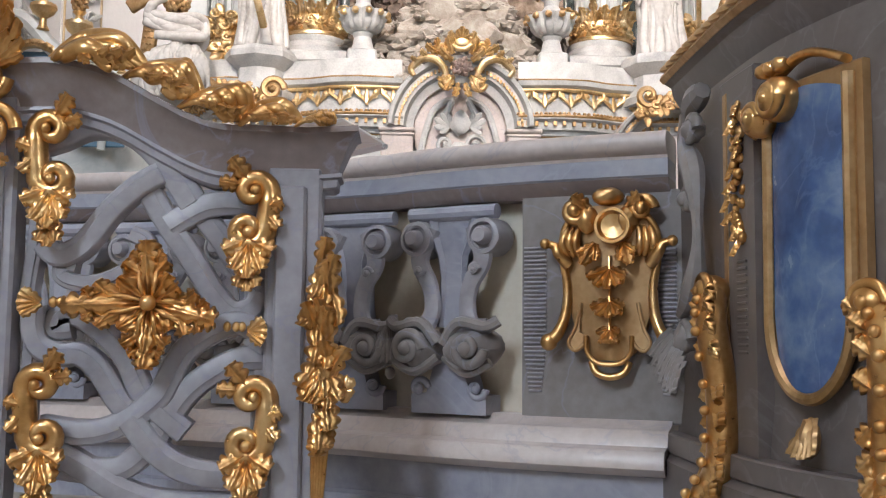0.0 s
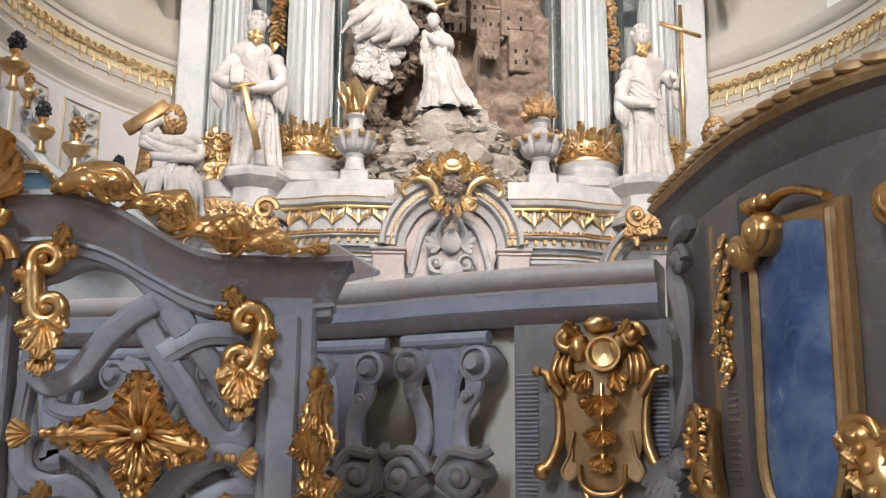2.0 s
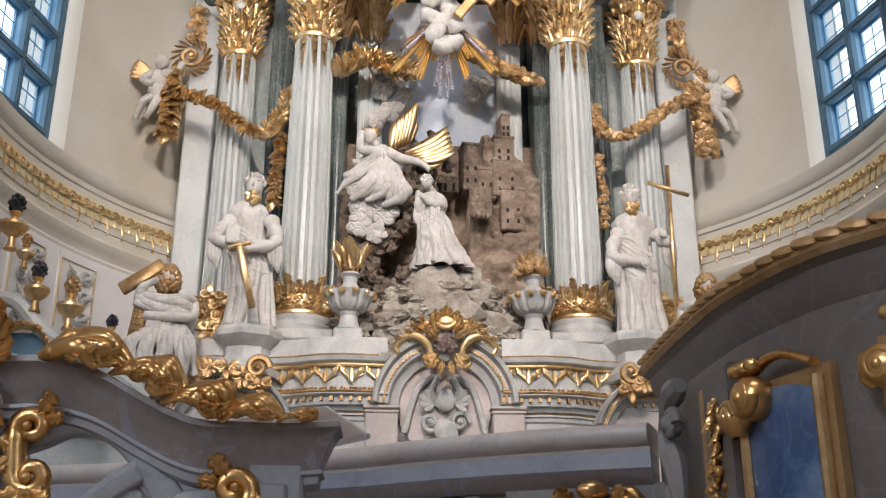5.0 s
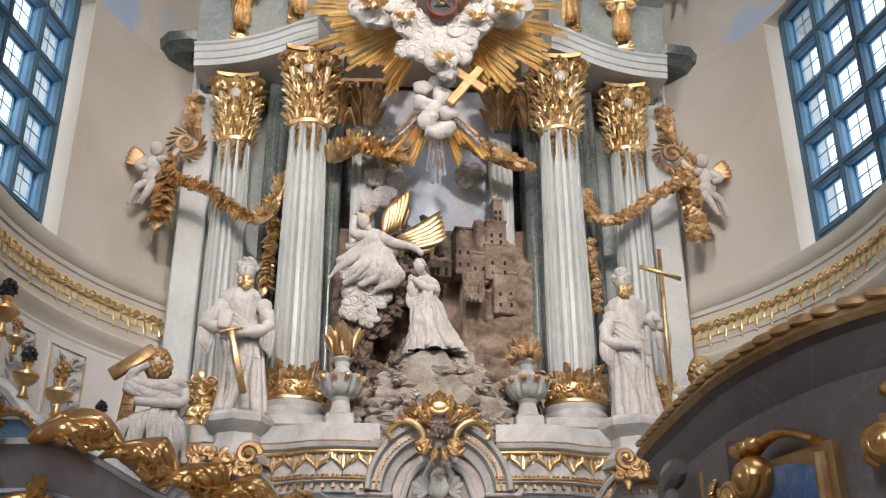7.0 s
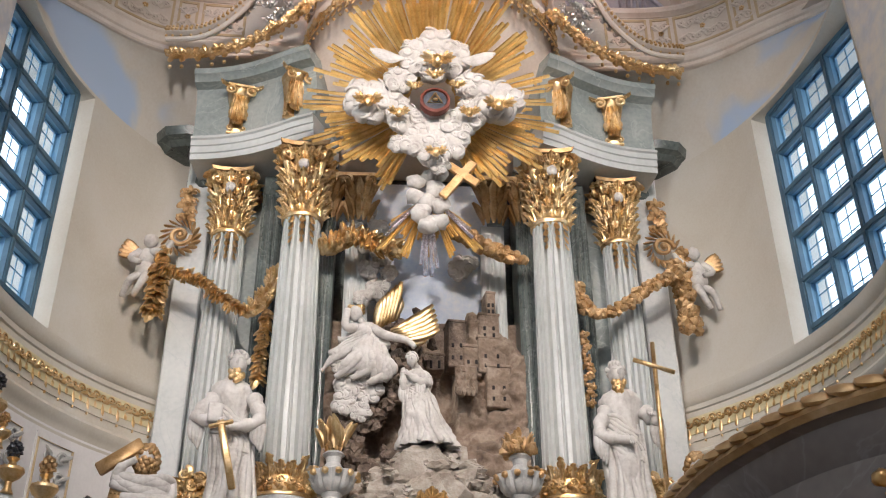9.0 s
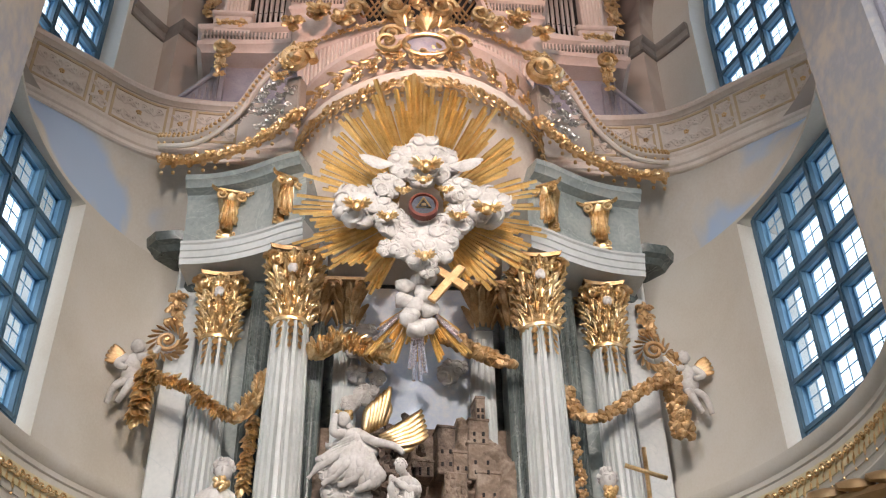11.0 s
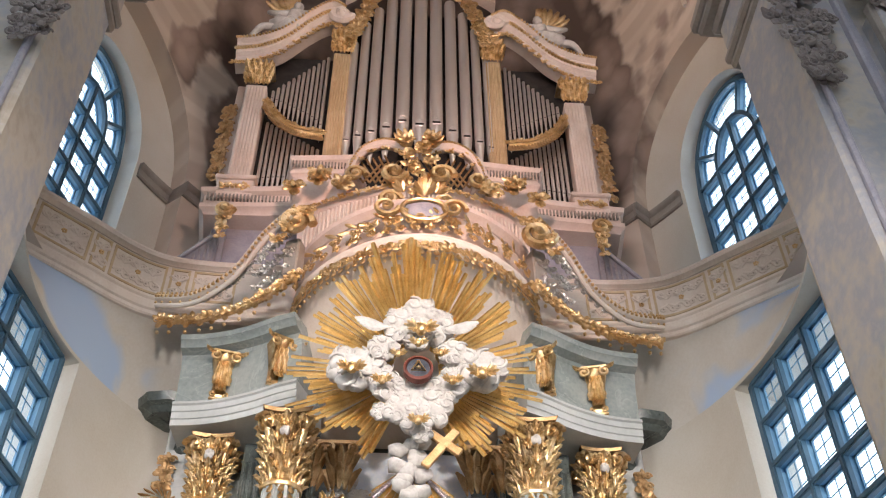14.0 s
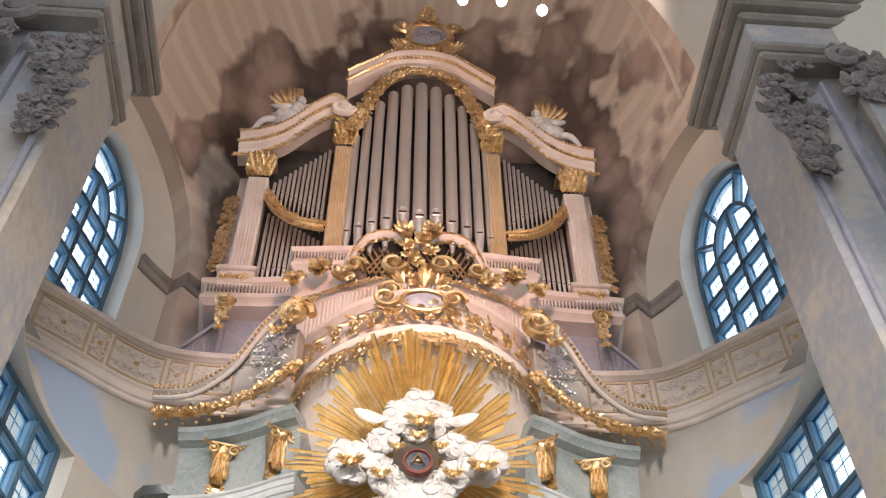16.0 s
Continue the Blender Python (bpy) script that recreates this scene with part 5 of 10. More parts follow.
def oval_panel(sc, zc0, zc1, w, blue):
    """A tall round-ended lapis panel in an ochre gilt frame with scrolls at its head."""
    pn = strip("panel_frame", sc - w * 0.5 - 0.035, sc + w * 0.5 + 0.05, zc0 + 0.12, zc1 + 0.03, -0.03, 0.028, TAN, "ochre gilt panel frame")
    g = Geo()
    k = 14
    rows = []
    for i in range(k + 1):
        u = -1 + 2 * i / k
        zb = zc0 + 0.19 * (1 - math.sqrt(max(0, 1 - u * u)))
        zt = zc1 - 0.03 * u * u
        row = []
        for j in range(12):
            z = zb + (zt - zb) * j / 11
            row.append(pul(sc + u * w / 2, z, 0.006 + 0.012 * (1 - u * u))[0])
        rows.append(row)
    g.grid(rows)
    part("lapis_field", g, LAPIS if blue else TAN, pn, "deep blue marbled field" if blue else "ochre field")
    g = Geo()
    rim = []
    for i in range(41):
        a = math.pi * i / 40
        rim.append(pul(sc - math.cos(a) * (w / 2 + 0.015), zc0 + 0.19 - 0.205 * math.sin(a), 0.012)[0])
    rim = [pul(sc - w / 2 - 0.015, zc1, 0.008)[0]] + rim + [pul(sc + w / 2 + 0.015, zc1, 0.008)[0]]
    g.tube(rim, 0.017, 8)
    part("rim", g, GOLD_DULL, pn, "ochre gilt rim")
    g = Geo()
    for ds, dz, r, sd in ((-w * 0.52, -0.035, 0.052, 1), (-w * 0.2, 0.0, 0.062, -1)):
        o, n, t = pul(sc + ds, zc1 - 0.02 + dz, 0.035)
        g.blob(o, (r * 0.95, r * 0.95, r * 1.0), 0, 2, 4)
        scroll(g, frame_at(o + n * r * 0.55, t, n), r * 0.78, r * 0.24, 1.8, sd)
        for q in range(4):
            g.tube(smooth_line([o + n * 0.03 + Vector((0, 0, r * (0.7 - 0.2 * q))), o - t * (r * 1.0) + n * 0.01 + Vector((0, 0, r * (0.4 - 0.25 * q))), o - t * r * 0.7 - n * 0.01 + Vector((0, 0, -r * 0.8))], 5), 0.011, 8)
    for q in range(3):
        o, n, t = pul(sc - w * (0.42 - 0.13 * q), zc1 + 0.07, 0.04)
        g.blob(o, (0.024, 0.024, 0.022), 0.2, 2, 3, q)
    arc = [pul(sc + (u + 0.15) * w * 0.5, zc1 + 0.03 + 0.05 * math.sin(math.pi * (u + 1) / 2), 0.02)[0] for u in [-1 + 0.2 * i for i in range(11)]]
    g.tube(arc, 0.02, 10, 0.6)
    part("head_scroll", g, GOLD_NEAR, pn, "gilt scroll at the panel's head", 75)
    o, n, t = pul(sc + 0.02, zc0 - 0.11, 0.01)
    g = Geo()
    for q in range(5):
        leaf(g, frame_at(o + Vector((0, 0, 0.05)), Vector((0, 0, -1)) + t * 0.25 * (q - 2), n), 0.11, 0.016, 0.2, 0.25)
    g.blob(o + n * 0.015, (0.028, 0.028, 0.05), 0.2, 3, 2, 1)
    part("pendant", g, GOLD_DULL, pn, "gilt pendant below the panel")


oval_panel(1.145, 1.48, 2.27, 0.3, True)
oval_panel(1.66, 1.48, 2.3, 0.28, False)


def leg(s, z0, z1, seed, label):
    """A gilt scroll console that hugs the pulpit's corner: a swelling body, rounded lobes down both sides, a spread foot."""
    g = Geo()
    sp = smooth_line([pul(s - 0.02, z1, 0.05)[0], pul(s + 0.03, z1 - 0.1, 0.075)[0], pul(s + 0.01, z1 - 0.3, 0.04)[0], pul(s + 0.02, z0 + 0.16, 0.05)[0], pul(s - 0.02, z0 + 0.04, 0.1)[0], pul(s - 0.05, z0 - 0.06, 0.16)[0]], 8)
    n = len(sp)
    nn = pul(s, z1, 0)[1]
    tt = Vector((-nn.y, nn.x, 0))
    g.tube(sp, [0.04 + 0.018 * math.sin(3.0 * i / n + 0.4) + 0.035 * max(0, i / n - 0.75) * 4 * 0.6 for i in range(n)], 16, 0.8, nn)
    g.blob(sp[0] + nn * 0.005, (0.055, 0.055, 0.05), 0, 2, 3)
    scroll(g, frame_at(sp[0] + nn * 0.03, tt, nn), 0.05, 0.016, 1.5, 1)
    for i in range(3, n - 3, 3):
        f = i / n
        for k in (-1, 1):
            o = sp[i] + nn * 0.012 + tt * k * 0.045
            leaf(g, frame_at(o - tt * k * 0.02, tt * k * 0.7 + Vector((0, 0, -0.8 if f > 0.3 else 0.5)), nn), 0.055 + 0.02 * f, 0.026 + 0.006 * f, 0.1, 0.14)
        g.blob(sp[i] + nn * (0.045 + 0.02 * f), (0.016,) * 3, 0.1, 2, 2)
    for k in range(7):
        leaf(g, frame_at(sp[-10] + nn * 0.03, Vector((0, 0, -1)) + tt * 0.22 * (k - 3) + nn * 0.35, nn), 0.2, 0.028, 0.1, 0.12)
    part("gilt_console", g, GOLD_NEAR, pulpit, label, 75)


leg(0.7, 1.1, 1.76, 3, "gilt scroll console at the corner")
leg(1.42, 1.1, 1.7, 5, "gilt scroll console at the corner")

# carved side scroll between balustrade and pulpit
g = Geo()
side = smooth_line([pul(0.5, 2.42, 0.02)[0], pul(0.4, 2.38, 0.03)[0], pul(0.36, 2.28, 0.04)[0], pul(0.46, 2.15, 0.04)[0], pul(0.5, 1.95, 0.04)[0], pul(0.45, 1.78, 0.04)[0], pul(0.3, 1.7, 0.04)[0]], 7)
g.tube(side, [0.03 + 0.012 * math.sin(i * 0.4) for i in range(len(side))], 8)
for s_, z_, r in ((0.43, 2.3, 0.05), (0.38, 2.08, 0.045), (0.33, 1.62, 0.06)):
    o, n, t = pul(s_, z_, 0.03)
    scroll(g, frame_at(o, t, n), r, 0.02, 1.5, 1)
    g.blob(o, (r * 0.8,) * 3, 0.3, 3, 2, s_)
for i in range(7):
    o, n, t = pul(0.26 + 0.02 * i, 1.66 - 0.02 * i, 0.05)
    leaf(g, frame_at(o, Vector((0, 0, -1)) + t * 0.3 * (i - 3), n), 0.14, 0.022, 0.2, 0.3)
part("side_scroll", g, WARM_GREY, pulpit, "grey carved scroll bracket")
strip("dado", 0.0, ln_tot - 0.01, 1.22, 1.29, -0.02, 0.06, PULPIT, "", None, 40)
# sloping desk board behind the gate's end
desk = thing("reading_desk", "dark brown sloping desk board with white edge behind the gate", "desk")
qa, qb, qc, qd = Vector((-1.565, 5.200, 2.625)), Vector((-1.031, 5.200, 2.707)), Vector((-0.800, 4.600, 2.462)), Vector((-1.282, 4.600, 2.351))
th = Vector((0.0, 0.01, 0.03))
g = Geo()
g.add([qa, qb, qc, qd, qa + th, qb + th, qc + th, qd + th], [(0, 1, 2, 3), (4, 7, 6, 5), (0, 4, 5, 1), (1, 5, 6, 2), (2, 6, 7, 3), (3, 7, 4, 0)])
part("board", g, ROSY, desk, smooth=0)
g = Geo()
g.tube([qa + th * 0.5, qb + th * 0.5, qc + th * 0.5], 0.014, 8)
part("edge", g, WHITE_STONE, desk, "white painted edge")
g = Geo()
m_ = (qa + qb + qc + qd) / 4
g.box((m_.x, m_.y, m_.z / 2), (0.08, 0.08, m_.z - 0.01), 0, 0.01)
part("stand", g, ROSY, desk)
LEAF_FINE[0] = False

# ---- high altar ----
AY = 15.0


def column(x, y, z0, z1, zc, r0, r1, gilt_base):
    """A fluted shaft on a moulded base, with a gilt Corinthian capital."""
    col = thing("column", "pale fluted marble column with gilt Corinthian capital and base", "column", "altar columns")
    g = Geo()
    prof = []
    for k in range(11):
        t = k / 10
        prof.append((r0 + (r1 - r0) * t ** 1.6, z0 + (z1 - z0) * t))
    g.lathe(prof, (x, y, 0), 216, 18, 0.095)
    part("shaft", g, COLUMN, col, smooth=50)
    g = Geo()
    b = r0
    g.box((x, y, z0 - 0.78), (b * 2.9, b * 2.9, 0.16), bev=0.02)
    g.lathe([(b * 1.38, z0 - 0.7), (b * 1.4, z0 - 0.62), (b * 1.3, z0 - 0.57), (b * 1.24, z0 - 0.53), (b * 1.3, z0 - 0.47), (b * 1.28, z0 - 0.42), (b * 1.15, z0 - 0.38), (b * 1.1, z0)], (x, y, 0), 32)
    part("base", g, WHITE_STONE, col)
    if gilt_base:
        g = Geo()
        g.lathe([(b * 1.12, z0 - 0.4), (b * 1.2, z0 - 0.34), (b * 1.16, z0 - 0.1), (b * 1.02, z0 + 0.02)], (x, y, 0), 40)
        LEAF_FINE[0] = True
        for i in range(18):
            a = 2 * math.pi * (i + 0.5) / 18
            if math.sin(a) > 0.5:
                continue
            n = Vector((math.cos(a), math.sin(a), 0))
            tn = Vector((-n.y, n.x, 0))
            o = Vector((x, y, z0)) + n * b * 1.17
            up = Vector((0, 0, 1))
            tall = 0.1 if i % 3 == 0 else 0.0
            leaf(g, frame_at(o - up * 0.2, up, n), 0.26 + tall, 0.05, 0.35, 0.12)
            scroll(g, frame_at(o - up * 0.22 + n * 0.03, tn, n), 0.065, 0.02, 1.2, 1 if i % 2 else -1)
            leaf(g, frame_at(o - up * 0.14 + tn * 0.07, up + tn * 0.3, n), 0.16, 0.03, 0.6, 0.2)
            leaf(g, frame_at(o - up * 0.26 + tn * 0.06, -up * 0.6 + tn, n), 0.12, 0.03, 0.4, 0.25)
            g.blob(o - up * 0.33 + n * 0.02, (0.05, 0.05, 0.04), 0.4, 3, 2, i)
            g.blob(o + up * (0.02 + tall) + n * 0.05, (0.045, 0.045, 0.035), 0.4, 3, 2, i)
        LEAF_FINE[0] = False
        g.lathe([(b * 1.2, z0 - 0.46), (b * 1.34, z0 - 0.44), (b * 1.34, z0 - 0.4), (b * 1.16, z0 - 0.37)], (x, y, 0), 28)
        part("gilt_base_leaves", g, GOLD, col, "gilt acanthus leaves round the foot")
    g = Geo()
    h = zc - z1
    g.lathe([(r1 * 1.1, z1 - 0.05), (r1 * 1.14, z1), (r1 * 1.0, z1 + 0.06)], (x, y, 0), 24)
    g.slot = 1
    g.lathe([(r1 * 0.98, z1 + 0.06), (r1 * 0.94, z1 + h * 0.45), (r1 * 1.0, z1 + h * 0.7), (r1 * 1.15, z1 + h * 0.9)], (x, y, 0), 24)
    g.slot = 0
    LEAF_FINE[0] = True
    for tier, (zz, ln, nn, rk) in enumerate(((z1 + 0.0, h * 0.22, 12, 0.92), (z1 + h * 0.17, h * 0.22, 12, 0.92), (z1 + h * 0.35, h * 0.22, 12, 0.98), (z1 + h * 0.53, h * 0.2, 12, 1.12), (z1 + h * 0.7, h * 0.17, 12, 1.36))):
        for i in range(nn):
            a = 2 * math.pi * (i + 0.5 * tier) / nn
            if math.sin(a) > 0.45:
                continue
            n = (math.cos(a), math.sin(a), 0)
            mm = frame_at((x + n[0] * r1 * rk, y + n[1] * r1 * rk, zz), (n[0] * 0.06, n[1] * 0.06, 1), n)
            leaf(g, mm, ln, 0.055, 0.45, 0.1)
            leaf(g, mm @ Matrix.Translation((ln * 0.55, 0, 0.05)), ln * 0.45, 0.035, 0.6, 0.25)
            for k in (-1, 1):
                leaf(g, mm @ Matrix.Translation((ln * 0.15, k * 0.05, 0.02)) @ Matrix.Rotation(radians(k * 28), 4, "Z"), ln * 0.5, 0.03, 0.6, 0.25)
    LEAF_FINE[0] = False
    for i in range(9):
        a = -math.pi / 2 + (i - 4) * 0.36
        n = Vector((math.cos(a), math.sin(a), 0))
        acanthus(g, Vector((x, y, z1 + h * (0.72 + 0.1 * (i % 2)))) + n * r1 * 1.3, (0, 0, 1), n, 0.13, i, 6)
    for i in range(4):
        a = math.pi / 4 + math.pi / 2 * i
        n = Vector((math.cos(a), math.sin(a), 0))
        tn = Vector((-n.y, n.x, 0))
        for s in (-1, 1):
            o = Vector((x, y, z1 + h * 0.78)) + n * r1 * 1.62 + tn * s * 0.05
            scroll(g, frame_at(o, n, tn * s), 0.15, 0.05, 1.4, -s)
        leaf(g, frame_at(Vector((x, y, z1 + h * 0.45)) + n * r1 * 1.1, n * 0.5 + Vector((0, 0, 1)), n), h * 0.4, 0.06, 0.4, 0.1)
    g.slot = 1
    vs = []
    for zz, k in ((zc - h * 0.05, 1.0), (zc, 1.06)):
        ring = []
        for i in range(4):
            for t in (-0.8, -0.4, 0, 0.4, 0.8):
                q = Matrix.Rotation(math.pi / 2 * i, 3, "Z") @ Vector((r1 * 1.3 * k * (0.78 + 0.3 * t * t), t * r1 * 1.3 * k * 1.25, 0))
                ring.append((x + q.x, y + q.y, zz))
        vs.append(ring)
    n = 20
    g.add(vs[0] + vs[1], [(i, (i + 1) % n, n + (i + 1) % n, n + i) for i in range(n)] + [tuple(range(n)), tuple(range(n, 2 * n))])
    g.slot = 0
    # gilt drop hanging down the shaft
    for s in (-0.6, 0.15, 0.8):
        a = -math.pi / 2 + s * 0.7
        nn = Vector((math.cos(a), math.sin(a), 0))
        for k in range(4):
            o = Vector((x, y, z1 - 0.06 - 0.13 * k)) + nn * (r1 * 1.03)
            leaf(g, frame_at(o, (0, 0, -1), nn), 0.2, 0.05 * (1 - 0.15 * k), 0.3, 0.2)
    part("capital", g, [GOLD, GOLD_DULL], col, "gilt Corinthian capital with hanging leaves")
    g = Geo()
    g.blob((x, y - r1 * 1.45, z1 + h * 0.62), (0.09, 0.07, 0.11), 0.2, 2, 2, x)
    part("mask", g, STATUE, col, "small white carved rosette")
    return col


for s in (-1, 1):
    column(s * 2.13, AY, 6.45, 10.85, 12.3, 0.37, 0.315, True)
    column(s * 3.47, 15.75, 6.45, 10.95, 12.25, 0.32, 0.28, True)

# entablature: a curved piece on either side
def entab(s):
    ent = thing("entablature", "grey-green marble entablature with gilt brackets", "entablature", "altar entablature")
    pts = [(s * x, y) for x, y in ((2.0, 14.5), (2.35, 14.66), (2.8, 14.92), (3.3, 15.14), (3.8, 15.27), (4.25, 15.32))]
    pl = [(p.x, p.y) for p in smooth_line([(x, y, 0) for x, y in pts], 5)]
    for nm, mt, z, pr in (("architrave", COLUMN, 12.3, [(-1, 0), (0, 0), (0.0, 0.12), (0.03, 0.13), (0.03, 0.26), (0.06, 0.27), (0.06, 0.38), (0.1, 0.4), (0.1, 0.45), (-1, 0.45)]),
                          ("frieze", GREEN_MARBLE, 12.75, [(-1, 0), (0.0, 0), (-0.02, 0.3), (0.02, 0.75), (0.08, 0.95), (-1, 0.95)]),
                          ("cornice", GREEN_MARBLE, 13.7, [(-1, 0), (0.08, 0), (0.12, 0.08), (0.3, 0.12), (0.34, 0.2), (0.4, 0.24), (0.42, 0.34), (-1, 0.36)])):
        g = Geo()
        g.sweep(line_path(pl, z, s), pr)
        part(nm, g, mt, ent)
    for x, y, nx in ((2.45, 14.72, -0.55), (3.47, 15.2, -0.25)):
        g = Geo()
        n = Vector((s * nx, -1, 0)).normalized()
        t = Vector((-n.y, n.x, 0))
        o = Vector((s * x, y, 0))
        up = Vector((0, 0, 1))
        rows = []
        for z, d, w in ((12.78, 0.05, 0.13), (12.86, 0.11, 0.14), (12.95, 0.1, 0.13), (13.15, 0.09, 0.13), (13.35, 0.14, 0.15), (13.5, 0.24, 0.18), (13.6, 0.32, 0.2), (13.68, 0.34, 0.22)):
            rows.append([o + up * z + t * a * w + n * (d * b - 0.04) for a, b in ((-1, 0), (-1, 0.8), (-0.8, 1), (-0.55, 0.85), (0, 1.08), (0.55, 0.85), (0.8, 1), (1, 0.8), (1, 0))])
        g.grid(rows)
        LEAF_FINE[0] = True
        for k in (-1, 0, 1):
            leaf(g, frame_at(o + up * 13.52 + n * 0.22 + t * k * 0.07, -up + t * k * 0.12, n), 0.55, 0.05, -0.02, -0.1)
            leaf(g, frame_at(o + up * 13.2 + n * 0.1 + t * k * 0.05, -up, n), 0.35, 0.04, 0.25, 0.1)
        for k in (-1, 1):
            scroll(g, frame_at(o + up * 13.56 + n * 0.3 + t * k * 0.19, up, n), 0.1, 0.03, 1.5, k)
            scroll(g, frame_at(o + up * 12.86 + n * 0.08 + t * k * 0.11, up, n), 0.06, 0.02, 1.3, -k)
            leaf(g, frame_at(o + up * 13.64 + n * 0.28 + t * k * 0.2, t * k + up * 0.2, n), 0.2, 0.04, 0.4, 0.2)
        LEAF_FINE[0] = False
        g.tube([o + up * 13.68 + n * 0.3 + t * k for k in (-0.24, 0.24)], 0.035, 8)
        g.tube([o + up * 12.77 + n * 0.06 + t * k for k in (-0.17, 0.17)], 0.03, 8)
        part("bracket", g, GOLD, ent, "gilt acanthus bracket", 60)
    g = Geo()
    # the returned cornice end on the wall
    pl2 = [(s * x, y) for x, y in ((4.25, 15.95), (4.45, 15.85), (4.75, 15.9), (4.95, 16.15), (5.0, 16.5))]
    g.sweep(line_path(pl2, 13.0, s), [(-0.6, 0), (-0.04, 0), (0.02, 0.06), (0.05, 0.1), (0.17, 0.14), (0.2, 0.22), (0.23, 0.3), (-0.6, 0.33)])
    g.sweep(line_path([(s * 3.7, 16.2), (s * 4.1, 16.0), (s * 4.4, 16.2)], 12.2, s), [(-0.6, -0.2), (0.0, 0), (0.05, 0.1), (0.02, 0.5), (0.1, 0.8), (-0.6, 0.8)])
    part("side_cornice", g, DARK_GREEN, ent, "dark green returned cornice")


for s in (-1, 1):
    entab(s)

# back plate and niche of the altar
altar = thing("high_altar", "white and grey-green marble high altar with gilt bands", "altar")
for s in (-1, 1):
    for x, y, w, d in ((3.0, 16.45, 2.7, 0.4), (4.15, 16.3, 0.5, 0.5)):
        g = Geo()
        g.box((s * x, y, 8.6), (w, d, 9.6), bev=0.03)
        part("back_plate", g, GREEN_MARBLE if x < 3.5 else PALE_MARBLE, altar, "grey marble side plate")
for s in (-1, 1):
    for x, y, w in ((1.75, 15.75, 0.32), (2.75, 16.1, 0.4)):
        g = Geo()
        g.box((s * x, y, 8.9), (w, 0.6, 7.0), bev=0.03)
        for k in range(3):
            g.tube([(s * x + (k - 1) * w * 0.3, y - 0.3, z) for z in (6.2, 11.9)], w * 0.1, 8)
        part("dark_pilaster", g, DARK_GREEN, altar, "dark grey-green marble pilaster")
for s in (-1, 1):
    g = Geo()
    g.box((s * 1.2, 15.85, 8.6), (0.42, 0.3, 5.4), bev=0.02)
    for k in range(4):
        g.tube([(s * 1.2 + (k - 1.5) * 0.1, 15.7, z) for z in (6.2, 11.1)], 0.035, 8)
    part("inner_pilaster", g, COLUMN, altar, "pale fluted inner pilaster")
    g = Geo()
    for x in (1.2, 1.75):
        for k in range(5):
            a = -math.pi / 2 + (k - 2) * 0.5
            n = (math.cos(a), math.sin(a), 0)
            for zz in (11.2, 11.55):
                leaf(g, frame_at((s * x + n[0] * 0.2, 15.62 + n[1] * 0.2, zz), (0, 0, 1), n), 0.42, 0.08, 0.5, 0.1)
        g.box((s * x, 15.65, 12.15), (0.6, 0.5, 0.12), bev=0.03)
        for k in (-1, 1):
            scroll(g, frame_at((s * x + k * 0.22, 15.35, 11.98), (0, 0, 1), (0, -1, 0)), 0.1, 0.035, 1.3, k)
    part("inner_capital", g, GOLD_DULL, altar, "dull gilt pilaster capitals")
g = Geo()
g.box((0, 16.15, 9.2), (2.3, 0.12, 6.4))
part("painted_sky", g, SKYPAINT, altar, "painted cloudy blue sky panel")
g = Geo()
g.box((0, 16.9, 8.6), (9.6, 0.3, 11.4))
part("core", g, DARK_GREEN, altar)

g = Geo()
g.box((0, 14.8, 4.5), (2.3, 1.2, 1.5), bev=0.02)
part("pediment_backing", g, PINK_MARBLE, altar)

# base zone: plinths, gilt lambrequin band, broken cornice with a round pediment
BASE = [(-4.3, 14.75), (-3.75, 14.2), (-3.2, 14.05), (-2.55, 14.15), (-2.05, 14.05), (-1.75, 13.9), (-1.4, 13.85), (-0.8, 13.9)]
PED = [(x * s, y) for s in (1,) for x, y in BASE] + [(-x, y) for x, y in reversed(BASE)]
for nm, mt, z, pr, lab in (
    ("podium", WHITE_STONE, 0.9, [(-1.5, 0), (0.12, 0), (0.12, 0.5), (0.0, 0.6), (0.0, 3.5), (-1.5, 3.5)], "white marbled podium"),
    ("lower_cornice", WHITE_STONE, 4.4, [(-1.5, -0.12), (0.01, -0.12), (0.03, -0.1), (0.03, -0.05), (0.06, -0.04), (0.05, 0.0), (0.09, 0.02), (0.1, 0.07), (0.17, 0.085), (0.17, 0.19), (0.22, 0.2), (0.25, 0.22), (0.25, 0.25), (0.21, 0.265), (-1.5, 0.27)], ""),
    ("frieze_band", WHITE_STONE, 4.67, [(-1.5, 0), (-0.02, 0), (-0.02, 0.42), (-1.5, 0.42)], ""),
    ("plinth_top", WHITE_STONE, 5.09, [(-1.5, 0), (0.0, 0), (0.06, 0.04), (0.08, 0.1), (0.02, 0.12), (0.0, 0.38), (-1.5, 0.4)], "")):
    g = Geo()
    for side in (0, 1):
        h = PED[:len(BASE)] if side == 0 else PED[len(BASE):]
        g.sweep(line_path(h, z), pr)
    if nm == "podium":
        g.box((0, 14.6, 2.6), (1.8, 1.2, 3.4), bev=0.02)
    part(nm, g, mt, altar, lab)
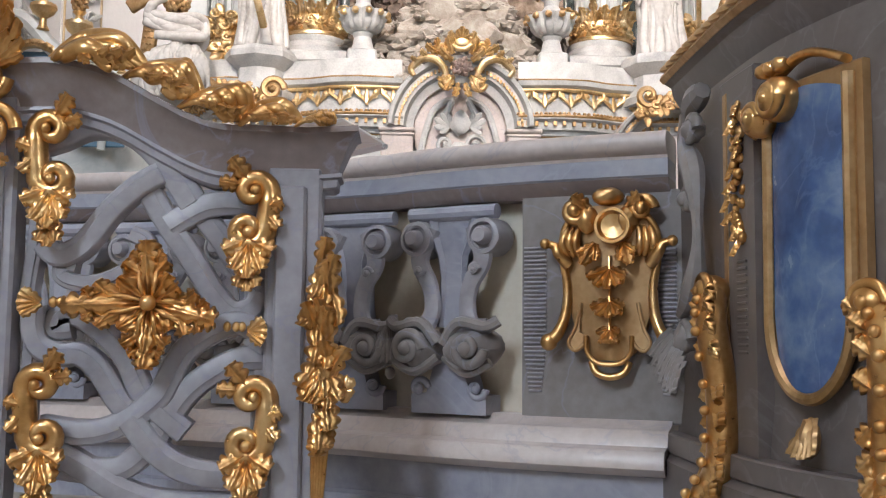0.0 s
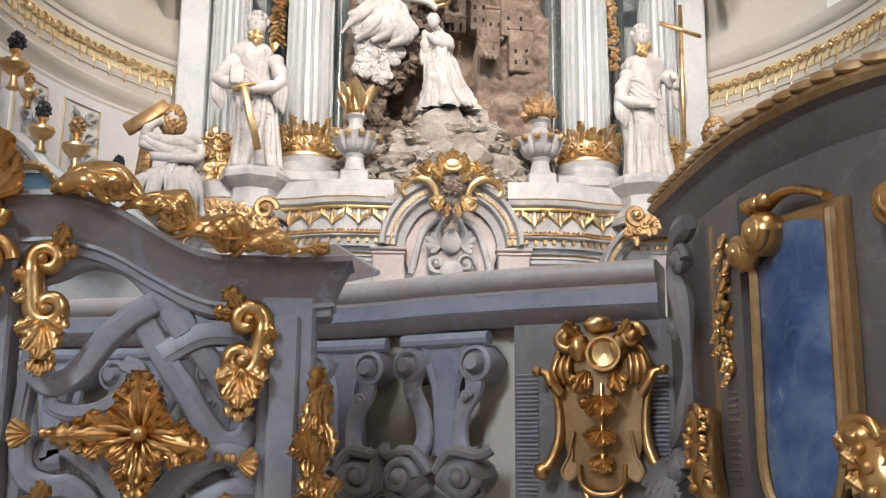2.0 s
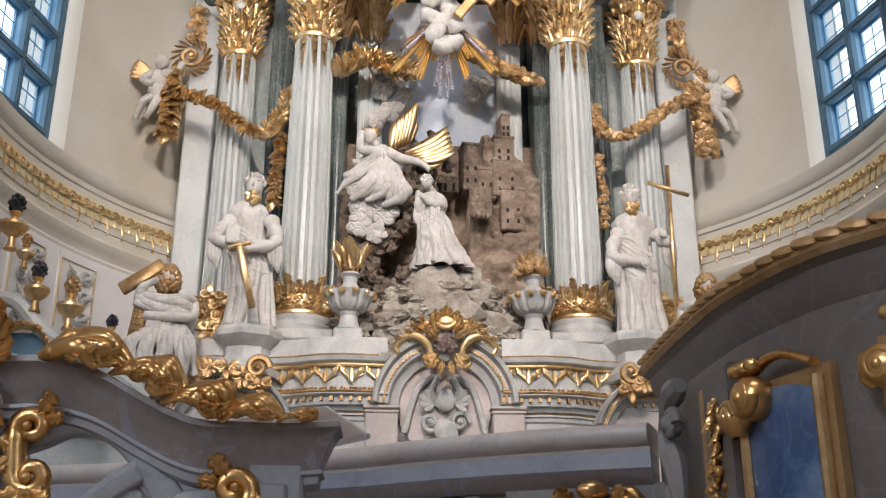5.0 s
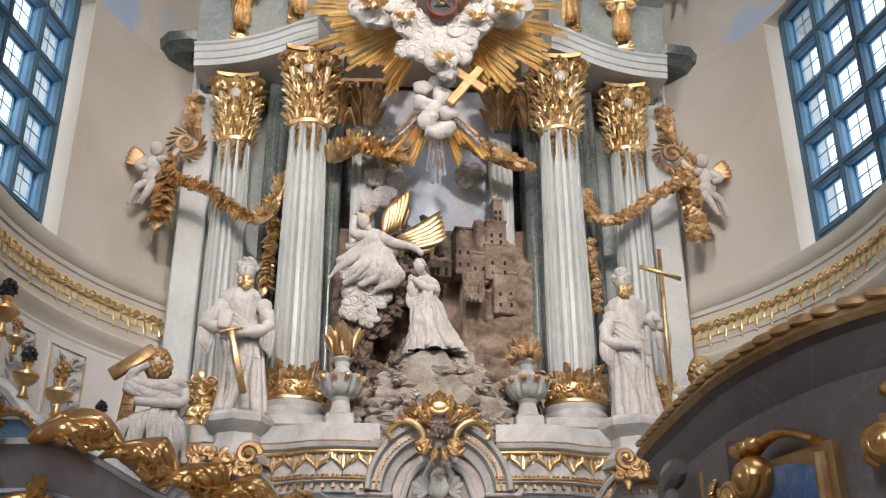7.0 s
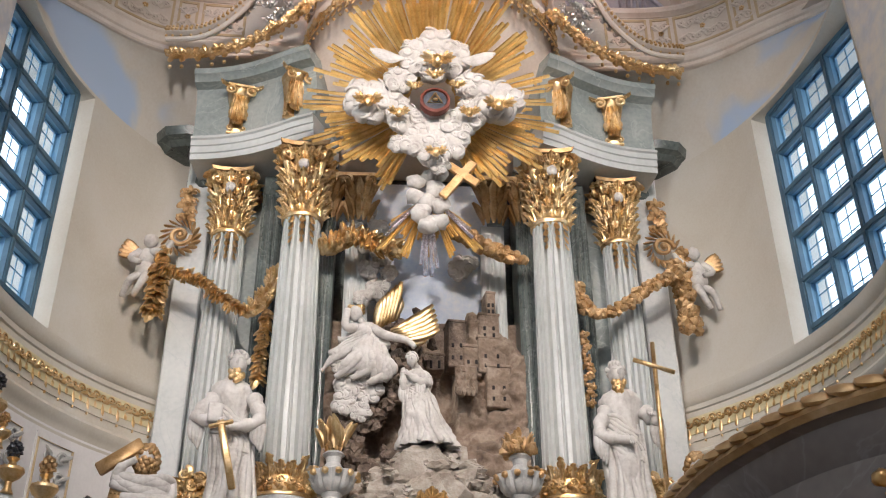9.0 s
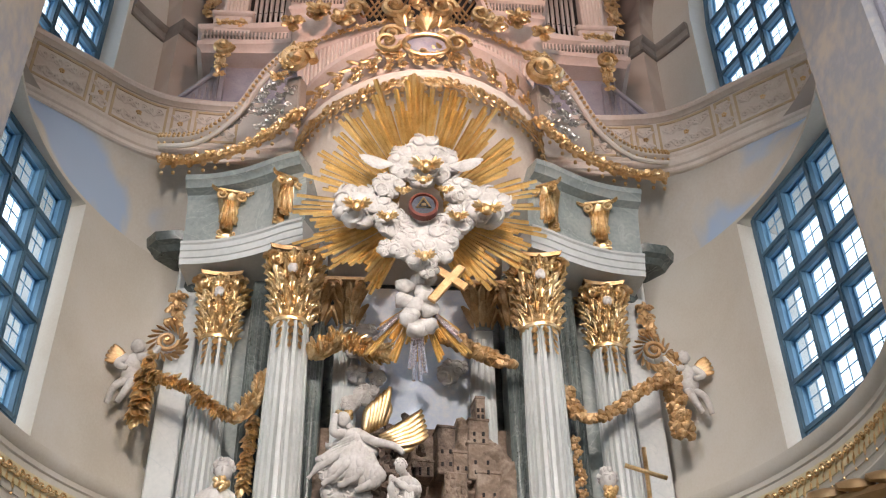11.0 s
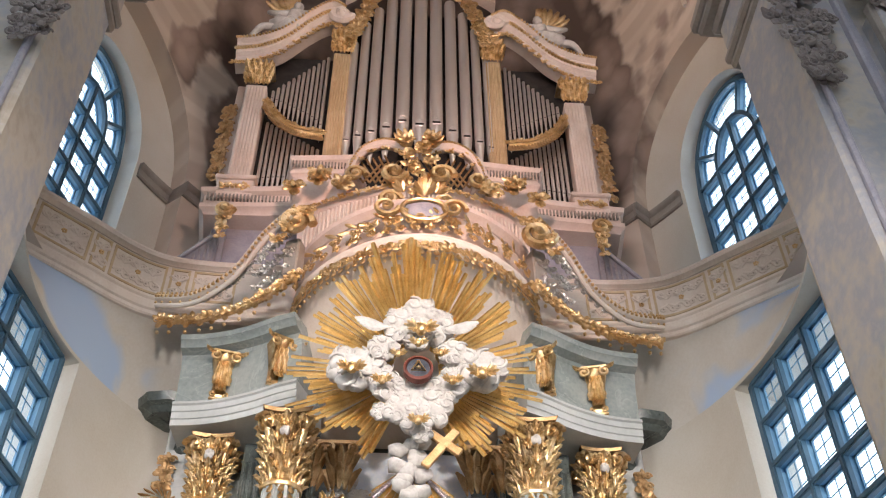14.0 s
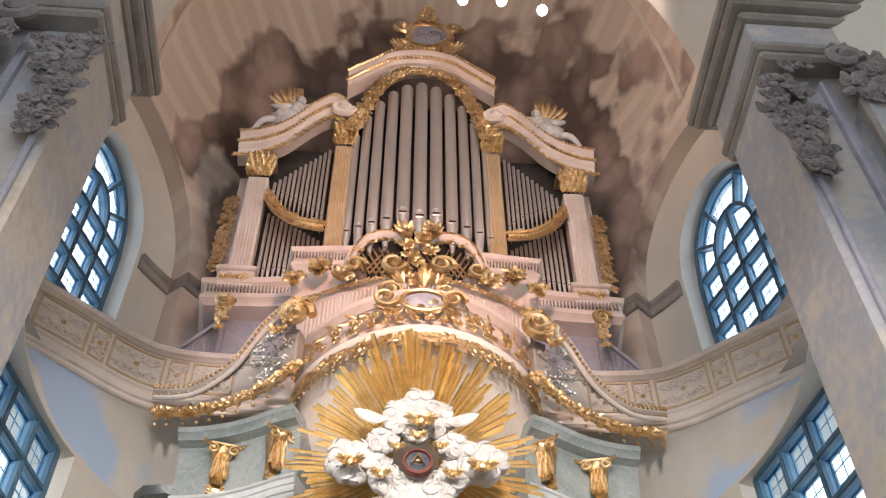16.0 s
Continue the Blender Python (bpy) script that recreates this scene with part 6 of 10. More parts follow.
for half in (PED[:len(BASE)], PED[len(BASE):]):
    lp = line_path(half, 4.9)
    g = Geo()
    dense = []
    for (x0, y0, z0, a0, b0), (x1, y1, z1, a1, b1) in zip(lp, lp[1:]):
        n = max(2, round(math.hypot(x1 - x0, y1 - y0) / 0.11))
        for i in range(n):
            t = i / n
            dense.append((x0 + (x1 - x0) * t, y0 + (y1 - y0) * t, a0 + (a1 - a0) * t, b0 + (b1 - b0) * t))
    for i, (x, y, nx, ny) in enumerate(dense):
        n = Vector((nx, ny, 0)).normalized()
        o = Vector((x, y, 5.05)) + n * 0.0
        tn = Vector((-n.y, n.x, 0))
        leaf(g, frame_at(o, (0, 0, -1), n), 0.1 if i % 3 else 0.24, 0.035, 0.15, 0.15)
        if i % 3 == 0:
            for k in (-1, 1):
                g.tube([o + n * 0.015 - Vector((0, 0, 0.2)), o + tn * k * 0.07 + n * 0.02 - Vector((0, 0, 0.13)), o + tn * k * 0.15 + n * 0.02 - Vector((0, 0, 0.07)), o + tn * k * 0.16 + n * 0.015], [0.018, 0.026, 0.026, 0.02], 7)
        if i % 3 == 1:
            scroll(g, frame_at(o + Vector((0, 0, -0.1)) + n * 0.01, (0, 0, 1), n), 0.05, 0.012, 1.1, 1)
        if i % 3 == 0:
            g.blob(o + Vector((0, 0, -0.22)) + n * 0.03, (0.025,) * 3, sub=1)
    g.sweep(line_path(half, 5.04), [(-0.03, 0), (0.025, 0.0), (0.035, 0.025), (0.025, 0.05), (-0.03, 0.05)])
    part("gilt_lambrequin", g, GOLD, altar, "gilt hanging lambrequin ornament")
    g = Geo()
    for i, (x, y, nx, ny) in enumerate(dense):
        n = Vector((nx, ny, 0)).normalized()
        g.box(Vector((x, y, 4.56)) + n * 0.2, (0.05, 0.04, 0.06), math.atan2(n.y, n.x))
    part("bead_row", g, GOLD_DULL, altar, "row of small gilt beads")
    g = Geo()
    for dz, dn, r in ((4.655, 0.245, 0.022), (4.41, 0.05, 0.02), (5.2, 0.07, 0.015)):
        g.tube([(x + nx * dn, y + ny * dn, dz) for x, y, nx, ny in dense], r, 6)
    for i, (x, y, nx, ny) in enumerate(dense):
        for k in (0.0, 0.5):
            j = min(i + 1, len(dense) - 1)
            px_, py_ = x + (dense[j][0] - x) * k, y + (dense[j][1] - y) * k
            g.blob((px_ + nx * 0.23, py_ + ny * 0.23, 4.69), (0.03, 0.03, 0.028), 0.4, 4, 1, i + k)
    part("gilt_edging", g, GOLD_DULL, altar, "worn gilt edging and carved leaf cresting")


def round_pediment(cx, y, z, r, a0, a1, w, crest):
    """A round pediment of stepped mouldings with beads and a dark tympanum."""
    pd = thing("round_pediment", "white and grey round pediment with beaded gilt edge", "pediment", "altar pediments")
    g = Geo()
    prof = [(r - w, 0.0), (r - w, 0.12), (r - w * 0.7, 0.16), (r - w * 0.6, 0.26), (r - w * 0.25, 0.28), (r - w * 0.15, 0.36), (r, 0.38), (r + 0.02, 0.3), (r + 0.02, 0.0)]
    n = 28
    rows = []
    for i in range(n + 1):
        a = radians(a0 + (a1 - a0) * i / n)
        rows.append([(cx + k * math.sin(a), y - d, z + k * math.cos(a)) for k, d in prof])
    g.grid(rows)
    g.add(rows[0], [tuple(range(len(prof)))])
    g.add(rows[-1], [tuple(range(len(prof)))])
    part("arch_moulding", g, WHITE_STONE, pd)
    g = Geo()
    for i in range(46):
        a = radians(a0 + (a1 - a0) * (i + 0.5) / 46)
        k = r - w * 0.42
        g.box((cx + k * math.sin(a), y - 0.28, z + k * math.cos(a)), (0.03, 0.05, 0.05))
    part("bead_row", g, GOLD_DULL, pd)
    g = Geo()
    g.lathe([(0.02, 0.0), (r - w, 0.0), (r - w, 0.06)], (0, 0, 0), 40, m=frame_at((cx, y + 0.02, z), (1, 0, 0), (0, -1, 0)))
    part("tympanum", g, PINK_MARBLE, pd, "rosy grey tympanum")
    if crest:
        g = Geo()
        rl = random.Random(5)
        for s in (-1, 1):
            pts = smooth_line([(cx + s * 0.55, y - 0.1, z - 0.35), (cx + s * 0.38, y - 0.1, z + 0.25), (cx + s * 0.12, y - 0.12, z + 0.42), (cx + s * 0.22, y - 0.12, z + 0.2)], 5)
            g.tube(pts, 0.045, 8)
            scroll(g, frame_at((cx + s * 0.2, y - 0.12, z - 0.2), (1, 0, 0), (0, -1, 0)), 0.14, 0.035, 1.4, s)
            fan(g, frame_at((cx + s * 0.14, y - 0.1, z + 0.05), (s, 0, 0.4), (0, -1, 0)), 5, 0.24, 0.045, -60, 60, rnd=rl)
        g.blob((cx, y - 0.12, z + 0.1), (0.13, 0.08, 0.17), 0.4, 3, 2, 3)
        g.blob((cx, y - 0.12, z - 0.35), (0.16, 0.07, 0.2), 0.5, 3, 2, 4)
        part("relief", g, WHITE_STONE, pd, "pale carved scrollwork relief")
        g = Geo()
        LEAF_FINE[0] = True
        f = (0, -1, 0)
        for s in (-1, 1):
            hook = smooth_line([(cx + s * 0.24, y - 0.42, z + r - 0.5), (cx + s * 0.22, y - 0.44, z + r - 0.26), (cx + s * 0.34, y - 0.44, z + r - 0.1), (cx + s * 0.52, y - 0.42, z + r - 0.07), (cx + s * 0.68, y - 0.4, z + r - 0.2), (cx + s * 0.64, y - 0.4, z + r - 0.3)], 6)
            g.tube(hook, [0.03 + 0.025 * math.sin(math.pi * i / (len(hook) - 1)) for i in range(len(hook))], 10)
            scroll(g, frame_at((cx + s * 0.22, y - 0.46, z + r - 0.42), (1, 0, 0), f), 0.1, 0.035, 1.4, -s)
            scroll(g, frame_at((cx + s * 0.26, y - 0.46, z + r + 0.06), (1, 0, 0), f), 0.09, 0.03, 1.4, s)
            for dx, dz, ax, az, ln, w in ((0.12, -0.1, 0.8, 0.5, 0.24, 0.05), (0.12, -0.02, 0.5, 1, 0.24, 0.05), (0.3, 0.0, 1, 0.35, 0.22, 0.05), (0.3, 0.03, 0.4, 1, 0.17, 0.04), (0.12, -0.3, 0.3, -1, 0.28, 0.045), (0.05, -0.4, 0.15, -1, 0.24, 0.04),
                                          (0.16, -0.3, 0.8, -0.6, 0.2, 0.045), (0.45, -0.05, 0.9, 0.5, 0.14, 0.035), (0.58, -0.1, 1, 0.1, 0.12, 0.03), (0.1, 0.1, 0.5, 1, 0.2, 0.045)):
                leaf(g, frame_at((cx + s * dx, y - 0.44, z + r + dz), (s * ax, 0, az), f), ln, w, 0.3, 0.25, s * 0.1)
        pts = [(cx + 0.13 * math.cos(a), y - 0.46, z + r + 0.15 + 0.1 * math.sin(a)) for a in [i * math.pi / 12 for i in range(25)]]
        g.tube(pts, 0.035, 10)
        g.blob((cx, y - 0.44, z + r + 0.15), (0.12, 0.05, 0.09), sub=3)
        fan(g, frame_at((cx, y - 0.44, z + r + 0.2), (0, 0, 1), f), 5, 0.15, 0.04, -70, 70, 0.4, 0.3)
        LEAF_FINE[0] = False
        part("crest", g, GOLD, pd, "gilt shell cartouche with acanthus")
        g = Geo()
        g.blob((cx, y - 0.47, z + r - 0.2), (0.1, 0.08, 0.1), 0.2, 3, 3, 2)
        for i in range(14):
            a, k = i * 2.4, 0.035 + 0.09 * i / 14
            g.blob((cx + k * math.cos(a), y - 0.56 + 0.5 * k, z + r - 0.2 + k * math.sin(a)), (0.045, 0.035, 0.045), 0.3, 3, 2, i)
        part("rosette", g, DUSKY, pd, "dark bronzed rose")
    return pd


g = Geo()
for s in (-1, 1):
    g.box((s * 0.86, 13.98, 4.2), (0.44, 0.5, 0.56), 0, 0.02)
    g.box((s * 0.86, 13.95, 4.46), (0.5, 0.54, 0.05), 0, 0.015)
    g.box((s * 0.86, 13.965, 4.4), (0.47, 0.52, 0.04), 0, 0.012)
part("pediment_footing", g, PINK_MARBLE, altar, "rosy grey moulded block under the round pediment")
round_pediment(0, 13.95, 4.48, 0.98, -88, 88, 0.34, True)
for s in (-1, 1):
    round_pediment(s * 2.95, 14.0, 4.02, 0.92, -75, 75, 0.24, False)
    g = Geo()
    for k in range(6):
        acanthus(g, (s * (2.5 + 0.22 * k), 13.6, 4.98 - 0.09 * abs(k - 2.5) ** 1.3), (1, 0, 0), (0, -1, 0.2), 0.2, 20 + k, 7)
    for k in (-1, 1):
        scroll(g, frame_at((s * 2.95 + k * 0.42, 13.6, 4.95), (1, 0, 0), (0, -1, 0)), 0.16, 0.05, 1.5, k)
    tagged(part("scroll_ornament", g, [GOLD_DULL]), "pale gilt scroll ornament on the side pediment", "ornament", "pediment scrolls")
    # statue pedestal
    pl = thing("statue_pedestal", "white moulded statue pedestal with gilt foliage", "pedestal", "statue pedestals")
    g = Geo()
    prof = [(0.5, 4.9), (0.5, 5.0), (0.42, 5.06), (0.34, 5.2), (0.34, 5.32), (0.44, 5.4), (0.5, 5.46), (0.5, 5.54), (0.46, 5.6)]
    g.lathe(prof, (s * 2.78, 14.15, 0), 8)
    part("body", g, WHITE_STONE, pl, smooth=30)
    g = Geo()
    for k in range(5):
        acanthus(g, (s * (3.25 + 0.1 * math.sin(k * 2)), 14.35, 5.5 + 0.17 * k), (1, 0, 0), (0, -1, 0.3), 0.24, 40 + k, 8)
    part("gilt_foliage", g, GOLD, pl, "gilt rocaille foliage behind the pedestal")


# urns
def urn(x, flame):
    u = thing("urn", "white fluted urn with gilt " + ("flame" if flame else "flowers") + " on a square foot", "urn", "altar urns")
    z = 5.42
    g = Geo()
    g.box((x, 14.1, z + 0.1), (0.4, 0.4, 0.2), bev=0.02)
    g.lathe([(0.2, z + 0.2), (0.15, z + 0.26), (0.12, z + 0.4), (0.15, z + 0.45), (0.12, z + 0.48)], (x, 14.1, 0), 16)
    part("foot", g, WHITE_STONE, u)
    g = Geo()
    g.lathe([(0.12, z + 0.46), (0.24, z + 0.5), (0.3, z + 0.58), (0.31, z + 0.64), (0.36, z + 0.7), (0.37, z + 0.74), (0.26, z + 0.77)], (x, 14.1, 0), 48, 12, 0.035)
    g.lathe([(0.26, z + 0.76), (0.16, z + 0.8), (0.1, z + 0.9), (0.11, z + 0.98), (0.16, z + 1.02), (0.12, z + 1.06)], (x, 14.1, 0), 20)
    part("bowl", g, WHITE_STONE, u, "white fluted bowl")
    g = Geo()
    rl = random.Random(int(x * 10))
    for i in range(12):
        a = 2 * math.pi * (i + 0.5) / 12
        n = (math.cos(a), math.sin(a), 0)
        leaf(g, frame_at((x + n[0] * 0.21, 14.1 + n[1] * 0.21, z + 0.49), (n[0] * 0.7, n[1] * 0.7, 1.2), n), 0.27, 0.03, 0.35, 0.2)
        g.blob((x + n[0] * 0.36, 14.1 + n[1] * 0.36, z + 0.7), (0.05, 0.05, 0.05), 0.3, 3, 2, i)
    for i in range(26):
        a, h = rl.uniform(0, 6.28), rl.uniform(0, 1)
        n = Vector((math.cos(a), math.sin(a), 0.2))
        o = Vector((x, 14.1, z + 1.05 + 0.14 * h)) + n * (0.12 + 0.06 * (1 - h))
        if flame:
            leaf(g, frame_at(o, Vector((n.x * 0.8, n.y * 0.8, rl.uniform(0.2, 1))), n), rl.uniform(0.24, 0.38), 0.055, 0.35, 0.25, rl.uniform(-0.4, 0.4))
        else:
            g.blob(o + n * 0.05, (0.075,) * 3, 0.5, 4, 1, i)
            leaf(g, frame_at(o, (n.x, n.y, 0.3), n), 0.2, 0.04, 0.4, 0.2)
    part("finial", g, GOLD if flame else GOLD_DULL, u, "gilt flames" if flame else "gilt flower bunch")


urn(-1.36, True)
urn(1.29, False)

# ---- relief of the garden ----
def in_relief(x, z):
    """How far the carved ground stands out at a place of the niche."""
    top = 8.9 + 0.5 * math.sin(x * 2.2) * (1 if x > 0 else -0.3) - (1.6 if -0.35 < x < 0.5 else 0) + (0.35 if x > 0.7 else 0)
    e = max(0.0, min(1.0, (top - z) / 0.5))
    bottom = max(0.0, (7.4 - z) / 2.0)
    d = 0.35 * e + 1.35 * bottom ** 1.1 * (1.15 - 0.35 * abs(x))
    cave = math.exp(-((x + 0.95) / 0.32) ** 2 - ((z - 7.0) / 0.5) ** 2)
    return d - 0.55 * cave, e


g = Geo()
rows = []
NX, NZ = 110, 130
for j in range(NZ + 1):
    z = 5.3 + 4.2 * j / NZ
    row = []
    for i in range(NX + 1):
        x = -1.62 + 3.24 * i / NX
        d, e = in_relief(x, z)
        q = Vector((x, 0.0, z))
        k = noise.fractal(q * 1.6, 0.9, 2.1, 5) * 0.22 + abs(noise.noise(q * 4.5)) * 0.16 + noise.noise(q * 11) * 0.05
        row.append((x, 16.05 - (d + (0.25 + k) * min(1, e * 1.5 + 0.0)) * (1 if e > 0 else 0), z))
    rows.append(row)
g.grid(rows)
relief = thing("garden_relief", "brown painted rock relief of a garden below a town", "relief")
part("rock", g, ROCK, relief, "rugged brown painted rock", smooth=180)
g = Geo()
rl = random.Random(77)
for i in range(150):
    x, z = rl.gauss(-1.0, 0.24), rl.gauss(7.15, 0.42)
    if -1.5 < x < -0.45 and 6.2 < z < 8.0 and not (abs(x + 0.85) < 0.2 and abs(z - 6.9) < 0.28):
        g.blob((x, 15.15 - rl.uniform(0, 0.25) - max(0, 7.2 - z) * 0.35, z), (rl.uniform(0.05, 0.12),) * 3, 0.9, 4, 2, i)
for i in range(120):
    x, z = rl.gauss(-0.42, 0.2), rl.gauss(8.35, 0.36)
    g.blob((x, 15.0 - rl.uniform(0, 0.25), z), (rl.uniform(0.04, 0.09), 0.06, rl.uniform(0.05, 0.11)), 0.8, 4, 1, i)
part("shrubs", g, TUFA, relief, "dark carved shrubs and tufa")["kind"] = "stuff"
g = Geo()
g.blob((0.02, 14.5, 5.75), (0.95, 0.6, 0.86), 0.45, 3.2, 4, 5)
for i in range(90):
    a, h = rl.uniform(math.pi, 2 * math.pi), rl.uniform(0, 1)
    rad = 0.95 * math.cos(h * 1.4)
    g.blob((0.02 + rad * math.cos(a), 14.5 + 0.62 * rad * math.sin(a), 5.75 + 0.86 * math.sin(h * 1.4)), (rl.uniform(0.06, 0.16), rl.uniform(0.06, 0.12), rl.uniform(0.04, 0.1)), 0.9, 3, 2, i)
for i in range(260):
    x = rl.uniform(-1.6, 1.6)
    z = rl.uniform(5.35, 6.75) - 0.25 * abs(x)
    d, e = in_relief(x, z)
    g.blob((x, 15.62 - d + rl.uniform(-0.05, 0.1), z), (rl.uniform(0.06, 0.2), rl.uniform(0.06, 0.16), rl.uniform(0.04, 0.12)), 0.9, 3, 2, i)
part("boulder_pile", g, mat("grey_brown_rock_paint", [(0.25, 0.2, 0.16), (0.38, 0.33, 0.28), (0.5, 0.46, 0.41)], 0.8, 0, 4, 20, 0.6, 0.03), relief, "grey-brown carved boulders")["kind"] = "stuff"
# town on the hill
for x, z, w, h, dark in ((1.07, 9.54, 0.16, 0.43, 0), (1.03, 9.11, 0.34, 0.47, 0), (1.06, 8.61, 0.46, 0.62, 0), (1.16, 8.06, 0.40, 0.70, 0), (0.49, 8.80, 0.30, 0.81, 1), (0.13, 8.47, 0.30, 0.25, 1), (0.74, 8.50, 0.30, 0.51, 0)):
    g = Geo()
    g.box((x, 15.55, z), (w, 0.35, h), 0.15, bev=0.015)
    g.box((x, 15.55, z + h / 2 + 0.02), (w * 1.08, 0.38, 0.05), 0.15, bev=0.01)
    tw = part("tower", g, TUFA if dark else ROCK, relief)
    # small near-black blocks for the shade inside the openings
    g = Geo()
    for i in range(2):
        for k in range(2):
            g.box((x - w * 0.22 + w * 0.44 * i + 0.02, 15.36, z - h * 0.3 + k * h * 0.27), (0.04, 0.03, 0.065), 0.15, 0.005)
    part("window_openings", g, RECESS_SHADE, tw)
g = Geo()
g.box((0.62, 15.0, 8.0), (0.36, 0.1, 0.5), 0.2, bev=0.03)
for i in range(14):
    g.blob((0.5 + 0.075 * (i % 4), 14.93 + 0.01 * (i % 3), 7.8 + 0.12 * (i // 4)), (0.045, 0.04, 0.07), 0.6, 4, 1, i)
part("gateway", g, ROCK, relief, "carved gateway panel with small figures")


# ---- statues ----
PROF = [(0, 0.31), (0.04, 0.3), (0.2, 0.25), (0.36, 0.25), (0.48, 0.265), (0.58, 0.215), (0.68, 0.25), (0.77, 0.275), (0.82, 0.225), (0.85, 0.12), (0.88, 0.075), (0.9, 0.06)]


def prof_at(t):
    for (t0, r0), (t1, r1) in zip(PROF, PROF[1:]):
        if t <= t1:
            return r0 + (r1 - r0) * (t - t0) / (t1 - t0)
    return PROF[-1][1]


def robed(g, base, h, w, seed, lean=0.0, arms=(), head=(0, 0), depth=0.78, flare=1.0, beard=True, knees=0.0):
    """A robed statue: a body in sharply folded drapery, neck, head with hair and features, sleeved arms, a thrown cloak."""
    bx, by, bz = base
    sc = h / 2.3 * w
    rows = []
    NT, NH = 72, 64

    def centre(t):
        return bx + lean * t * sc + 0.06 * sc * math.sin(t * 4.0 + seed), by - knees * math.sin(min(1, t * 1.5) * math.pi)

    for j in range(NH + 1):
        t = 0.9 * j / NH
        r = prof_at(t) * sc * (1 + (flare - 1) * max(0, 0.6 - t) / 0.6)
        cx, cy = centre(t)
        row = []
        for i in range(NT):
            a = 2 * math.pi * i / NT
            low = max(0.0, 0.62 - t) / 0.62
            f = abs(math.sin(4.5 * a + 1.2 * math.sin(3.0 * t + seed) + 1.5 * t)) - 0.5
            f2 = abs(math.sin(7 * a - 6 * t + seed * 2 + 1.5 * math.sin(2 * a))) - 0.5
            up = math.sin(a * 3 + t * 26 + seed) * (1 if 0.5 < t < 0.8 else 0)
            n1 = noise.noise(Vector((math.cos(a) * 1.6, math.sin(a) * 1.6, t * 6 + seed * 9)))
            f3 = abs(math.sin(9.5 * a + 14 * t + 3 * n1 + seed)) - 0.5
            k = r * (1 + (0.1 if t < 0.82 else 0.0) * f3 + 0.42 * low * f + 0.2 * (0.35 + low) * f2 + 0.05 * up + 0.16 * n1 * (1 if t < 0.8 else 0.2))
            kn = 0.09 * sc * math.exp(-((t - 0.3) / 0.1) ** 2 - ((a - 4.3 - 0.5 * math.sin(seed)) / 0.5) ** 2)
            row.append((cx + math.cos(a) * (k + kn), cy + math.sin(a) * (k * depth + kn), bz + t * h))
        row.append(row[0])
        rows.append(row)
    g.slot = 0
    g.grid(rows)
    cx, cy = centre(0.9)
    u = h * 0.068
    hx, hy, hz = cx + head[0] * sc, cy + head[1] * sc - 0.03 * sc, bz + h * 0.935
    g.tube([(cx, cy, bz + h * 0.84), (hx, hy + 0.3 * u, hz)], u * 0.62, 10)
    g.blob((hx, hy, hz), (u * 0.8, u * 0.95, u * 1.12), 0.06, 3, 3, seed)
    g.blob((hx, hy - u * 0.95, hz - u * 0.05), (u * 0.14, u * 0.22, u * 0.3), sub=2)
    g.blob((hx, hy - u * 0.75, hz + u * 0.28), (u * 0.6, u * 0.22, u * 0.12), 0.2, 3, 2, 1)
    rr = random.Random(int(seed * 10))
    for i in range(40):
        a, e = rr.uniform(0, 2 * math.pi), rr.uniform(0.1, 1.4)
        if math.sin(a) < -0.55 and e < 0.8:
            continue
        g.blob((hx + math.cos(a) * math.cos(e) * u * 0.88, hy + math.sin(a) * math.cos(e) * u * 1.0, hz + u * (0.05 + 1.05 * math.sin(e))), (u * 0.24, u * 0.24, u * 0.3), 0.5, 4, 2, seed + i)
    if beard:
        g.slot = 1
        for i in range(22):
            q, lv = rr.uniform(-0.7, 0.7), rr.uniform(0, 1)
            g.blob((hx + q * u * (1 - 0.5 * lv), hy - u * (0.6 - 0.25 * abs(q)) + 0.15 * u * lv, hz - u * (0.85 + 0.95 * lv)), (u * 0.26, u * 0.24, u * 0.32), 0.5, 4, 2, i)
        g.slot = 0
    for pts, r in arms:
        q = smooth_line([(bx + lean * p[2] * sc + p[0] * sc * 0.62, by + p[1] * sc * 0.62, bz + p[2] * h) for p in pts], 7)
        n = len(q)
        g.tube(q, [sc * (0.115 - 0.055 * i / n + 0.018 * math.sin(i * 2.1)) * (1 if i < n - 3 else 0.75) for i in range(n)], 12)
        g.blob(q[-1], (0.055 * sc, 0.05 * sc, 0.065 * sc), 0.2, 3, 2, seed)
        for k in (-1, 0, 1):
            g.tube([q[-1] + Vector((0.02 * k * sc, -0.02 * sc, 0)), q[-1] + Vector((0.03 * k * sc, -0.05 * sc, -0.07 * sc))], 0.014 * sc, 5)
        # hanging sleeve cloth
        mid = q[n // 2]
        for k in range(4):
            g.tube(smooth_line([mid + Vector((0.03 * (k - 1.5) * sc, 0.02 * sc, 0.02)), mid + Vector((0.05 * (k - 1.5) * sc, 0.0, -0.16 * sc)), mid + Vector((0.03 * (k - 1.5) * sc, 0.03 * sc, -(0.3 + 0.04 * k) * sc))], 4), [0.05 * sc, 0.05 * sc, 0.045 * sc, 0.045 * sc, 0.04 * sc, 0.035 * sc, 0.03 * sc, 0.025 * sc, 0.012 * sc], 8)
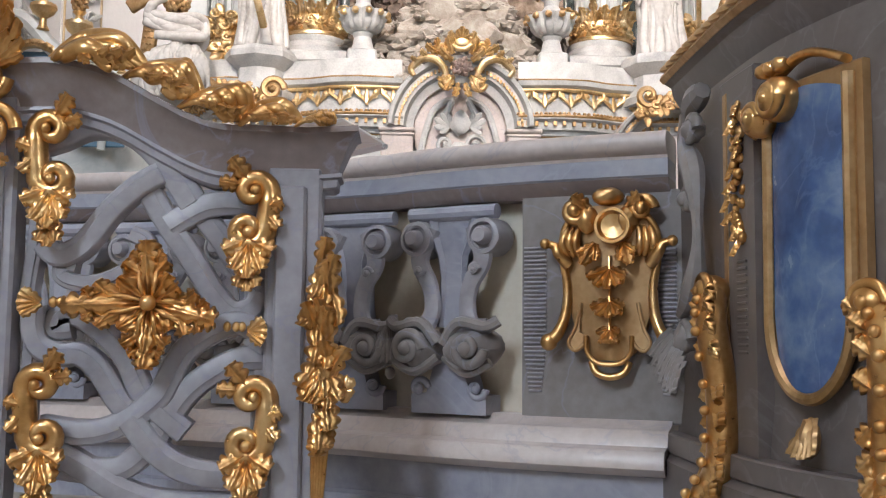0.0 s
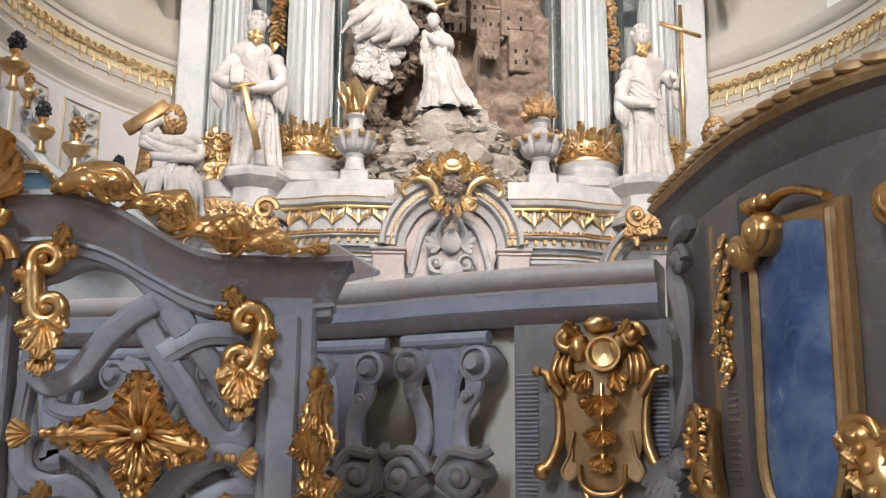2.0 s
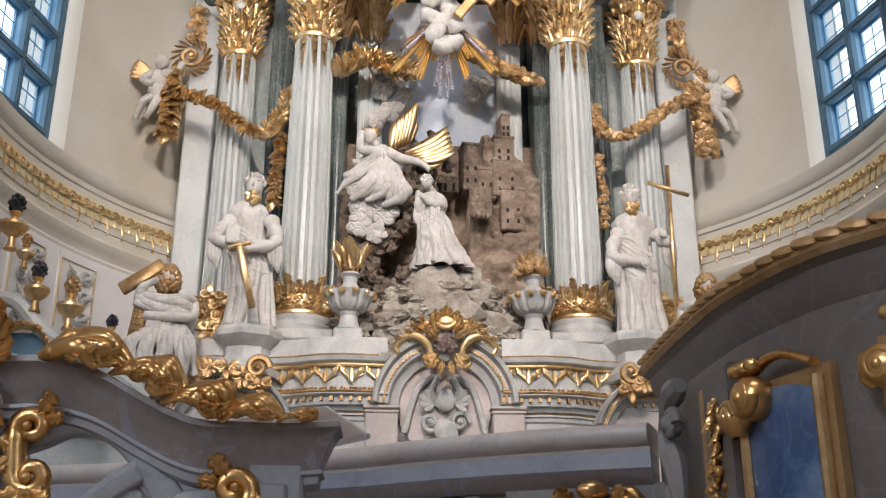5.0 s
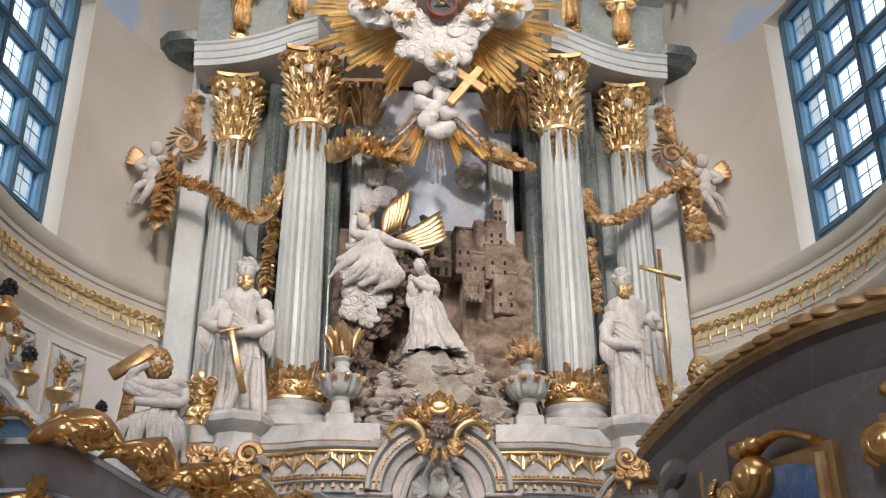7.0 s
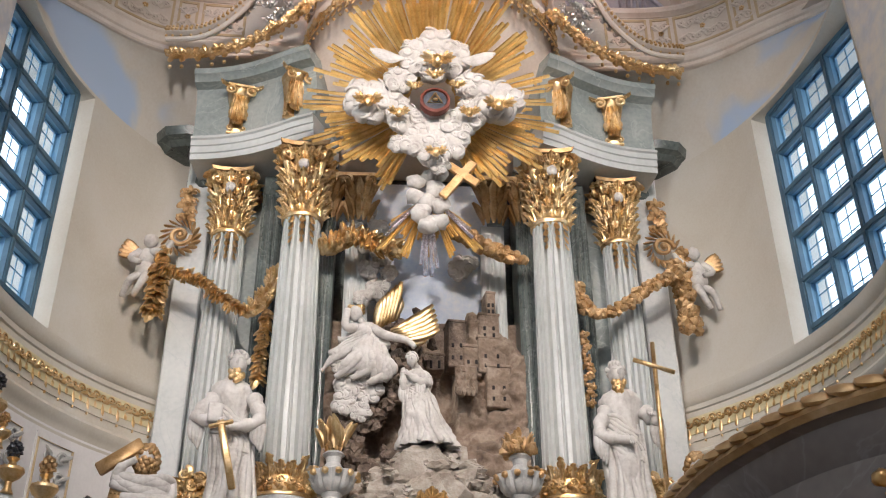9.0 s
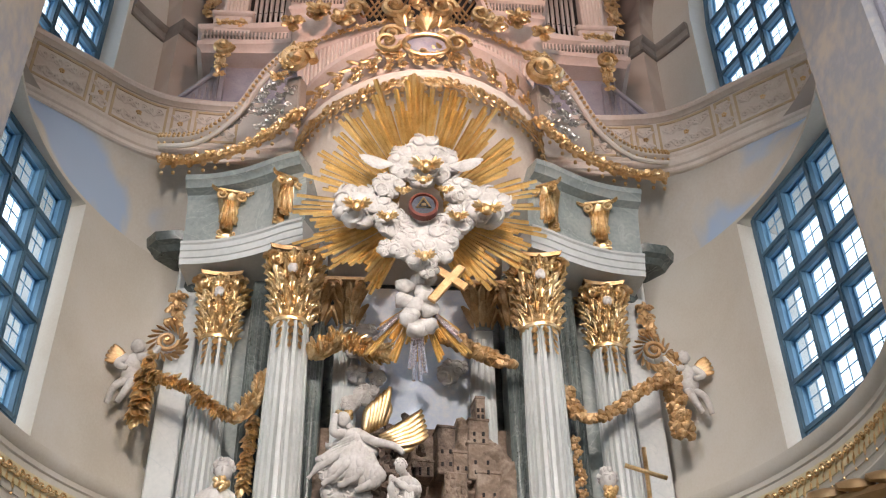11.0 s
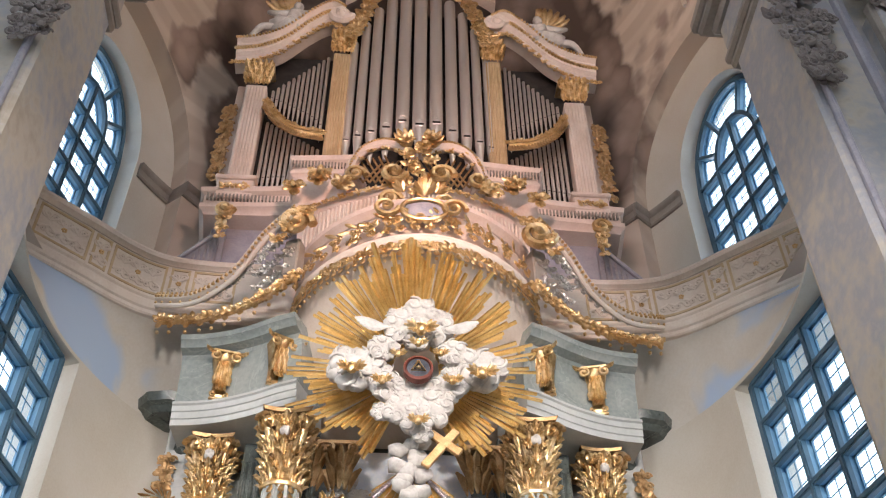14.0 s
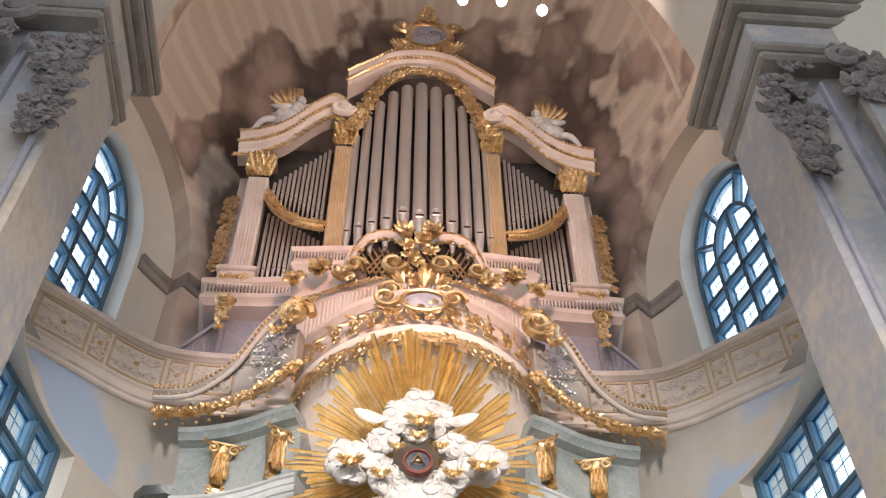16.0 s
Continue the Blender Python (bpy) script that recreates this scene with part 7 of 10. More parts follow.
    # long hanging folds from the waist
    for i in range(15):
        a = -math.pi * (0.02 + 0.96 * i / 14)
        sway = 0.35 * math.sin(i * 1.9 + seed)
        pts = []
        for k in range(7):
            t = 0.6 - 0.58 * k / 6 - 0.03 * (i % 3) * (k == 0)
            cx, cy = centre(t)
            rad = (prof_at(t) * (1 + (flare - 1) * max(0, 0.6 - t) / 0.6) + 0.02 + 0.02 * (i % 2)) * sc
            aa = a + sway * (0.6 - t) + 0.1 * math.sin(k * 1.4 + i)
            pts.append((cx + rad * math.cos(aa), cy + rad * depth * math.sin(aa), bz + t * h))
        q = smooth_line(pts, 4)
        g.tube(q, [sc * (0.014 + (0.026 + 0.012 * (i % 3)) * (m_ / (len(q) - 1)) ** 0.6) for m_ in range(len(q))], 8)
    # cloak thrown across the hips in deep folds
    for i in range(9):
        z0 = 0.7 - 0.028 * i
        pts = []
        for k in range(9):
            a = -2.9 + 0.3 * k
            zz = z0 - 0.022 * k - 0.012 * math.sin(k * 1.3 + i)
            cx, cy = centre(zz)
            rad = (prof_at(zz) + 0.035 + 0.02 * math.sin(i * 2 + k)) * sc
            pts.append((cx + rad * math.cos(a), cy + rad * depth * math.sin(a), bz + zz * h))
        g.tube(smooth_line(pts, 3), [0.012 * sc + 0.022 * sc * math.sin(math.pi * k / 24) for k in range(25)], 7)


g = Geo()
robed(g, (-2.82, 14.1, 5.58), 2.32, 1.05, 1.0, 0.0, [(((-0.42, -0.1, 0.72), (-0.72, -0.35, 0.56), (-0.1, -0.6, 0.52)), 0.16), (((0.42, -0.1, 0.72), (0.6, -0.4, 0.54), (-0.05, -0.66, 0.47)), 0.16)], (0.08, -0.12), flare=0.95)
g.slot = 0
g.box((-3.02, 13.7, 6.9), (0.2, 0.1, 0.28), 0.3, 0.02)
g.slot = 1
m = frame_at((-2.9, 13.5, 6.72), (0.26, -0.1, -1), (0, -1, 0))
g.box((0.5, 0, 0), (1.0, 0.1, 0.05), 0, 0.02, m)
g.box((0.06, 0, 0), (0.06, 0.34, 0.06), 0, 0.02, m)
tagged(part("apostle_statue", g, [STATUE, GOLD], smooth=180), "white stucco robed apostle statue with gilt beard and sword", "statue", "altar statues")
g = Geo()
robed(g, (2.82, 14.1, 5.55), 2.3, 1.05, 2.3, 0.06, [(((-0.42, -0.1, 0.7), (-0.62, -0.3, 0.52), (0.0, -0.55, 0.46)), 0.16), (((0.42, -0.1, 0.7), (0.66, -0.3, 0.6), (0.48, -0.45, 0.66)), 0.15)], (-0.08, -0.1), flare=0.95)
g.slot = 1
a, b = Vector((3.27, 13.72, 5.6)), Vector((3.3, 13.72, 8.12))
g.tube([a, b], 0.035, 8)
g.tube([(2.98, 13.7, 7.83), (3.58, 13.7, 7.64)], 0.035, 8)
tagged(part("apostle_statue", g, [STATUE, GOLD], smooth=180), "white stucco bearded apostle statue holding a tall cross", "statue", "altar statues")


def seated(name, x, y, z, s, label, tablets):
    """A seated figure: rounded lap of drapery, torso, arms drawn to one side, gilt hair and beard."""
    g = Geo()

    def q(a, b, c):
        return Vector((x + s * a, y + b, z + c))

    # lap and knees
    for k in range(17):
        t = k / 16
        a0 = -0.42 + 0.8 * t
        pts = smooth_line([q(0.08 + 0.25 * (t - 0.5), 0.12, 0.42 - 0.1 * abs(t - 0.5)), q(a0 * 0.7 + 0.05, -0.16, 0.4 - 0.34 * abs(t - 0.55) + 0.03 * math.sin(k * 2.3)), q(a0 * 1.0, -0.34, 0.2 - 0.16 * abs(t - 0.5)), q(a0 * 1.12 + 0.03 * math.sin(k * 1.7), -0.33, -0.08), q(a0 * 1.15 + 0.06 * math.sin(k * 2.9), -0.25, -0.34)], 6)
        g.tube(pts, [0.05 + 0.022 * math.sin(i * 0.45 + k * 1.3) for i in range(len(pts))], 10)
    g.blob(q(0.0, -0.05, 0.18), (0.4, 0.3, 0.24), 0.2, 2, 3, s)
    g.blob(q(0.0, 0.02, -0.15), (0.44, 0.28, 0.28), 0.15, 2, 3, s)
    # torso and shoulders
    g.blob(q(0.13, 0.1, 0.55), (0.25, 0.2, 0.3), 0.1, 2, 3, 3)
    for k in range(6):
        pts = smooth_line([q(0.34, 0.02, 0.74 - 0.035 * k), q(0.2, -0.18, 0.76 - 0.045 * k), q(-0.12, -0.24, 0.72 - 0.035 * k), q(-0.4, -0.2, 0.8 - 0.025 * k)], 6)
        g.tube(pts, [0.055 + 0.015 * math.sin(i * 0.6 + k * 2) for i in range(len(pts))], 10)
    g.tube(smooth_line([q(-0.36, -0.2, 0.76), q(-0.3, -0.24, 0.88), q(-0.12, -0.24, 0.98)], 5), [0.07] * 6 + [0.05] * 5, 10)
    g.tube(smooth_line([q(0.33, 0.0, 0.72), q(0.36, -0.14, 0.5), q(0.12, -0.3, 0.44), q(-0.24, -0.3, 0.46)], 5), 0.062, 10)
    g.blob(q(-0.02, -0.12, 1.04), (0.115, 0.12, 0.15), 0.08, 2, 3, 2)
    g.slot = 1
    # hair and beard
    for i in range(90):
        a, h = i * 2.4, i / 90
        r = 0.145 * math.sin(math.pi * (0.2 + 0.7 * h))
        if math.sin(a) < -0.6 and 0.42 < h < 0.68:
            continue
        g.blob(q(-0.02 + r * math.cos(a), -0.1 + r * math.sin(a), 0.84 + 0.37 * h), (0.045, 0.045, 0.05), 0.5, 4, 2, i)
    if tablets:
        m = frame_at(q(-0.36, -0.16, 1.04), (0.83, 0, 0.56), (-0.1, -1, 0.1))
        g.box((0, 0, 0), (0.66, 0.2, 0.08), 0, 0.02, m)
        m = frame_at(q(-0.34, -0.16, 0.5), (0.12, 0, 1), (-0.1, -1, 0))
        g.box((0, 0, 0), (0.66, 0.2, 0.08), 0, 0.02, m)
        for i in range(6):
            for k in (-1, 0, 1):
                g.box((-0.22 + 0.085 * i, 0.05 * k, 0.045), (0.03, 0.03, 0.014), 0, 0, m)
    tagged(part(name, g, [STATUE, GOLD_DULL], smooth=180), label, "statue", "altar statues")


seated("prophet_statue", -3.78, 13.55, 5.1, 1, "white stucco seated prophet statue with gilt tablets", True)
seated("priest_statue", 3.62, 13.55, 5.1, -1, "white stucco seated priest statue with gilt head", False)

# kneeling figure, angel and clouds of the relief
g = Geo()
robed(g, (0.0, 14.25, 6.6), 1.45, 1.15, 3.1, -0.3, [(((-0.3, -0.1, 0.7), (-0.55, -0.35, 0.62), (-0.5, -0.5, 0.78)), 0.13), (((0.3, -0.1, 0.7), (0.0, -0.5, 0.66), (-0.42, -0.5, 0.76)), 0.13)], (-0.12, -0.12), flare=1.75, beard=False, knees=0.1)
tagged(part("kneeling_statue", g, [STATUE, GOLD], smooth=180), "white stucco kneeling figure in flowing robes", "statue", "altar statues")
g = Geo()
head_, chest, hip_ = Vector((-1.15, 14.60, 8.93)), Vector((-0.97, 14.65, 8.63)), Vector((-0.71, 14.70, 8.30))
g.tube(smooth_line([chest + Vector((-0.05, 0, 0.12)), chest, chest.lerp(hip_, 0.6), hip_], 5), [0.12, 0.15, 0.17, 0.18, 0.19, 0.18, 0.17, 0.17, 0.17, 0.17, 0.18, 0.19, 0.2, 0.2, 0.18, 0.15], 14)
g.tube([chest + Vector((0, 0, 0.08)), head_], 0.06, 10)
g.blob(head_, (0.11, 0.12, 0.135), 0.06, 3, 3, 1)
# one arm raised to the brow, one stretched towards the kneeling figure
g.tube(smooth_line([chest + Vector((-0.14, -0.05, 0.05)), chest + Vector((-0.32, -0.2, 0.02)), head_ + Vector((-0.12, -0.12, 0.02))], 6), [0.085 - 0.003 * k for k in range(13)], 10)
g.tube(smooth_line([chest + Vector((0.12, -0.08, 0.02)), hip_ + Vector((0.05, -0.25, 0.2)), hip_ + Vector((0.36, -0.3, 0.1)), hip_ + Vector((0.5, -0.3, -0.02))], 6), [0.09 - 0.0028 * k for k in range(19)], 10)
rr = random.Random(41)
for k in range(20):
    f = k / 19
    a0 = chest.lerp(hip_, 0.35 + 0.65 * f) + Vector((rr.uniform(-0.12, 0.1), -0.14, rr.uniform(-0.05, 0.05)))
    a1 = a0 + Vector((-0.12 + 0.2 * f, -0.08, -0.22))
    a2 = a1 + Vector((-0.16 + 0.26 * f + rr.uniform(-0.1, 0.1), 0.06, -0.12 - 0.12 * rr.random()))
    a3 = a2 + Vector((-0.1 + rr.uniform(-0.2, 0.2), 0.1, -0.02 - 0.16 * rr.random()))
    g.tube(smooth_line([a0, a1, a2, a3], 6), [0.03 + 0.05 * math.sin(math.pi * (0.1 + 0.8 * q / 18)) * rr.uniform(0.6, 1.1) for q in range(19)], 9)
for k in range(7):
    a = chest + Vector((-0.2 - 0.05 * k, -0.05 + 0.02 * k, -0.02 - 0.07 * k))
    g.tube(smooth_line([chest + Vector((0.05, -0.16, -0.03 * k)), a, a + Vector((-0.18, 0.05, -0.12 + 0.1 * math.sin(k * 2)))], 6), [0.045 + 0.02 * math.sin(q * 0.5 + k) for q in range(13)], 9)
for k, (dx, dz, r) in enumerate(((-0.3, -0.42, 0.26), (0.0, -0.55, 0.28), (-0.22, -0.8, 0.26), (0.08, -0.92, 0.22), (-0.3, -1.12, 0.2), (-0.05, -1.25, 0.18))):
    cloud_bank(g, chest.x + dx, 14.85, chest.z + dz, r, 50 + k)
g.slot = 1
for k in range(14):
    a = 2.4 * k
    g.blob(head_ + Vector((0.1 * math.cos(a), 0.03 + 0.06 * math.sin(a), 0.05 + 0.006 * k)), (0.05, 0.05, 0.05), 0.4, 4, 2, k)
root = chest + Vector((0.16, 0.02, 0.06))
for row, (n_, l0, w_) in enumerate(((7, 0.42, 0.075), (6, 0.6, 0.075), (6, 0.72, 0.07))):
    for k in range(n_):
        leaf(g, frame_at(root + Vector((0.05 * k, -0.03 * row, 0.03 * k)), (0.02 + 0.09 * k / n_, -0.1, 1.0), (-0.2, -1, 0)), l0 * (0.7 + 0.3 * k / n_), w_, 0.12, 0.05, -0.12)
        leaf(g, frame_at(root + Vector((0.22 + 0.04 * k, -0.03 * row, -0.02 - 0.035 * k)), (1.0, -0.1, 0.42 - 0.06 * k), (0, -1, 0.2)), l0 * 1.15 * (1 - 0.3 * k / n_), w_, 0.14, 0.05, 0.16)
tagged(part("angel_statue", g, [STATUE, GOLD], smooth=180), "white stucco angel statue with raised gilt wings", "statue", "altar statues")
g = Geo()
for i, (x, z, r) in enumerate(((-1.06, 11.41, 0.20), (-1.25, 11.17, 0.17), (-0.85, 11.13, 0.18), (-1.02, 10.78, 0.20), (-0.74, 10.56, 0.22), (-0.98, 10.27, 0.20), (-0.64, 10.22, 0.16), (-0.83, 9.89, 0.22), (-1.07, 9.72, 0.18), (-0.60, 10.96, 0.14))):
    cloud_bank(g, x, 15.62, z, r, 70 + i)
cloud_bank(g, 0.63, 15.82, 10.47, 0.24, 90)
cloud_bank(g, 0.83, 15.85, 10.59, 0.14, 91)
tagged(part("stucco_clouds", g, STATUE, smooth=180), "white stucco clouds against the painted sky", "clouds")

# ---- glory over the altar ----
glory = thing("sunburst_glory", "gilt sunburst glory with white stucco clouds and an eye", "glory", at=(-0.017, 0, 0.04))
glory.scale = (0.975,) * 3
rl = random.Random(11)
g = Geo()


def ray(o, ang, r0, r1, w, tilt=0.0, mt=GOLD_RAY):
    """One gilt ray: a slim square rod that widens outwards to a cut end."""
    d = Vector((math.sin(ang), -tilt, math.cos(ang)))
    g = Geo()
    g.tube([o + d * r0, o + d * (r0 + r1) / 2, o + d * (r1 - 0.02), o + d * r1], [w * 0.6, w * 0.85, w, w * 0.8], 4, 0.7, (0, -1, 0))
    return part("ray", g, mt, glory, smooth=20)


# sheaves of rays; the upper ones lean forward under the balcony
GR = Vector((0.03, 13.98, 12.68))
n_sheaf = 34
for k in range(n_sheaf):
    a = 2 * math.pi * (k + 0.5) / n_sheaf + rl.uniform(-0.02, 0.02)
    up = math.cos(a)
    if up < -0.95:
        continue
    far = (2.3 if k % 2 else 2.05) - 0.3 * max(0, up) - (0.25 if up < -0.6 else 0.0)
    for j in range(-2, 3):
        aj = a + j * 0.034 + rl.uniform(-0.006, 0.006)
        ray(GR + Vector((0, 0.035 * (j % 2) + 0.03 * (k % 2), 0)), aj, 0.4, far * rl.uniform(0.84, 1.04) * (1 - 0.05 * abs(j)), rl.uniform(0.032, 0.046), 0.72 * max(0, math.cos(aj)) ** 0.8)
GL = Vector((-0.02, 13.95, 10.75))
for k in range(11):
    a = math.pi + (k - 5) * 0.17
    for j in (-1, 0, 1):
        ray(GL, a + j * 0.045, 0.15, (1.25 if k % 2 else 0.85) * rl.uniform(0.85, 1.05), 0.024)
SILVER = mat("silvered_rays", [(0.6, 0.5, 0.52), (0.72, 0.66, 0.7), (0.8, 0.76, 0.8)], 0.25, 1.0, 6, 50, 0.2, 0.004)
for a, ln in ((-0.09, 1.35), (-0.03, 1.5), (0.04, 1.5), (0.1, 1.3), (0.72, 1.05), (-0.72, 1.05), (-0.8, 0.9), (0.8, 0.85)):
    ray(GL + Vector((0, -0.06, 0)), math.pi + a, 0.25, ln, 0.034, 0.0, SILVER)

CLOUDS = [(0.0, 13.62, 0.42), (-0.33, 13.3, 0.34), (0.33, 13.3, 0.36), (0.0, 13.15, 0.34), (-0.62, 12.85, 0.3), (0.62, 12.8, 0.3), (-1.15, 12.45, 0.5), (1.15, 12.5, 0.48), (-0.72, 12.35, 0.34), (0.72, 12.3, 0.34),
          (-0.5, 12.0, 0.33), (0.5, 11.98, 0.33), (0.0, 11.85, 0.36), (-0.3, 11.55, 0.32), (0.32, 11.55, 0.32), (0.0, 11.3, 0.3), (-0.62, 11.5, 0.18), (0.1, 11.1, 0.2), (0.45, 13.62, 0.2), (-0.4, 13.65, 0.2)]
g = Geo()
for i, (x, z, r) in enumerate(CLOUDS):
    cloud_bank(g, x * 0.93 + 0.03, 13.5 - 0.1 * (abs(x) < 0.7), 12.3 + (z - 12.5) * 0.95, r * 0.9, i + 1)
part("clouds", g, STATUE, glory, "white stucco cloud puffs", smooth=180)
for x, z, r in ((-1.15, 12.42, 0.2), (1.12, 12.42, 0.22), (0.05, 13.3, 0.24), (-0.62, 12.2, 0.15), (0.6, 12.25, 0.15), (0.02, 11.45, 0.15), (-0.35, 12.75, 0.12), (0.4, 12.8, 0.12), (0.0, 13.0, 0.14)):
    g = Geo()
    o = Vector((x * 0.93 + 0.03, 13.1, z - 0.42))
    g.blob(o, (r * 0.45, r * 0.4, r * 0.5), 0.2, 3, 2, x)
    for s in (-1, 1):
        fan(g, frame_at(o + Vector((s * r * 0.3, -0.02, 0)), (s, 0, -0.1), (0, -1, 0)), 5, r * 1.0, r * 0.17, -60, 60, 0.3, 0.3)
    for i in range(7):
        a = math.pi * i / 6
        g.blob(o + Vector((r * 0.42 * math.cos(a), -0.03, r * 0.42 * math.sin(a))), (r * 0.16,) * 3, 0.5, 4, 1, i)
    part("gilt_cluster", g, GOLD, glory, "gilt carved cluster on the cloud")
for s in (-1, 1):
    g = Geo()
    for k in range(6):
        leaf(g, frame_at((s * 0.48, 13.2, 13.0), (s, 0, 0.15 - 0.1 * k), (0, -1, 0)), 0.62 - 0.05 * k, 0.07, 0.1, 0.08)
    part("white_wing", g, STATUE, glory)
m = frame_at((0.03, 13.0, 11.97), (1, 0, 0), (0, -1, 0))
g = Geo()
g.lathe([(0.24, -0.1), (0.24, 0.03), (0.2, 0.05), (0.19, 0.0)], (0, 0, 0), 36, m=m)
eye = part("eye_disc", g, RED_GLASS, glory, "dark red ring")
g = Geo()
g.lathe([(0.01, 0.02), (0.185, 0.02), (0.19, 0.0)], (0, 0, 0), 36, m=m)
part("dark_field", g, BLACKENED, eye)
g = Geo()
tri = [m @ Vector((0.13 * math.sin(a), 0.13 * math.cos(a) - 0.01, 0.05)) for a in (0, 2 * math.pi / 3, 4 * math.pi / 3, 0)]
g.tube(tri, 0.018, 6)
g.blob(m @ Vector((0, -0.01, 0.04)), (0.045, 0.03, 0.03), sub=2)
part("triangle", g, GOLD, eye, "gilt triangle")
g = Geo()
for i in range(12):
    g.blob((-0.05 + 0.2 * math.sin(i * 1.9), 13.7, 10.05 + 0.09 * i), (0.16, 0.13, 0.13), 0.5, 3, 2, i)
g.blob((0.0, 13.6, 10.95), (0.09, 0.09, 0.11), 0.2, 3, 2, 1)
part("lower_cloud", g, STATUE, glory, "small white stucco figure cloud", smooth=180)
g = Geo()
mm = frame_at((0.42, 13.5, 10.8), (0.6, 0, 0.8), (0, -1, 0))
g.box((0, 0, 0), (0.85, 0.15, 0.07), 0, 0.015, mm)
g.box((0.12, 0, 0), (0.15, 0.6, 0.075), 0, 0.015, mm)
part("gilt_cross", g, GOLD_DULL, glory, "slanted gilt cross")


# ---- gilt garlands and putti ----
def garland(pts, r, seed, grapes, label):
    g = Geo()
    q = smooth_line(pts, 10)
    rr = random.Random(seed)
    for i, p in enumerate(q[:-1]):
        t = (q[i + 1] - p).normalized()
        for k in range(6):
            a = rr.uniform(0, 6.28)
            n = Vector((math.cos(a), -abs(math.sin(a)) - 0.2, math.sin(a) * 0.5)).normalized()
            if grapes:
                g.blob(p + n * r * rr.uniform(0.4, 1.0), (r * rr.uniform(0.28, 0.5),) * 3, 0.5, 4, 1, i + k)
            else:
                leaf(g, frame_at(p + n * r * 0.3, t + n * 0.3, n), r * rr.uniform(1.2, 1.7), r * 0.36, 0.25, 0.2, rr.uniform(-0.2, 0.2))
    return tagged(part("garland", g, GOLD_DULL if grapes else GOLD), label, "garland", "altar garlands")


garland([(-4.5, 15.5, 10.6), (-4.35, 15.3, 10.05), (-3.85, 15.25, 9.85), (-3.45, 15.2, 9.55), (-2.95, 15.15, 9.2), (-2.65, 15.2, 9.45), (-2.52, 15.2, 9.9)], 0.14, 1, False, "gilt leaf garland slung across the column")
garland([(-4.55, 15.6, 10.3), (-4.5, 15.55, 9.9), (-4.55, 15.55, 9.45)], 0.2, 2, False, "gilt hanging leaf cluster on the wall")
garland([(-2.62, 15.3, 9.3), (-2.66, 15.3, 8.7), (-2.68, 15.3, 8.1)], 0.14, 3, False, "gilt leaf drop beside the column")
garland([(4.45, 15.5, 10.5), (4.2, 15.3, 10.1), (3.7, 15.25, 9.8), (3.3, 15.2, 9.45), (2.85, 15.15, 9.25), (2.6, 15.2, 9.5), (2.5, 15.2, 9.9)], 0.15, 4, True, "gilt grape and fruit garland slung across the column")
garland([(4.55, 15.6, 10.7), (4.45, 15.55, 10.1), (4.5, 15.55, 9.55), (4.55, 15.6, 9.2)], 0.19, 5, True, "gilt hanging grape cluster on the wall")
garland([(2.6, 15.3, 9.0), (2.64, 15.3, 8.3), (2.62, 15.3, 7.7)], 0.1, 6, True, "gilt fruit drop beside the column")
garland([(-1.73, 15.00, 10.19), (-1.48, 15.00, 10.39), (-1.22, 15.00, 10.51), (-0.96, 15.00, 10.47), (-0.65, 15.00, 10.38)], 0.2, 7, False, "gilt leaf garland over the relief")
garland([(0.45, 15.00, 10.71), (0.73, 15.00, 10.56), (0.97, 15.00, 10.39), (1.25, 15.00, 10.29), (1.52, 15.00, 10.17)], 0.19, 8, True, "gilt flower garland over the relief")
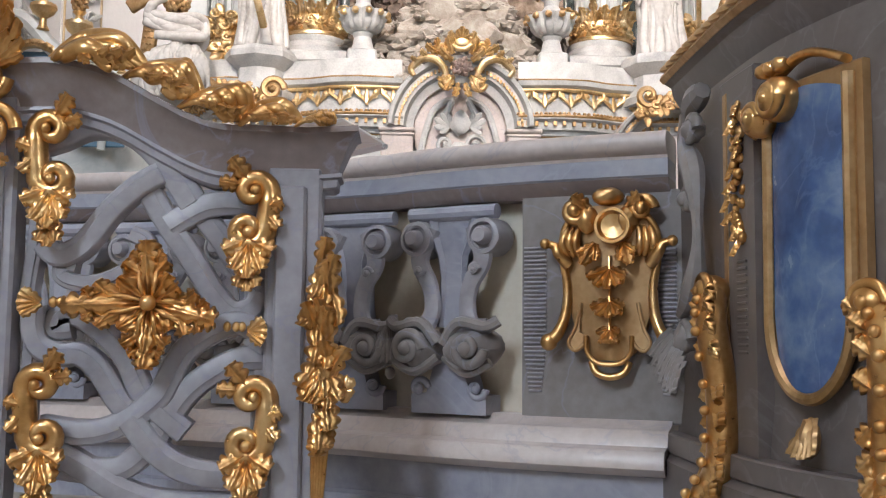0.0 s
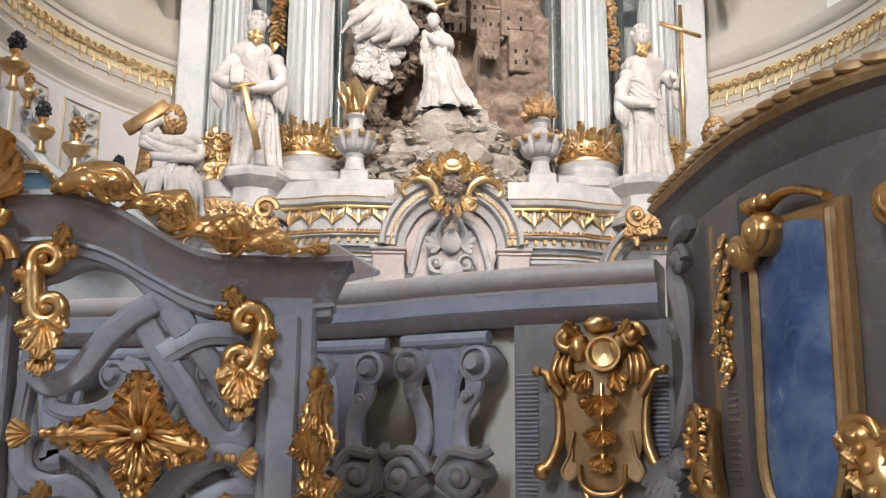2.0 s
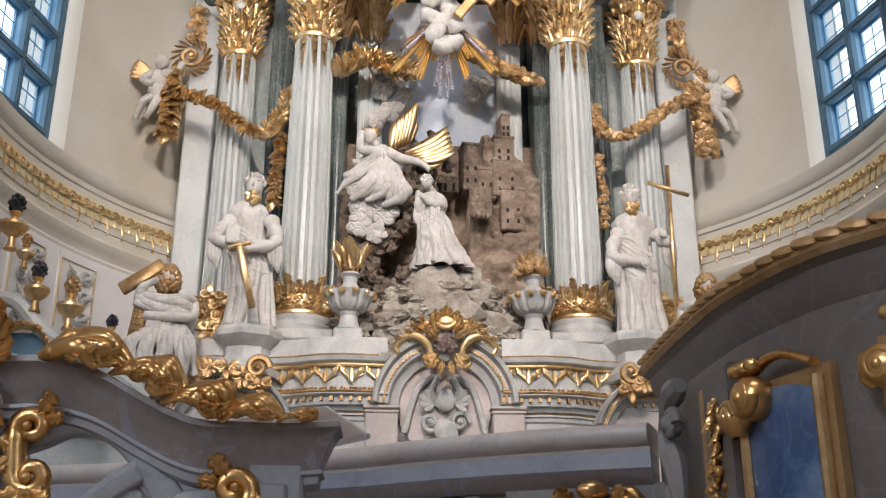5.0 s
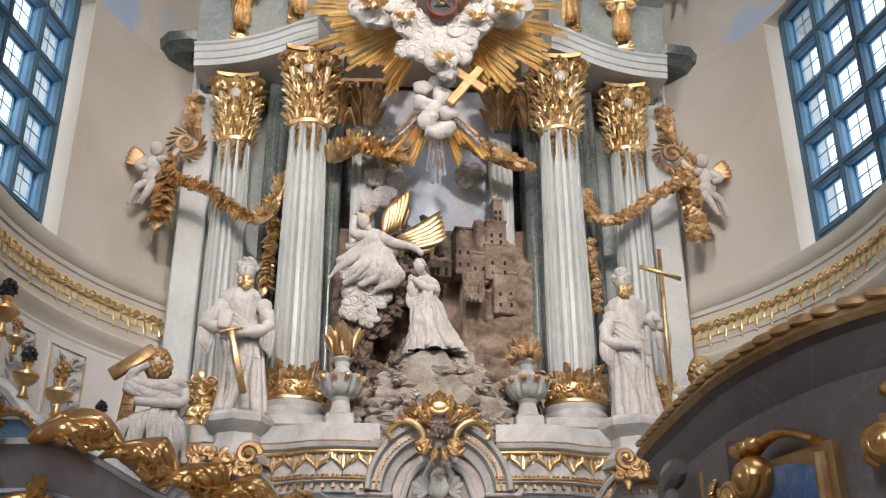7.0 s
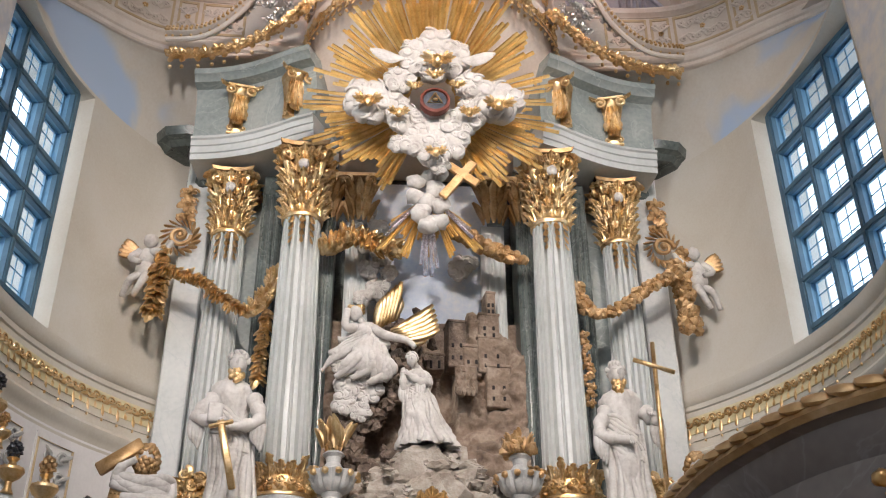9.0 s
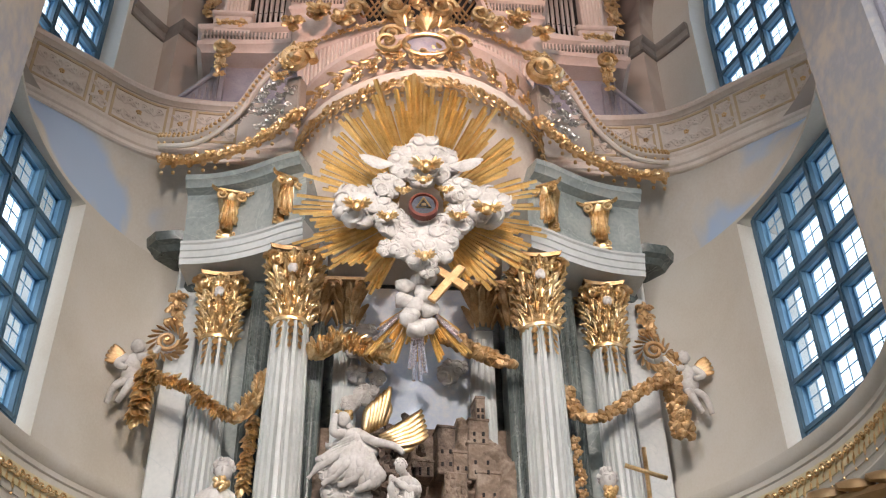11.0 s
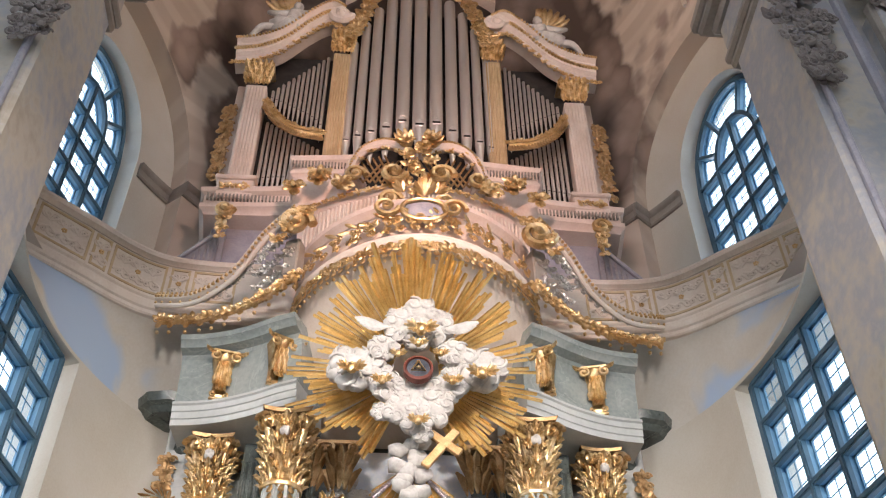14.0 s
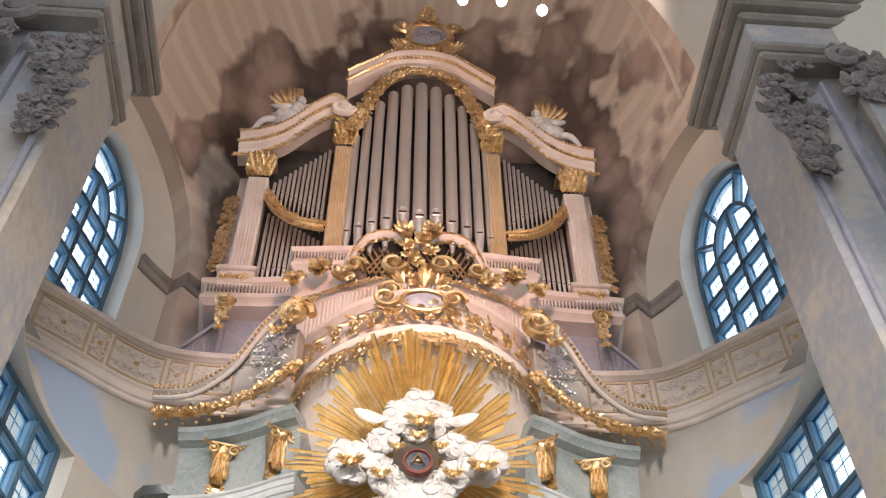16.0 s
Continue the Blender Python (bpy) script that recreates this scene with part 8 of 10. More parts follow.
for s in (-1, 1):
    g = Geo()
    for k in range(18):
        a = 2 * math.pi * k / 18
        n = Vector((math.cos(a), -0.4, math.sin(a)))
        leaf(g, frame_at((s * 4.35 + 0.2 * math.cos(a), 15.95, 11.05 + 0.24 * math.sin(a)), (-math.sin(a), 0, math.cos(a)), n), 0.2, 0.05, 0.4, 0.3)
    scroll(g, frame_at((s * 4.35, 15.9, 11.05), (1, 0, 0), (0, -1, 0)), 0.2, 0.05, 1.5, s)
    for k in range(3):
        acanthus(g, (s * 4.3, 15.95, 11.5 + 0.24 * k), (1, 0, 0), (0, -1, 0), 0.22, 60 + k, 7)
    tagged(part("wall_rosette", g, GOLD_DULL), "dull gilt wreath and scroll on the side plate", "ornament", "wall ornaments")
    g = Geo()
    x, y, z = s * 4.78, 15.55, 10.35
    g.blob((x, y, z), (0.15, 0.15, 0.22), 0.1, 2, 3, s)
    g.blob((x, y - 0.02, z - 0.2), (0.16, 0.15, 0.15), 0.1, 2, 3, s + 2)
    g.blob((x - s * 0.05, y - 0.08, z + 0.33), (0.12, 0.12, 0.13), 0.2, 4, 3, s + 1)
    for pts in (((0.0, 0, -0.25), (0.2, -0.1, -0.45), (0.32, 0, -0.72)), ((-0.05, 0, -0.25), (-0.02, -0.16, -0.5), (0.12, -0.1, -0.75)), ((-0.1, -0.05, 0.12), (-0.3, -0.15, 0.1), (-0.42, -0.12, 0.3)), ((0.1, -0.05, 0.12), (0.22, -0.15, -0.05), (0.05, -0.2, -0.15))):
        q = smooth_line([(x + s * p[0], y + p[1], z + p[2]) for p in pts], 5)
        g.tube(q, [0.085 - 0.004 * i for i in range(len(q))], 8)
    g.slot = 1
    for k in range(5):
        leaf(g, frame_at((x + s * 0.08, y + 0.05, z + 0.1), (s * 1.0, 0, 0.9 - 0.25 * k), (0, -1, 0)), 0.42, 0.06, 0.2, 0.1)
    tagged(part("putto_statue", g, [STATUE, GOLD_DULL], smooth=180), "grey-white stucco putto with gilt wings", "statue", "putti")

# ---- frieze band and mouldings of the choir wall ----
for s in (-1, 1):
    g = Geo()
    g.sweep(arc_path(C_LOW, R_LOW, s * 40, s * 110, 40, 8.0), [(-0.05, -0.42), (0.025, -0.42), (0.03, 0.1), (0.06, 0.12), (0.06, 0.2), (0.1, 0.23), (0.14, 0.32), (0.15, 0.42), (-0.05, 0.44)])
    sill = part("sill_moulding", g, PLASTER)
    tagged(sill, "moulded grey sill band along the curved wall", "moulding", kind="structure")
    g = Geo()
    g.sweep(arc_path(C_LOW, R_LOW, s * 40, s * 110, 40, 7.7), [(0.01, 0), (0.045, 0), (0.045, 0.3), (0.01, 0.3)])
    tagged(part("frieze", g, BAND_YELLOW), "pale yellow painted frieze strip", "frieze", kind="structure")
    g = Geo()
    for i, (x, y, z, nx, ny) in enumerate(arc_path(C_LOW, R_LOW - 0.05, s * 42, s * 108, 44, 7.9)):
        n = Vector((nx, ny, 0))
        t = Vector((-ny, nx, 0))
        scroll(g, frame_at((x, y, z), t, n), 0.075, 0.018, 1.3, 1 if i % 2 else -1)
        leaf(g, frame_at(Vector((x, y, z - 0.1)), (0, 0, -1), n), 0.13 if i % 2 else 0.22, 0.03, 0.1, 0.1)
        leaf(g, frame_at(Vector((x, y, z - 0.08)), t + Vector((0, 0, 0.3)), n), 0.13, 0.03, 0.1, 0.2)
        if i % 2 == 0:
            g.blob((x + nx * 0.03, y + ny * 0.03, z - 0.37), (0.022, 0.022, 0.03), sub=1)
    tagged(part("gilt_frieze", g, GOLD), "gilt hanging lace ornament below the sill", "ornament", "wall friezes")
    g = Geo()
    g.sweep(arc_path(C_LOW, R_LOW, s * 42, s * 110, 40, 7.2), [(-0.05, -0.1), (0.05, -0.1), (0.08, 0.0), (0.12, 0.04), (0.14, 0.14), (0.1, 0.2), (-0.05, 0.22)])
    g.sweep(arc_path(C_LOW, R_LOW, s * 42, s * 110, 40, 7.03), [(-0.05, -0.05), (0.04, -0.05), (0.06, 0.03), (-0.05, 0.05)])
    tagged(part("string_course", g, PLASTER), "grey moulded string course on the choir wall", "moulding", kind="structure")
    # stucco panels of the lower wall
    for a in (64.8, 75.5, 86):
        pn = thing("stucco_panel", "cream wall panel with raised stucco scrollwork", "panel", "stucco panels")
        x, y, z, nx, ny = arc_path(C_LOW, R_LOW - 0.07, s * a, s * a, 1, 6.1)[0]
        n, t = Vector((nx, ny, 0)), Vector((-ny, nx, 0))
        g = Geo()
        g.sweep(arc_path(C_LOW, R_LOW, s * (a - 3.8), s * (a + 3.8), 6, 6.1), [(0.0, -1.8), (0.078, -1.8), (0.078, 0.85), (0.0, 0.85)])
        part("field", g, DADO, pn)
        g = Geo()
        e0, e1 = [arc_path(C_LOW, R_LOW - 0.085, s * (a + k * 3.5), s * (a + k * 3.5), 1, 0)[0] for k in (-1, 1)]
        g.tube([(e0[0], e0[1], 4.4), (e0[0], e0[1], 6.85), (e1[0], e1[1], 6.85), (e1[0], e1[1], 4.4)], 0.02, 6)
        part("border", g, OCHRE_LINE, pn, "thin ochre border")
        g = Geo()
        for k in range(5):
            for ss in (-1, 1):
                scroll(g, frame_at(Vector((x, y, z + 0.55 - 0.32 * k)) + t * ss * 0.14 + n * 0.05, t, n), 0.12, 0.025, 1.3, ss)
                leaf(g, frame_at(Vector((x, y, z + 0.5 - 0.32 * k)) + t * ss * 0.06 + n * 0.05, t * ss + Vector((0, 0, 0.6)), n), 0.3, 0.035, 0.1)
        part("scrollwork", g, WHITE_STONE, pn, "pale stucco scrolls")


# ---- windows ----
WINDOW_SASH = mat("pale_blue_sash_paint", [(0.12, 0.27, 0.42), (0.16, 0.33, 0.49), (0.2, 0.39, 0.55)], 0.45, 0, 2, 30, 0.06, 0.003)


def box_window(name, p, out, u0, u1, z0, z1, arch, cols, rows_n, label):
    """A deep double window: front frame, mullions and rails, box reveals behind them, an outer pane in each field; p(u, depth, z) gives places."""
    w = thing(name, label, "window", "choir windows", kind="structure")
    mid, half = (u0 + u1) / 2, abs(u1 - u0) / 2

    def head(u):
        return z1 + arch * math.sqrt(max(0.0, 1 - ((u - mid) / half) ** 2)) if arch else z1

    def bar(q0, q1, wd, d0, d1):
        d = (q1 - q0).normalized()
        t = d.cross(out).normalized() * wd
        vs = [q + t * k + out * dd for q in (q0, q1) for k, dd in ((-1, d0), (1, d0), (1, d1), (-1, d1))]
        return vs, [(0, 1, 5, 4), (1, 2, 6, 5), (2, 3, 7, 6), (3, 0, 4, 7), (0, 3, 2, 1), (4, 5, 6, 7)]

    def line(us, zs):
        return [p(u, 0, z) for u, z in zip(us, zs)]

    def member(nm, pts, wd, deep=True):
        g = Geo()
        for q0, q1 in zip(pts, pts[1:]):
            g.add(*bar(q0, q1, wd, -0.05, 0.04))
            g.add(*bar(q0, q1, wd * 0.55, -0.07, -0.05))
        ob = part(nm, g, WINDOW_BLUE, w)
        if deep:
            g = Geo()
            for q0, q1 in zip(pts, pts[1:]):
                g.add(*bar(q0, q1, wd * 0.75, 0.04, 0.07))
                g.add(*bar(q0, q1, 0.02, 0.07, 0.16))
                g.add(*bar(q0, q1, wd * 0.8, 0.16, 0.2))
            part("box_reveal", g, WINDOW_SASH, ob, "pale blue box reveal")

    k = 24
    edge_u = [u0 + (u1 - u0) * i / k for i in range(k + 1)]
    frame_line = [p(u0, 0, z0)] + line(edge_u, [head(u) for u in edge_u]) + [p(u1, 0, z0)]
    member("window_frame", frame_line, 0.085)
    um = [u0 + (u1 - u0) * i / cols for i in range(1, cols)]
    for u in um:
        top_z = head(u) if not arch else z1 + (0.0 if abs(u - mid) > 0.3 * half else 0.46 * arch)
        member("mullion", [p(u, 0, z0), p(u, 0, top_z)], 0.06)
    hz = (z1 - z0) / rows_n
    us = [u0 + (u1 - u0) * i / 8 for i in range(9)]
    for i in range(0, rows_n + (1 if arch else 0)):
        member("rail", line(us, [z0 + hz * i] * 9), 0.06)
    if arch:
        inner = [(mid - 0.5 * half * math.cos(math.pi * i / 16), z1 + 0.5 * arch * math.sin(math.pi * i / 16)) for i in range(17)]
        member("fan_ring", [p(u, 0, z) for u, z in inner], 0.05)
        for a in (30, 62, 118, 150):
            c, sn = math.cos(radians(a)), math.sin(radians(a))
            member("fan_bar", [p(mid + f * half * c, 0, z1 + f * arch * sn) for f in (0.5, 1.0)], 0.045)
    # outer panes with their lead bars
    for i in range(cols):
        b0, b1 = u0 + (u1 - u0) * i / cols, u0 + (u1 - u0) * (i + 1) / cols
        for j in range(rows_n + (2 if arch else 0)):
            za = z0 + hz * j
            zb = za + hz if j < rows_n else za + arch / 2
            if j == rows_n + 1:
                za, zb = z1 + arch / 2, z1 + arch
            ta, tb = min(zb, head(b0)), min(zb, head(b1))
            if max(ta, tb) <= za + 0.05:
                continue
            q = [p(b0, 0.18, za), p(b1, 0.18, za), p(b1, 0.18, max(za, tb)), p(b0, 0.18, max(za, ta))]
            g = Geo()
            g.add(q + [v + out * 0.008 for v in q], [(0, 1, 2, 3), (7, 6, 5, 4)])
            pane = part("pane", g, GLASS, w, smooth=0)
            pane.visible_shadow = False
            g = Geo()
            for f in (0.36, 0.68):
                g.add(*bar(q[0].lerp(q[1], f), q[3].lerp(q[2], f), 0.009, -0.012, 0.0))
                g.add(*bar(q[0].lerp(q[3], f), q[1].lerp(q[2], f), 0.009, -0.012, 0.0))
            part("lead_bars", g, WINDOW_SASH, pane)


for i, s in enumerate((-1, 1)):
    o, d = Vector((s * 6.12, 14.36, 0)), Vector((s * 0.2, -0.98, 0)).normalized()
    out = Vector((s * 0.98, 0.2, 0)).normalized()
    box_window("window_%d" % (i + 1), lambda u, dep, z, o=o, d=d, out=out: o + d * u + out * dep + Vector((0, 0, z)), out, 0.0, 3.4, 7.88, 12.95, 0, 4, 6, "tall blue-framed grid window with bright leaded panes")
for i, s in enumerate((-1, 1)):
    a = radians(s * 72)
    out = Vector((math.sin(a), math.cos(a), 0))
    d = Vector((s * math.cos(a), -abs(math.sin(a)), 0))
    o = Vector((*C_TOP, 0)) + out * 7.78
    box_window("window_%d" % (i + 3), lambda u, dep, z, o=o, d=d, out=out: o + d * u + out * dep + Vector((0, 0, z)), out, -1.5, 1.5, 16.65, 20.02, 2.1, 4, 4, "round-headed blue-framed gallery window with bright leaded panes")

# ---- gallery front ----
gallery = thing("gallery_parapet", "cream curved gallery parapet with ochre-framed stucco panels", "parapet")
for nm, mt, z, pr in (("base_moulding", CREAM_RAIL, 14.62, [(-0.3, 0), (0.0, 0), (0.03, 0.03), (0.03, 0.1), (0.07, 0.13), (0.09, 0.2), (0.09, 0.27), (0.05, 0.3), (0.03, 0.36), (0.06, 0.4), (0.06, 0.46), (-0.3, 0.47)]),
                      ("field", CREAM_RAIL, 15.09, [(-0.3, 0), (0.0, 0), (0.0, 0.87), (-0.3, 0.87)]),
                      ("top_rail", CREAM_RAIL, 15.96, [(-0.32, 0), (0.03, 0), (0.05, 0.03), (0.12, 0.06), (0.14, 0.13), (0.11, 0.2), (0.06, 0.24), (-0.32, 0.26)])):
    g = Geo()
    g.sweep(line_path(gal, z), pr)
    part(nm, g, mt, gallery)


def gal_at(d):
    """Place, facing and direction at a length from the gallery's middle along one half."""
    half = [q for q in gal if q[0] >= -1e-6]
    for (x0, y0), (x1, y1) in zip(half, half[1:]):
        ln = math.hypot(x1 - x0, y1 - y0)
        if d <= ln:
            break
        d -= ln
    t = Vector(((x1 - x0) / ln, (y1 - y0) / ln, 0))
    return Vector((x0, y0, 0)) + t * d, Vector((t.y, -t.x, 0)), t


for s in (-1, 1):
    flip = Matrix.Diagonal((s, 1, 1, 1))
    for d0, d1 in ((3.55, 4.35), (4.47, 4.8), (4.92, 6.0), (6.12, 6.42), (6.54, 7.6), (7.72, 8.02), (8.14, 9.1)):
        g = Geo()
        n_ = 8
        for i in range(n_):
            (qa, na, ta), (qb, nb, tb) = gal_at(d0 + (d1 - d0) * i / n_), gal_at(d0 + (d1 - d0) * (i + 1) / n_)
            for z in (15.13, 15.87):
                vs = [q + n * dd + Vector((0, 0, z + h)) for q, n in ((qa, na), (qb, nb)) for dd, h in ((-0.01, 0), (0.022, 0), (0.022, 0.05), (-0.01, 0.05))]
                g.add([flip @ v for v in vs], [(0, 1, 5, 4), (1, 2, 6, 5), (2, 3, 7, 6)])
        for d in (d0, d1):
            q, n, t = gal_at(d)
            vs = [q + n * dd + t * e + Vector((0, 0, z)) for z in (15.13, 15.92) for dd, e in ((-0.01, -0.025), (0.022, -0.025), (0.022, 0.025), (-0.01, 0.025))]
            g.add([flip @ v for v in vs], [(0, 1, 5, 4), (1, 2, 6, 5), (2, 3, 7, 6), (0, 1, 2, 3), (4, 5, 6, 7)])
        pan = part("panel_border", g, OCHRE_LINE, gallery, "ochre panel border")
        g = Geo()
        cnt = 3 if d1 - d0 > 0.6 else 1
        gb_ = Geo()
        for i in range(cnt):
            q, n, t = gal_at((d0 + d1) / 2 + (i - (cnt - 1) / 2) * (d1 - d0) * 0.28)
            q, n, t = flip @ q, Vector((n.x * s, n.y, 0)), Vector((t.x * s, t.y, 0))
            q = q + Vector((0, 0, 15.52))
            for a in (-1, 1):
                for b in (-1, 1):
                    scroll(g, frame_at(q + t * a * 0.09 + Vector((0, 0, b * 0.19)) + n * 0.012, t, n), 0.1, 0.024, 1.3, a * b, flat=0.6)
                    leaf(g, frame_at(q + Vector((0, 0, b * 0.06)) + n * 0.01, t * a + Vector((0, 0, b * 0.8)), n), 0.24, 0.03, 0.05, 0.1)
            if i % 2 == 1 or cnt == 1:
                for k in range(5):
                    gb_.blob(q + t * 0.035 * math.cos(k * 1.26) + Vector((0, 0, 0.035 * math.sin(k * 1.26))) + n * 0.035, (0.026,) * 3, 0.3, 4, 1, k)
        part("stucco_relief", g, CREAM_RAIL, pan)
        part("gilt_boss", gb_, GOLD, pan)

# cream shell that carries the bowed balcony above the glory
SHELL = [(-2.9, 15.3), (-2.3, 15.0), (-2.06, 14.2), (-1.45, 13.46), (-0.7, 12.98), (0.05, 12.8), (0.82, 12.94), (1.6, 13.42), (2.18, 14.12), (2.42, 15.0), (3.0, 15.3)]
shell_line = smooth_line([(x, y, 0) for x, y in SHELL], 6)
g = Geo()
rows = []
for k in range(13):
    t = k / 12
    a = t * math.pi / 2
    row = []
    for v in shell_line:
        back = Vector((v.x * 1.0, 16.25, 12.6))
        edge = Vector((v.x, v.y + 0.06, 14.62))
        row.append((edge.x, edge.y + (back.y - edge.y) * (0.75 * t + 0.25 * t * t), edge.z + (back.z - edge.z) * (1.1 * t - 0.1 * t * t)))
    rows.append(row)
g.grid(rows)
tagged(part("balcony_shell", g, CREAM_RAIL, smooth=80), "cream plaster shell under the bowed balcony", "shell", kind="structure")

# bowed organ balcony in the middle, with its swinging rails
balcony = thing("organ_balcony", "rosy cream bowed organ balcony with gilt fringe and cartouche", "balcony")
BW = [(-2.3, 15.0), (-2.06, 14.2), (-1.45, 13.46), (-0.7, 12.98), (0.05, 12.8), (0.82, 12.94), (1.6, 13.42), (2.18, 14.12), (2.42, 15.0)]
bow = [(p.x, p.y) for p in smooth_line([(x, y, 0) for x, y in BW], 6)]
for nm, mt, z, pr in (("base_moulding", CREAM_RAIL, 14.62, [(-0.6, 0), (0.0, 0), (0.04, 0.02), (0.07, 0.06), (0.08, 0.13), (0.04, 0.17), (0.05, 0.2), (0.0, 0.24), (-0.6, 0.24)]),
                      ("front", ROSE_CASE, 14.78, [(-0.4, 0), (-0.06, 0), (-0.12, 0.4), (-0.1, 0.8), (-0.4, 0.8)]),
                      ("top_rail", ROSE_CASE, 15.55, [(-0.4, 0), (-0.06, 0), (0.0, 0.05), (0.06, 0.1), (0.07, 0.2), (0.0, 0.25), (-0.4, 0.25)])):
    g = Geo()
    g.sweep(line_path(bow, z), pr)
    part(nm, g, mt, balcony)
g = Geo()
lp = line_path(bow, 14.6)
for i, (x, y, z, nx, ny) in enumerate(lp[2:-2]):
    n = Vector((nx, ny, 0))
    acanthus(g, Vector((x, y, 14.52)) + n * 0.04, (1, 0, 0), n, 0.13 + 0.03 * (i % 3), i, 6)
    leaf(g, frame_at(Vector((x, y, 14.45)) + n * 0.03, (0, 0, -1), n), 0.2, 0.05, 0.2)
    g.blob(Vector((x, y, 14.22)) + n * 0.05, (0.035,) * 3, sub=1)
part("gilt_fringe", g, GOLD, balcony, "gilt leaf fringe below the bowed front")
g = Geo()
for k in range(16):
    t = -1 + 2 * k / 15
    i = round((t + 1) / 2 * (len(lp) - 9)) + 4
    x, y, z, nx, ny = lp[i]
    acanthus(g, Vector((x, y, 15.05 + 0.12 * (1 - t * t))) + Vector((nx, ny, 0)) * 0.06, (1, 0, 0), (nx, ny, 0), 0.2 * (1.1 - 0.3 * abs(t)), 90 + k, 8)
for k in range(22):
    i = 4 + round(k * (len(lp) - 9) / 21)
    x, y, z, nx, ny = lp[i]
    acanthus(g, Vector((x, y, 14.98)) + Vector((nx, ny, 0)) * 0.05, (1, 0, 0), (nx, ny, 0), 0.12, 140 + k, 7)
    leaf(g, frame_at(Vector((x, y, 15.3)) + Vector((nx, ny, 0)) * 0.02, (ny, -nx, 0.4 * (-1) ** k), (nx, ny, 0)), 0.26, 0.045, 0.3, 0.3)
for s in (-1, 1):
    scroll(g, frame_at((s * 0.62, 12.72, 15.45), (1, 0, 0), (0, -1, 0)), 0.24, 0.06, 1.4, s)
    fan(g, frame_at((s * 0.3, 12.7, 15.85), (s, 0, 0.6), (0, -1, 0)), 4, 0.28, 0.06, -50, 50)
fan(g, frame_at((0.08, 12.68, 15.75), (0, 0, 1), (0, -1, 0)), 7, 0.34, 0.06, -70, 70, 0.5, 0.25)
pts = [(0.08 + 0.42 * math.cos(a), 12.7, 15.4 + 0.27 * math.sin(a)) for a in [i * math.pi / 12 for i in range(25)]]
g.tube(pts, 0.045, 8)
part("gilt_cartouche", g, GOLD, balcony, "gilt shell cartouche and foliage")
g = Geo()
g.blob((0.08, 12.75, 15.4), (0.38, 0.08, 0.24), 0.1, 2, 3, 1)
part("shield", g, BLUE_GREY, balcony, "blue-grey oval shield")
for s in (-1, 1):
    sw = thing("swinging_rail", "cream swept rail edged in gilt with silvered openwork", "railing", "balcony rails")
    top = smooth_line([(s * 2.38, 13.62, 16.14), (s * 2.89, 13.95, 15.79), (s * 3.41, 14.30, 15.11), (s * 4.10, 14.58, 14.70), (s * 4.85, 14.78, 14.76)], 9)
    g = Geo()
    g.tube(top, 0.12, 10, 0.6)
    g.tube([p + Vector((0, -0.03, -0.17)) for p in top], 0.05, 8)
    part("handrail", g, CREAM_RAIL, sw)
    low = smooth_line([(s * 2.2, 13.8, 14.7), (s * 2.8, 14.35, 14.62), (s * 3.5, 14.75, 14.55), (s * 4.1, 14.95, 14.52), (s * 4.75, 15.0, 14.5)], 10)
    g = Geo()
    g.tube(low, 0.06, 8)
    part("lower_rail", g, CREAM_RAIL, sw)
    g = Geo()
    for i, p in enumerate(top):
        g.blob(p + Vector((0, -0.12, 0.0)), (0.04,) * 3, sub=1)
        g.blob(p + Vector((0, -0.08, 0.09)), (0.03,) * 3, sub=1)
        if i % 2 == 0:
            g.blob(p + Vector((0, -0.07, -0.12)), (0.03,) * 3, sub=1)
    for i, p in enumerate(low):
        if i % 2 == 0:
            acanthus(g, p + Vector((0, -0.06, -0.08)), (1, 0, 0), (0, -1, -0.2), 0.16, i, 6)
        leaf(g, frame_at(p + Vector((0, -0.06, -0.1)), (0, 0, -1), (0, -1, 0)), 0.3 if i % 4 == 0 else 0.18, 0.05, 0.2)
        if i % 4 == 0:
            g.blob(p + Vector((0, -0.08, -0.42)), (0.04, 0.04, 0.05), sub=1)
    part("gilt_edge", g, GOLD, sw, "gilt bead edge and hanging lace")
    g = Geo()
    n = len(top)
    for i in range(2, n - 8):
        p, q = top[i], low[min(len(low) - 1, round(i * len(low) / n))]
        for f in (0.3, 0.6, 0.85):
            if (p - q).length > 0.35 * (1 + 2 * (f > 0.5)) and (i + round(f * 10)) % 2:
                acanthus(g, p.lerp(q, f) + Vector((0, -0.04, 0)), (1, 0, 0), (0, -1, -0.2), 0.15, i, 6)
    part("silver_openwork", g, mat("silvered_carving", [(0.5, 0.48, 0.45), (0.62, 0.6, 0.57), (0.72, 0.7, 0.67)], 0.3, 1.0, 6, 50, 0.3, 0.005), sw, "silvered openwork carving")
    g = Geo()
    scroll(g, frame_at((s * 2.3, 13.5, 15.7), (1, 0, 0), (0, -1, 0)), 0.32, 0.1, 1.6, -s)
    for k in range(5):
        acanthus(g, (s * (2.1 + 0.12 * k), 13.45, 16.0 - 0.05 * k * k), (1, 0, 0), (0, -1, 0), 0.2, k, 7)
    part("volute", g, GOLD, sw, "large gilt volute")
    g = Geo()
    g.box((s * 2.3, 13.95, 15.15), (0.3, 0.3, 0.9), 0.4 * s, 0.03)
    part("pier", g, PIER_TRIM, sw)

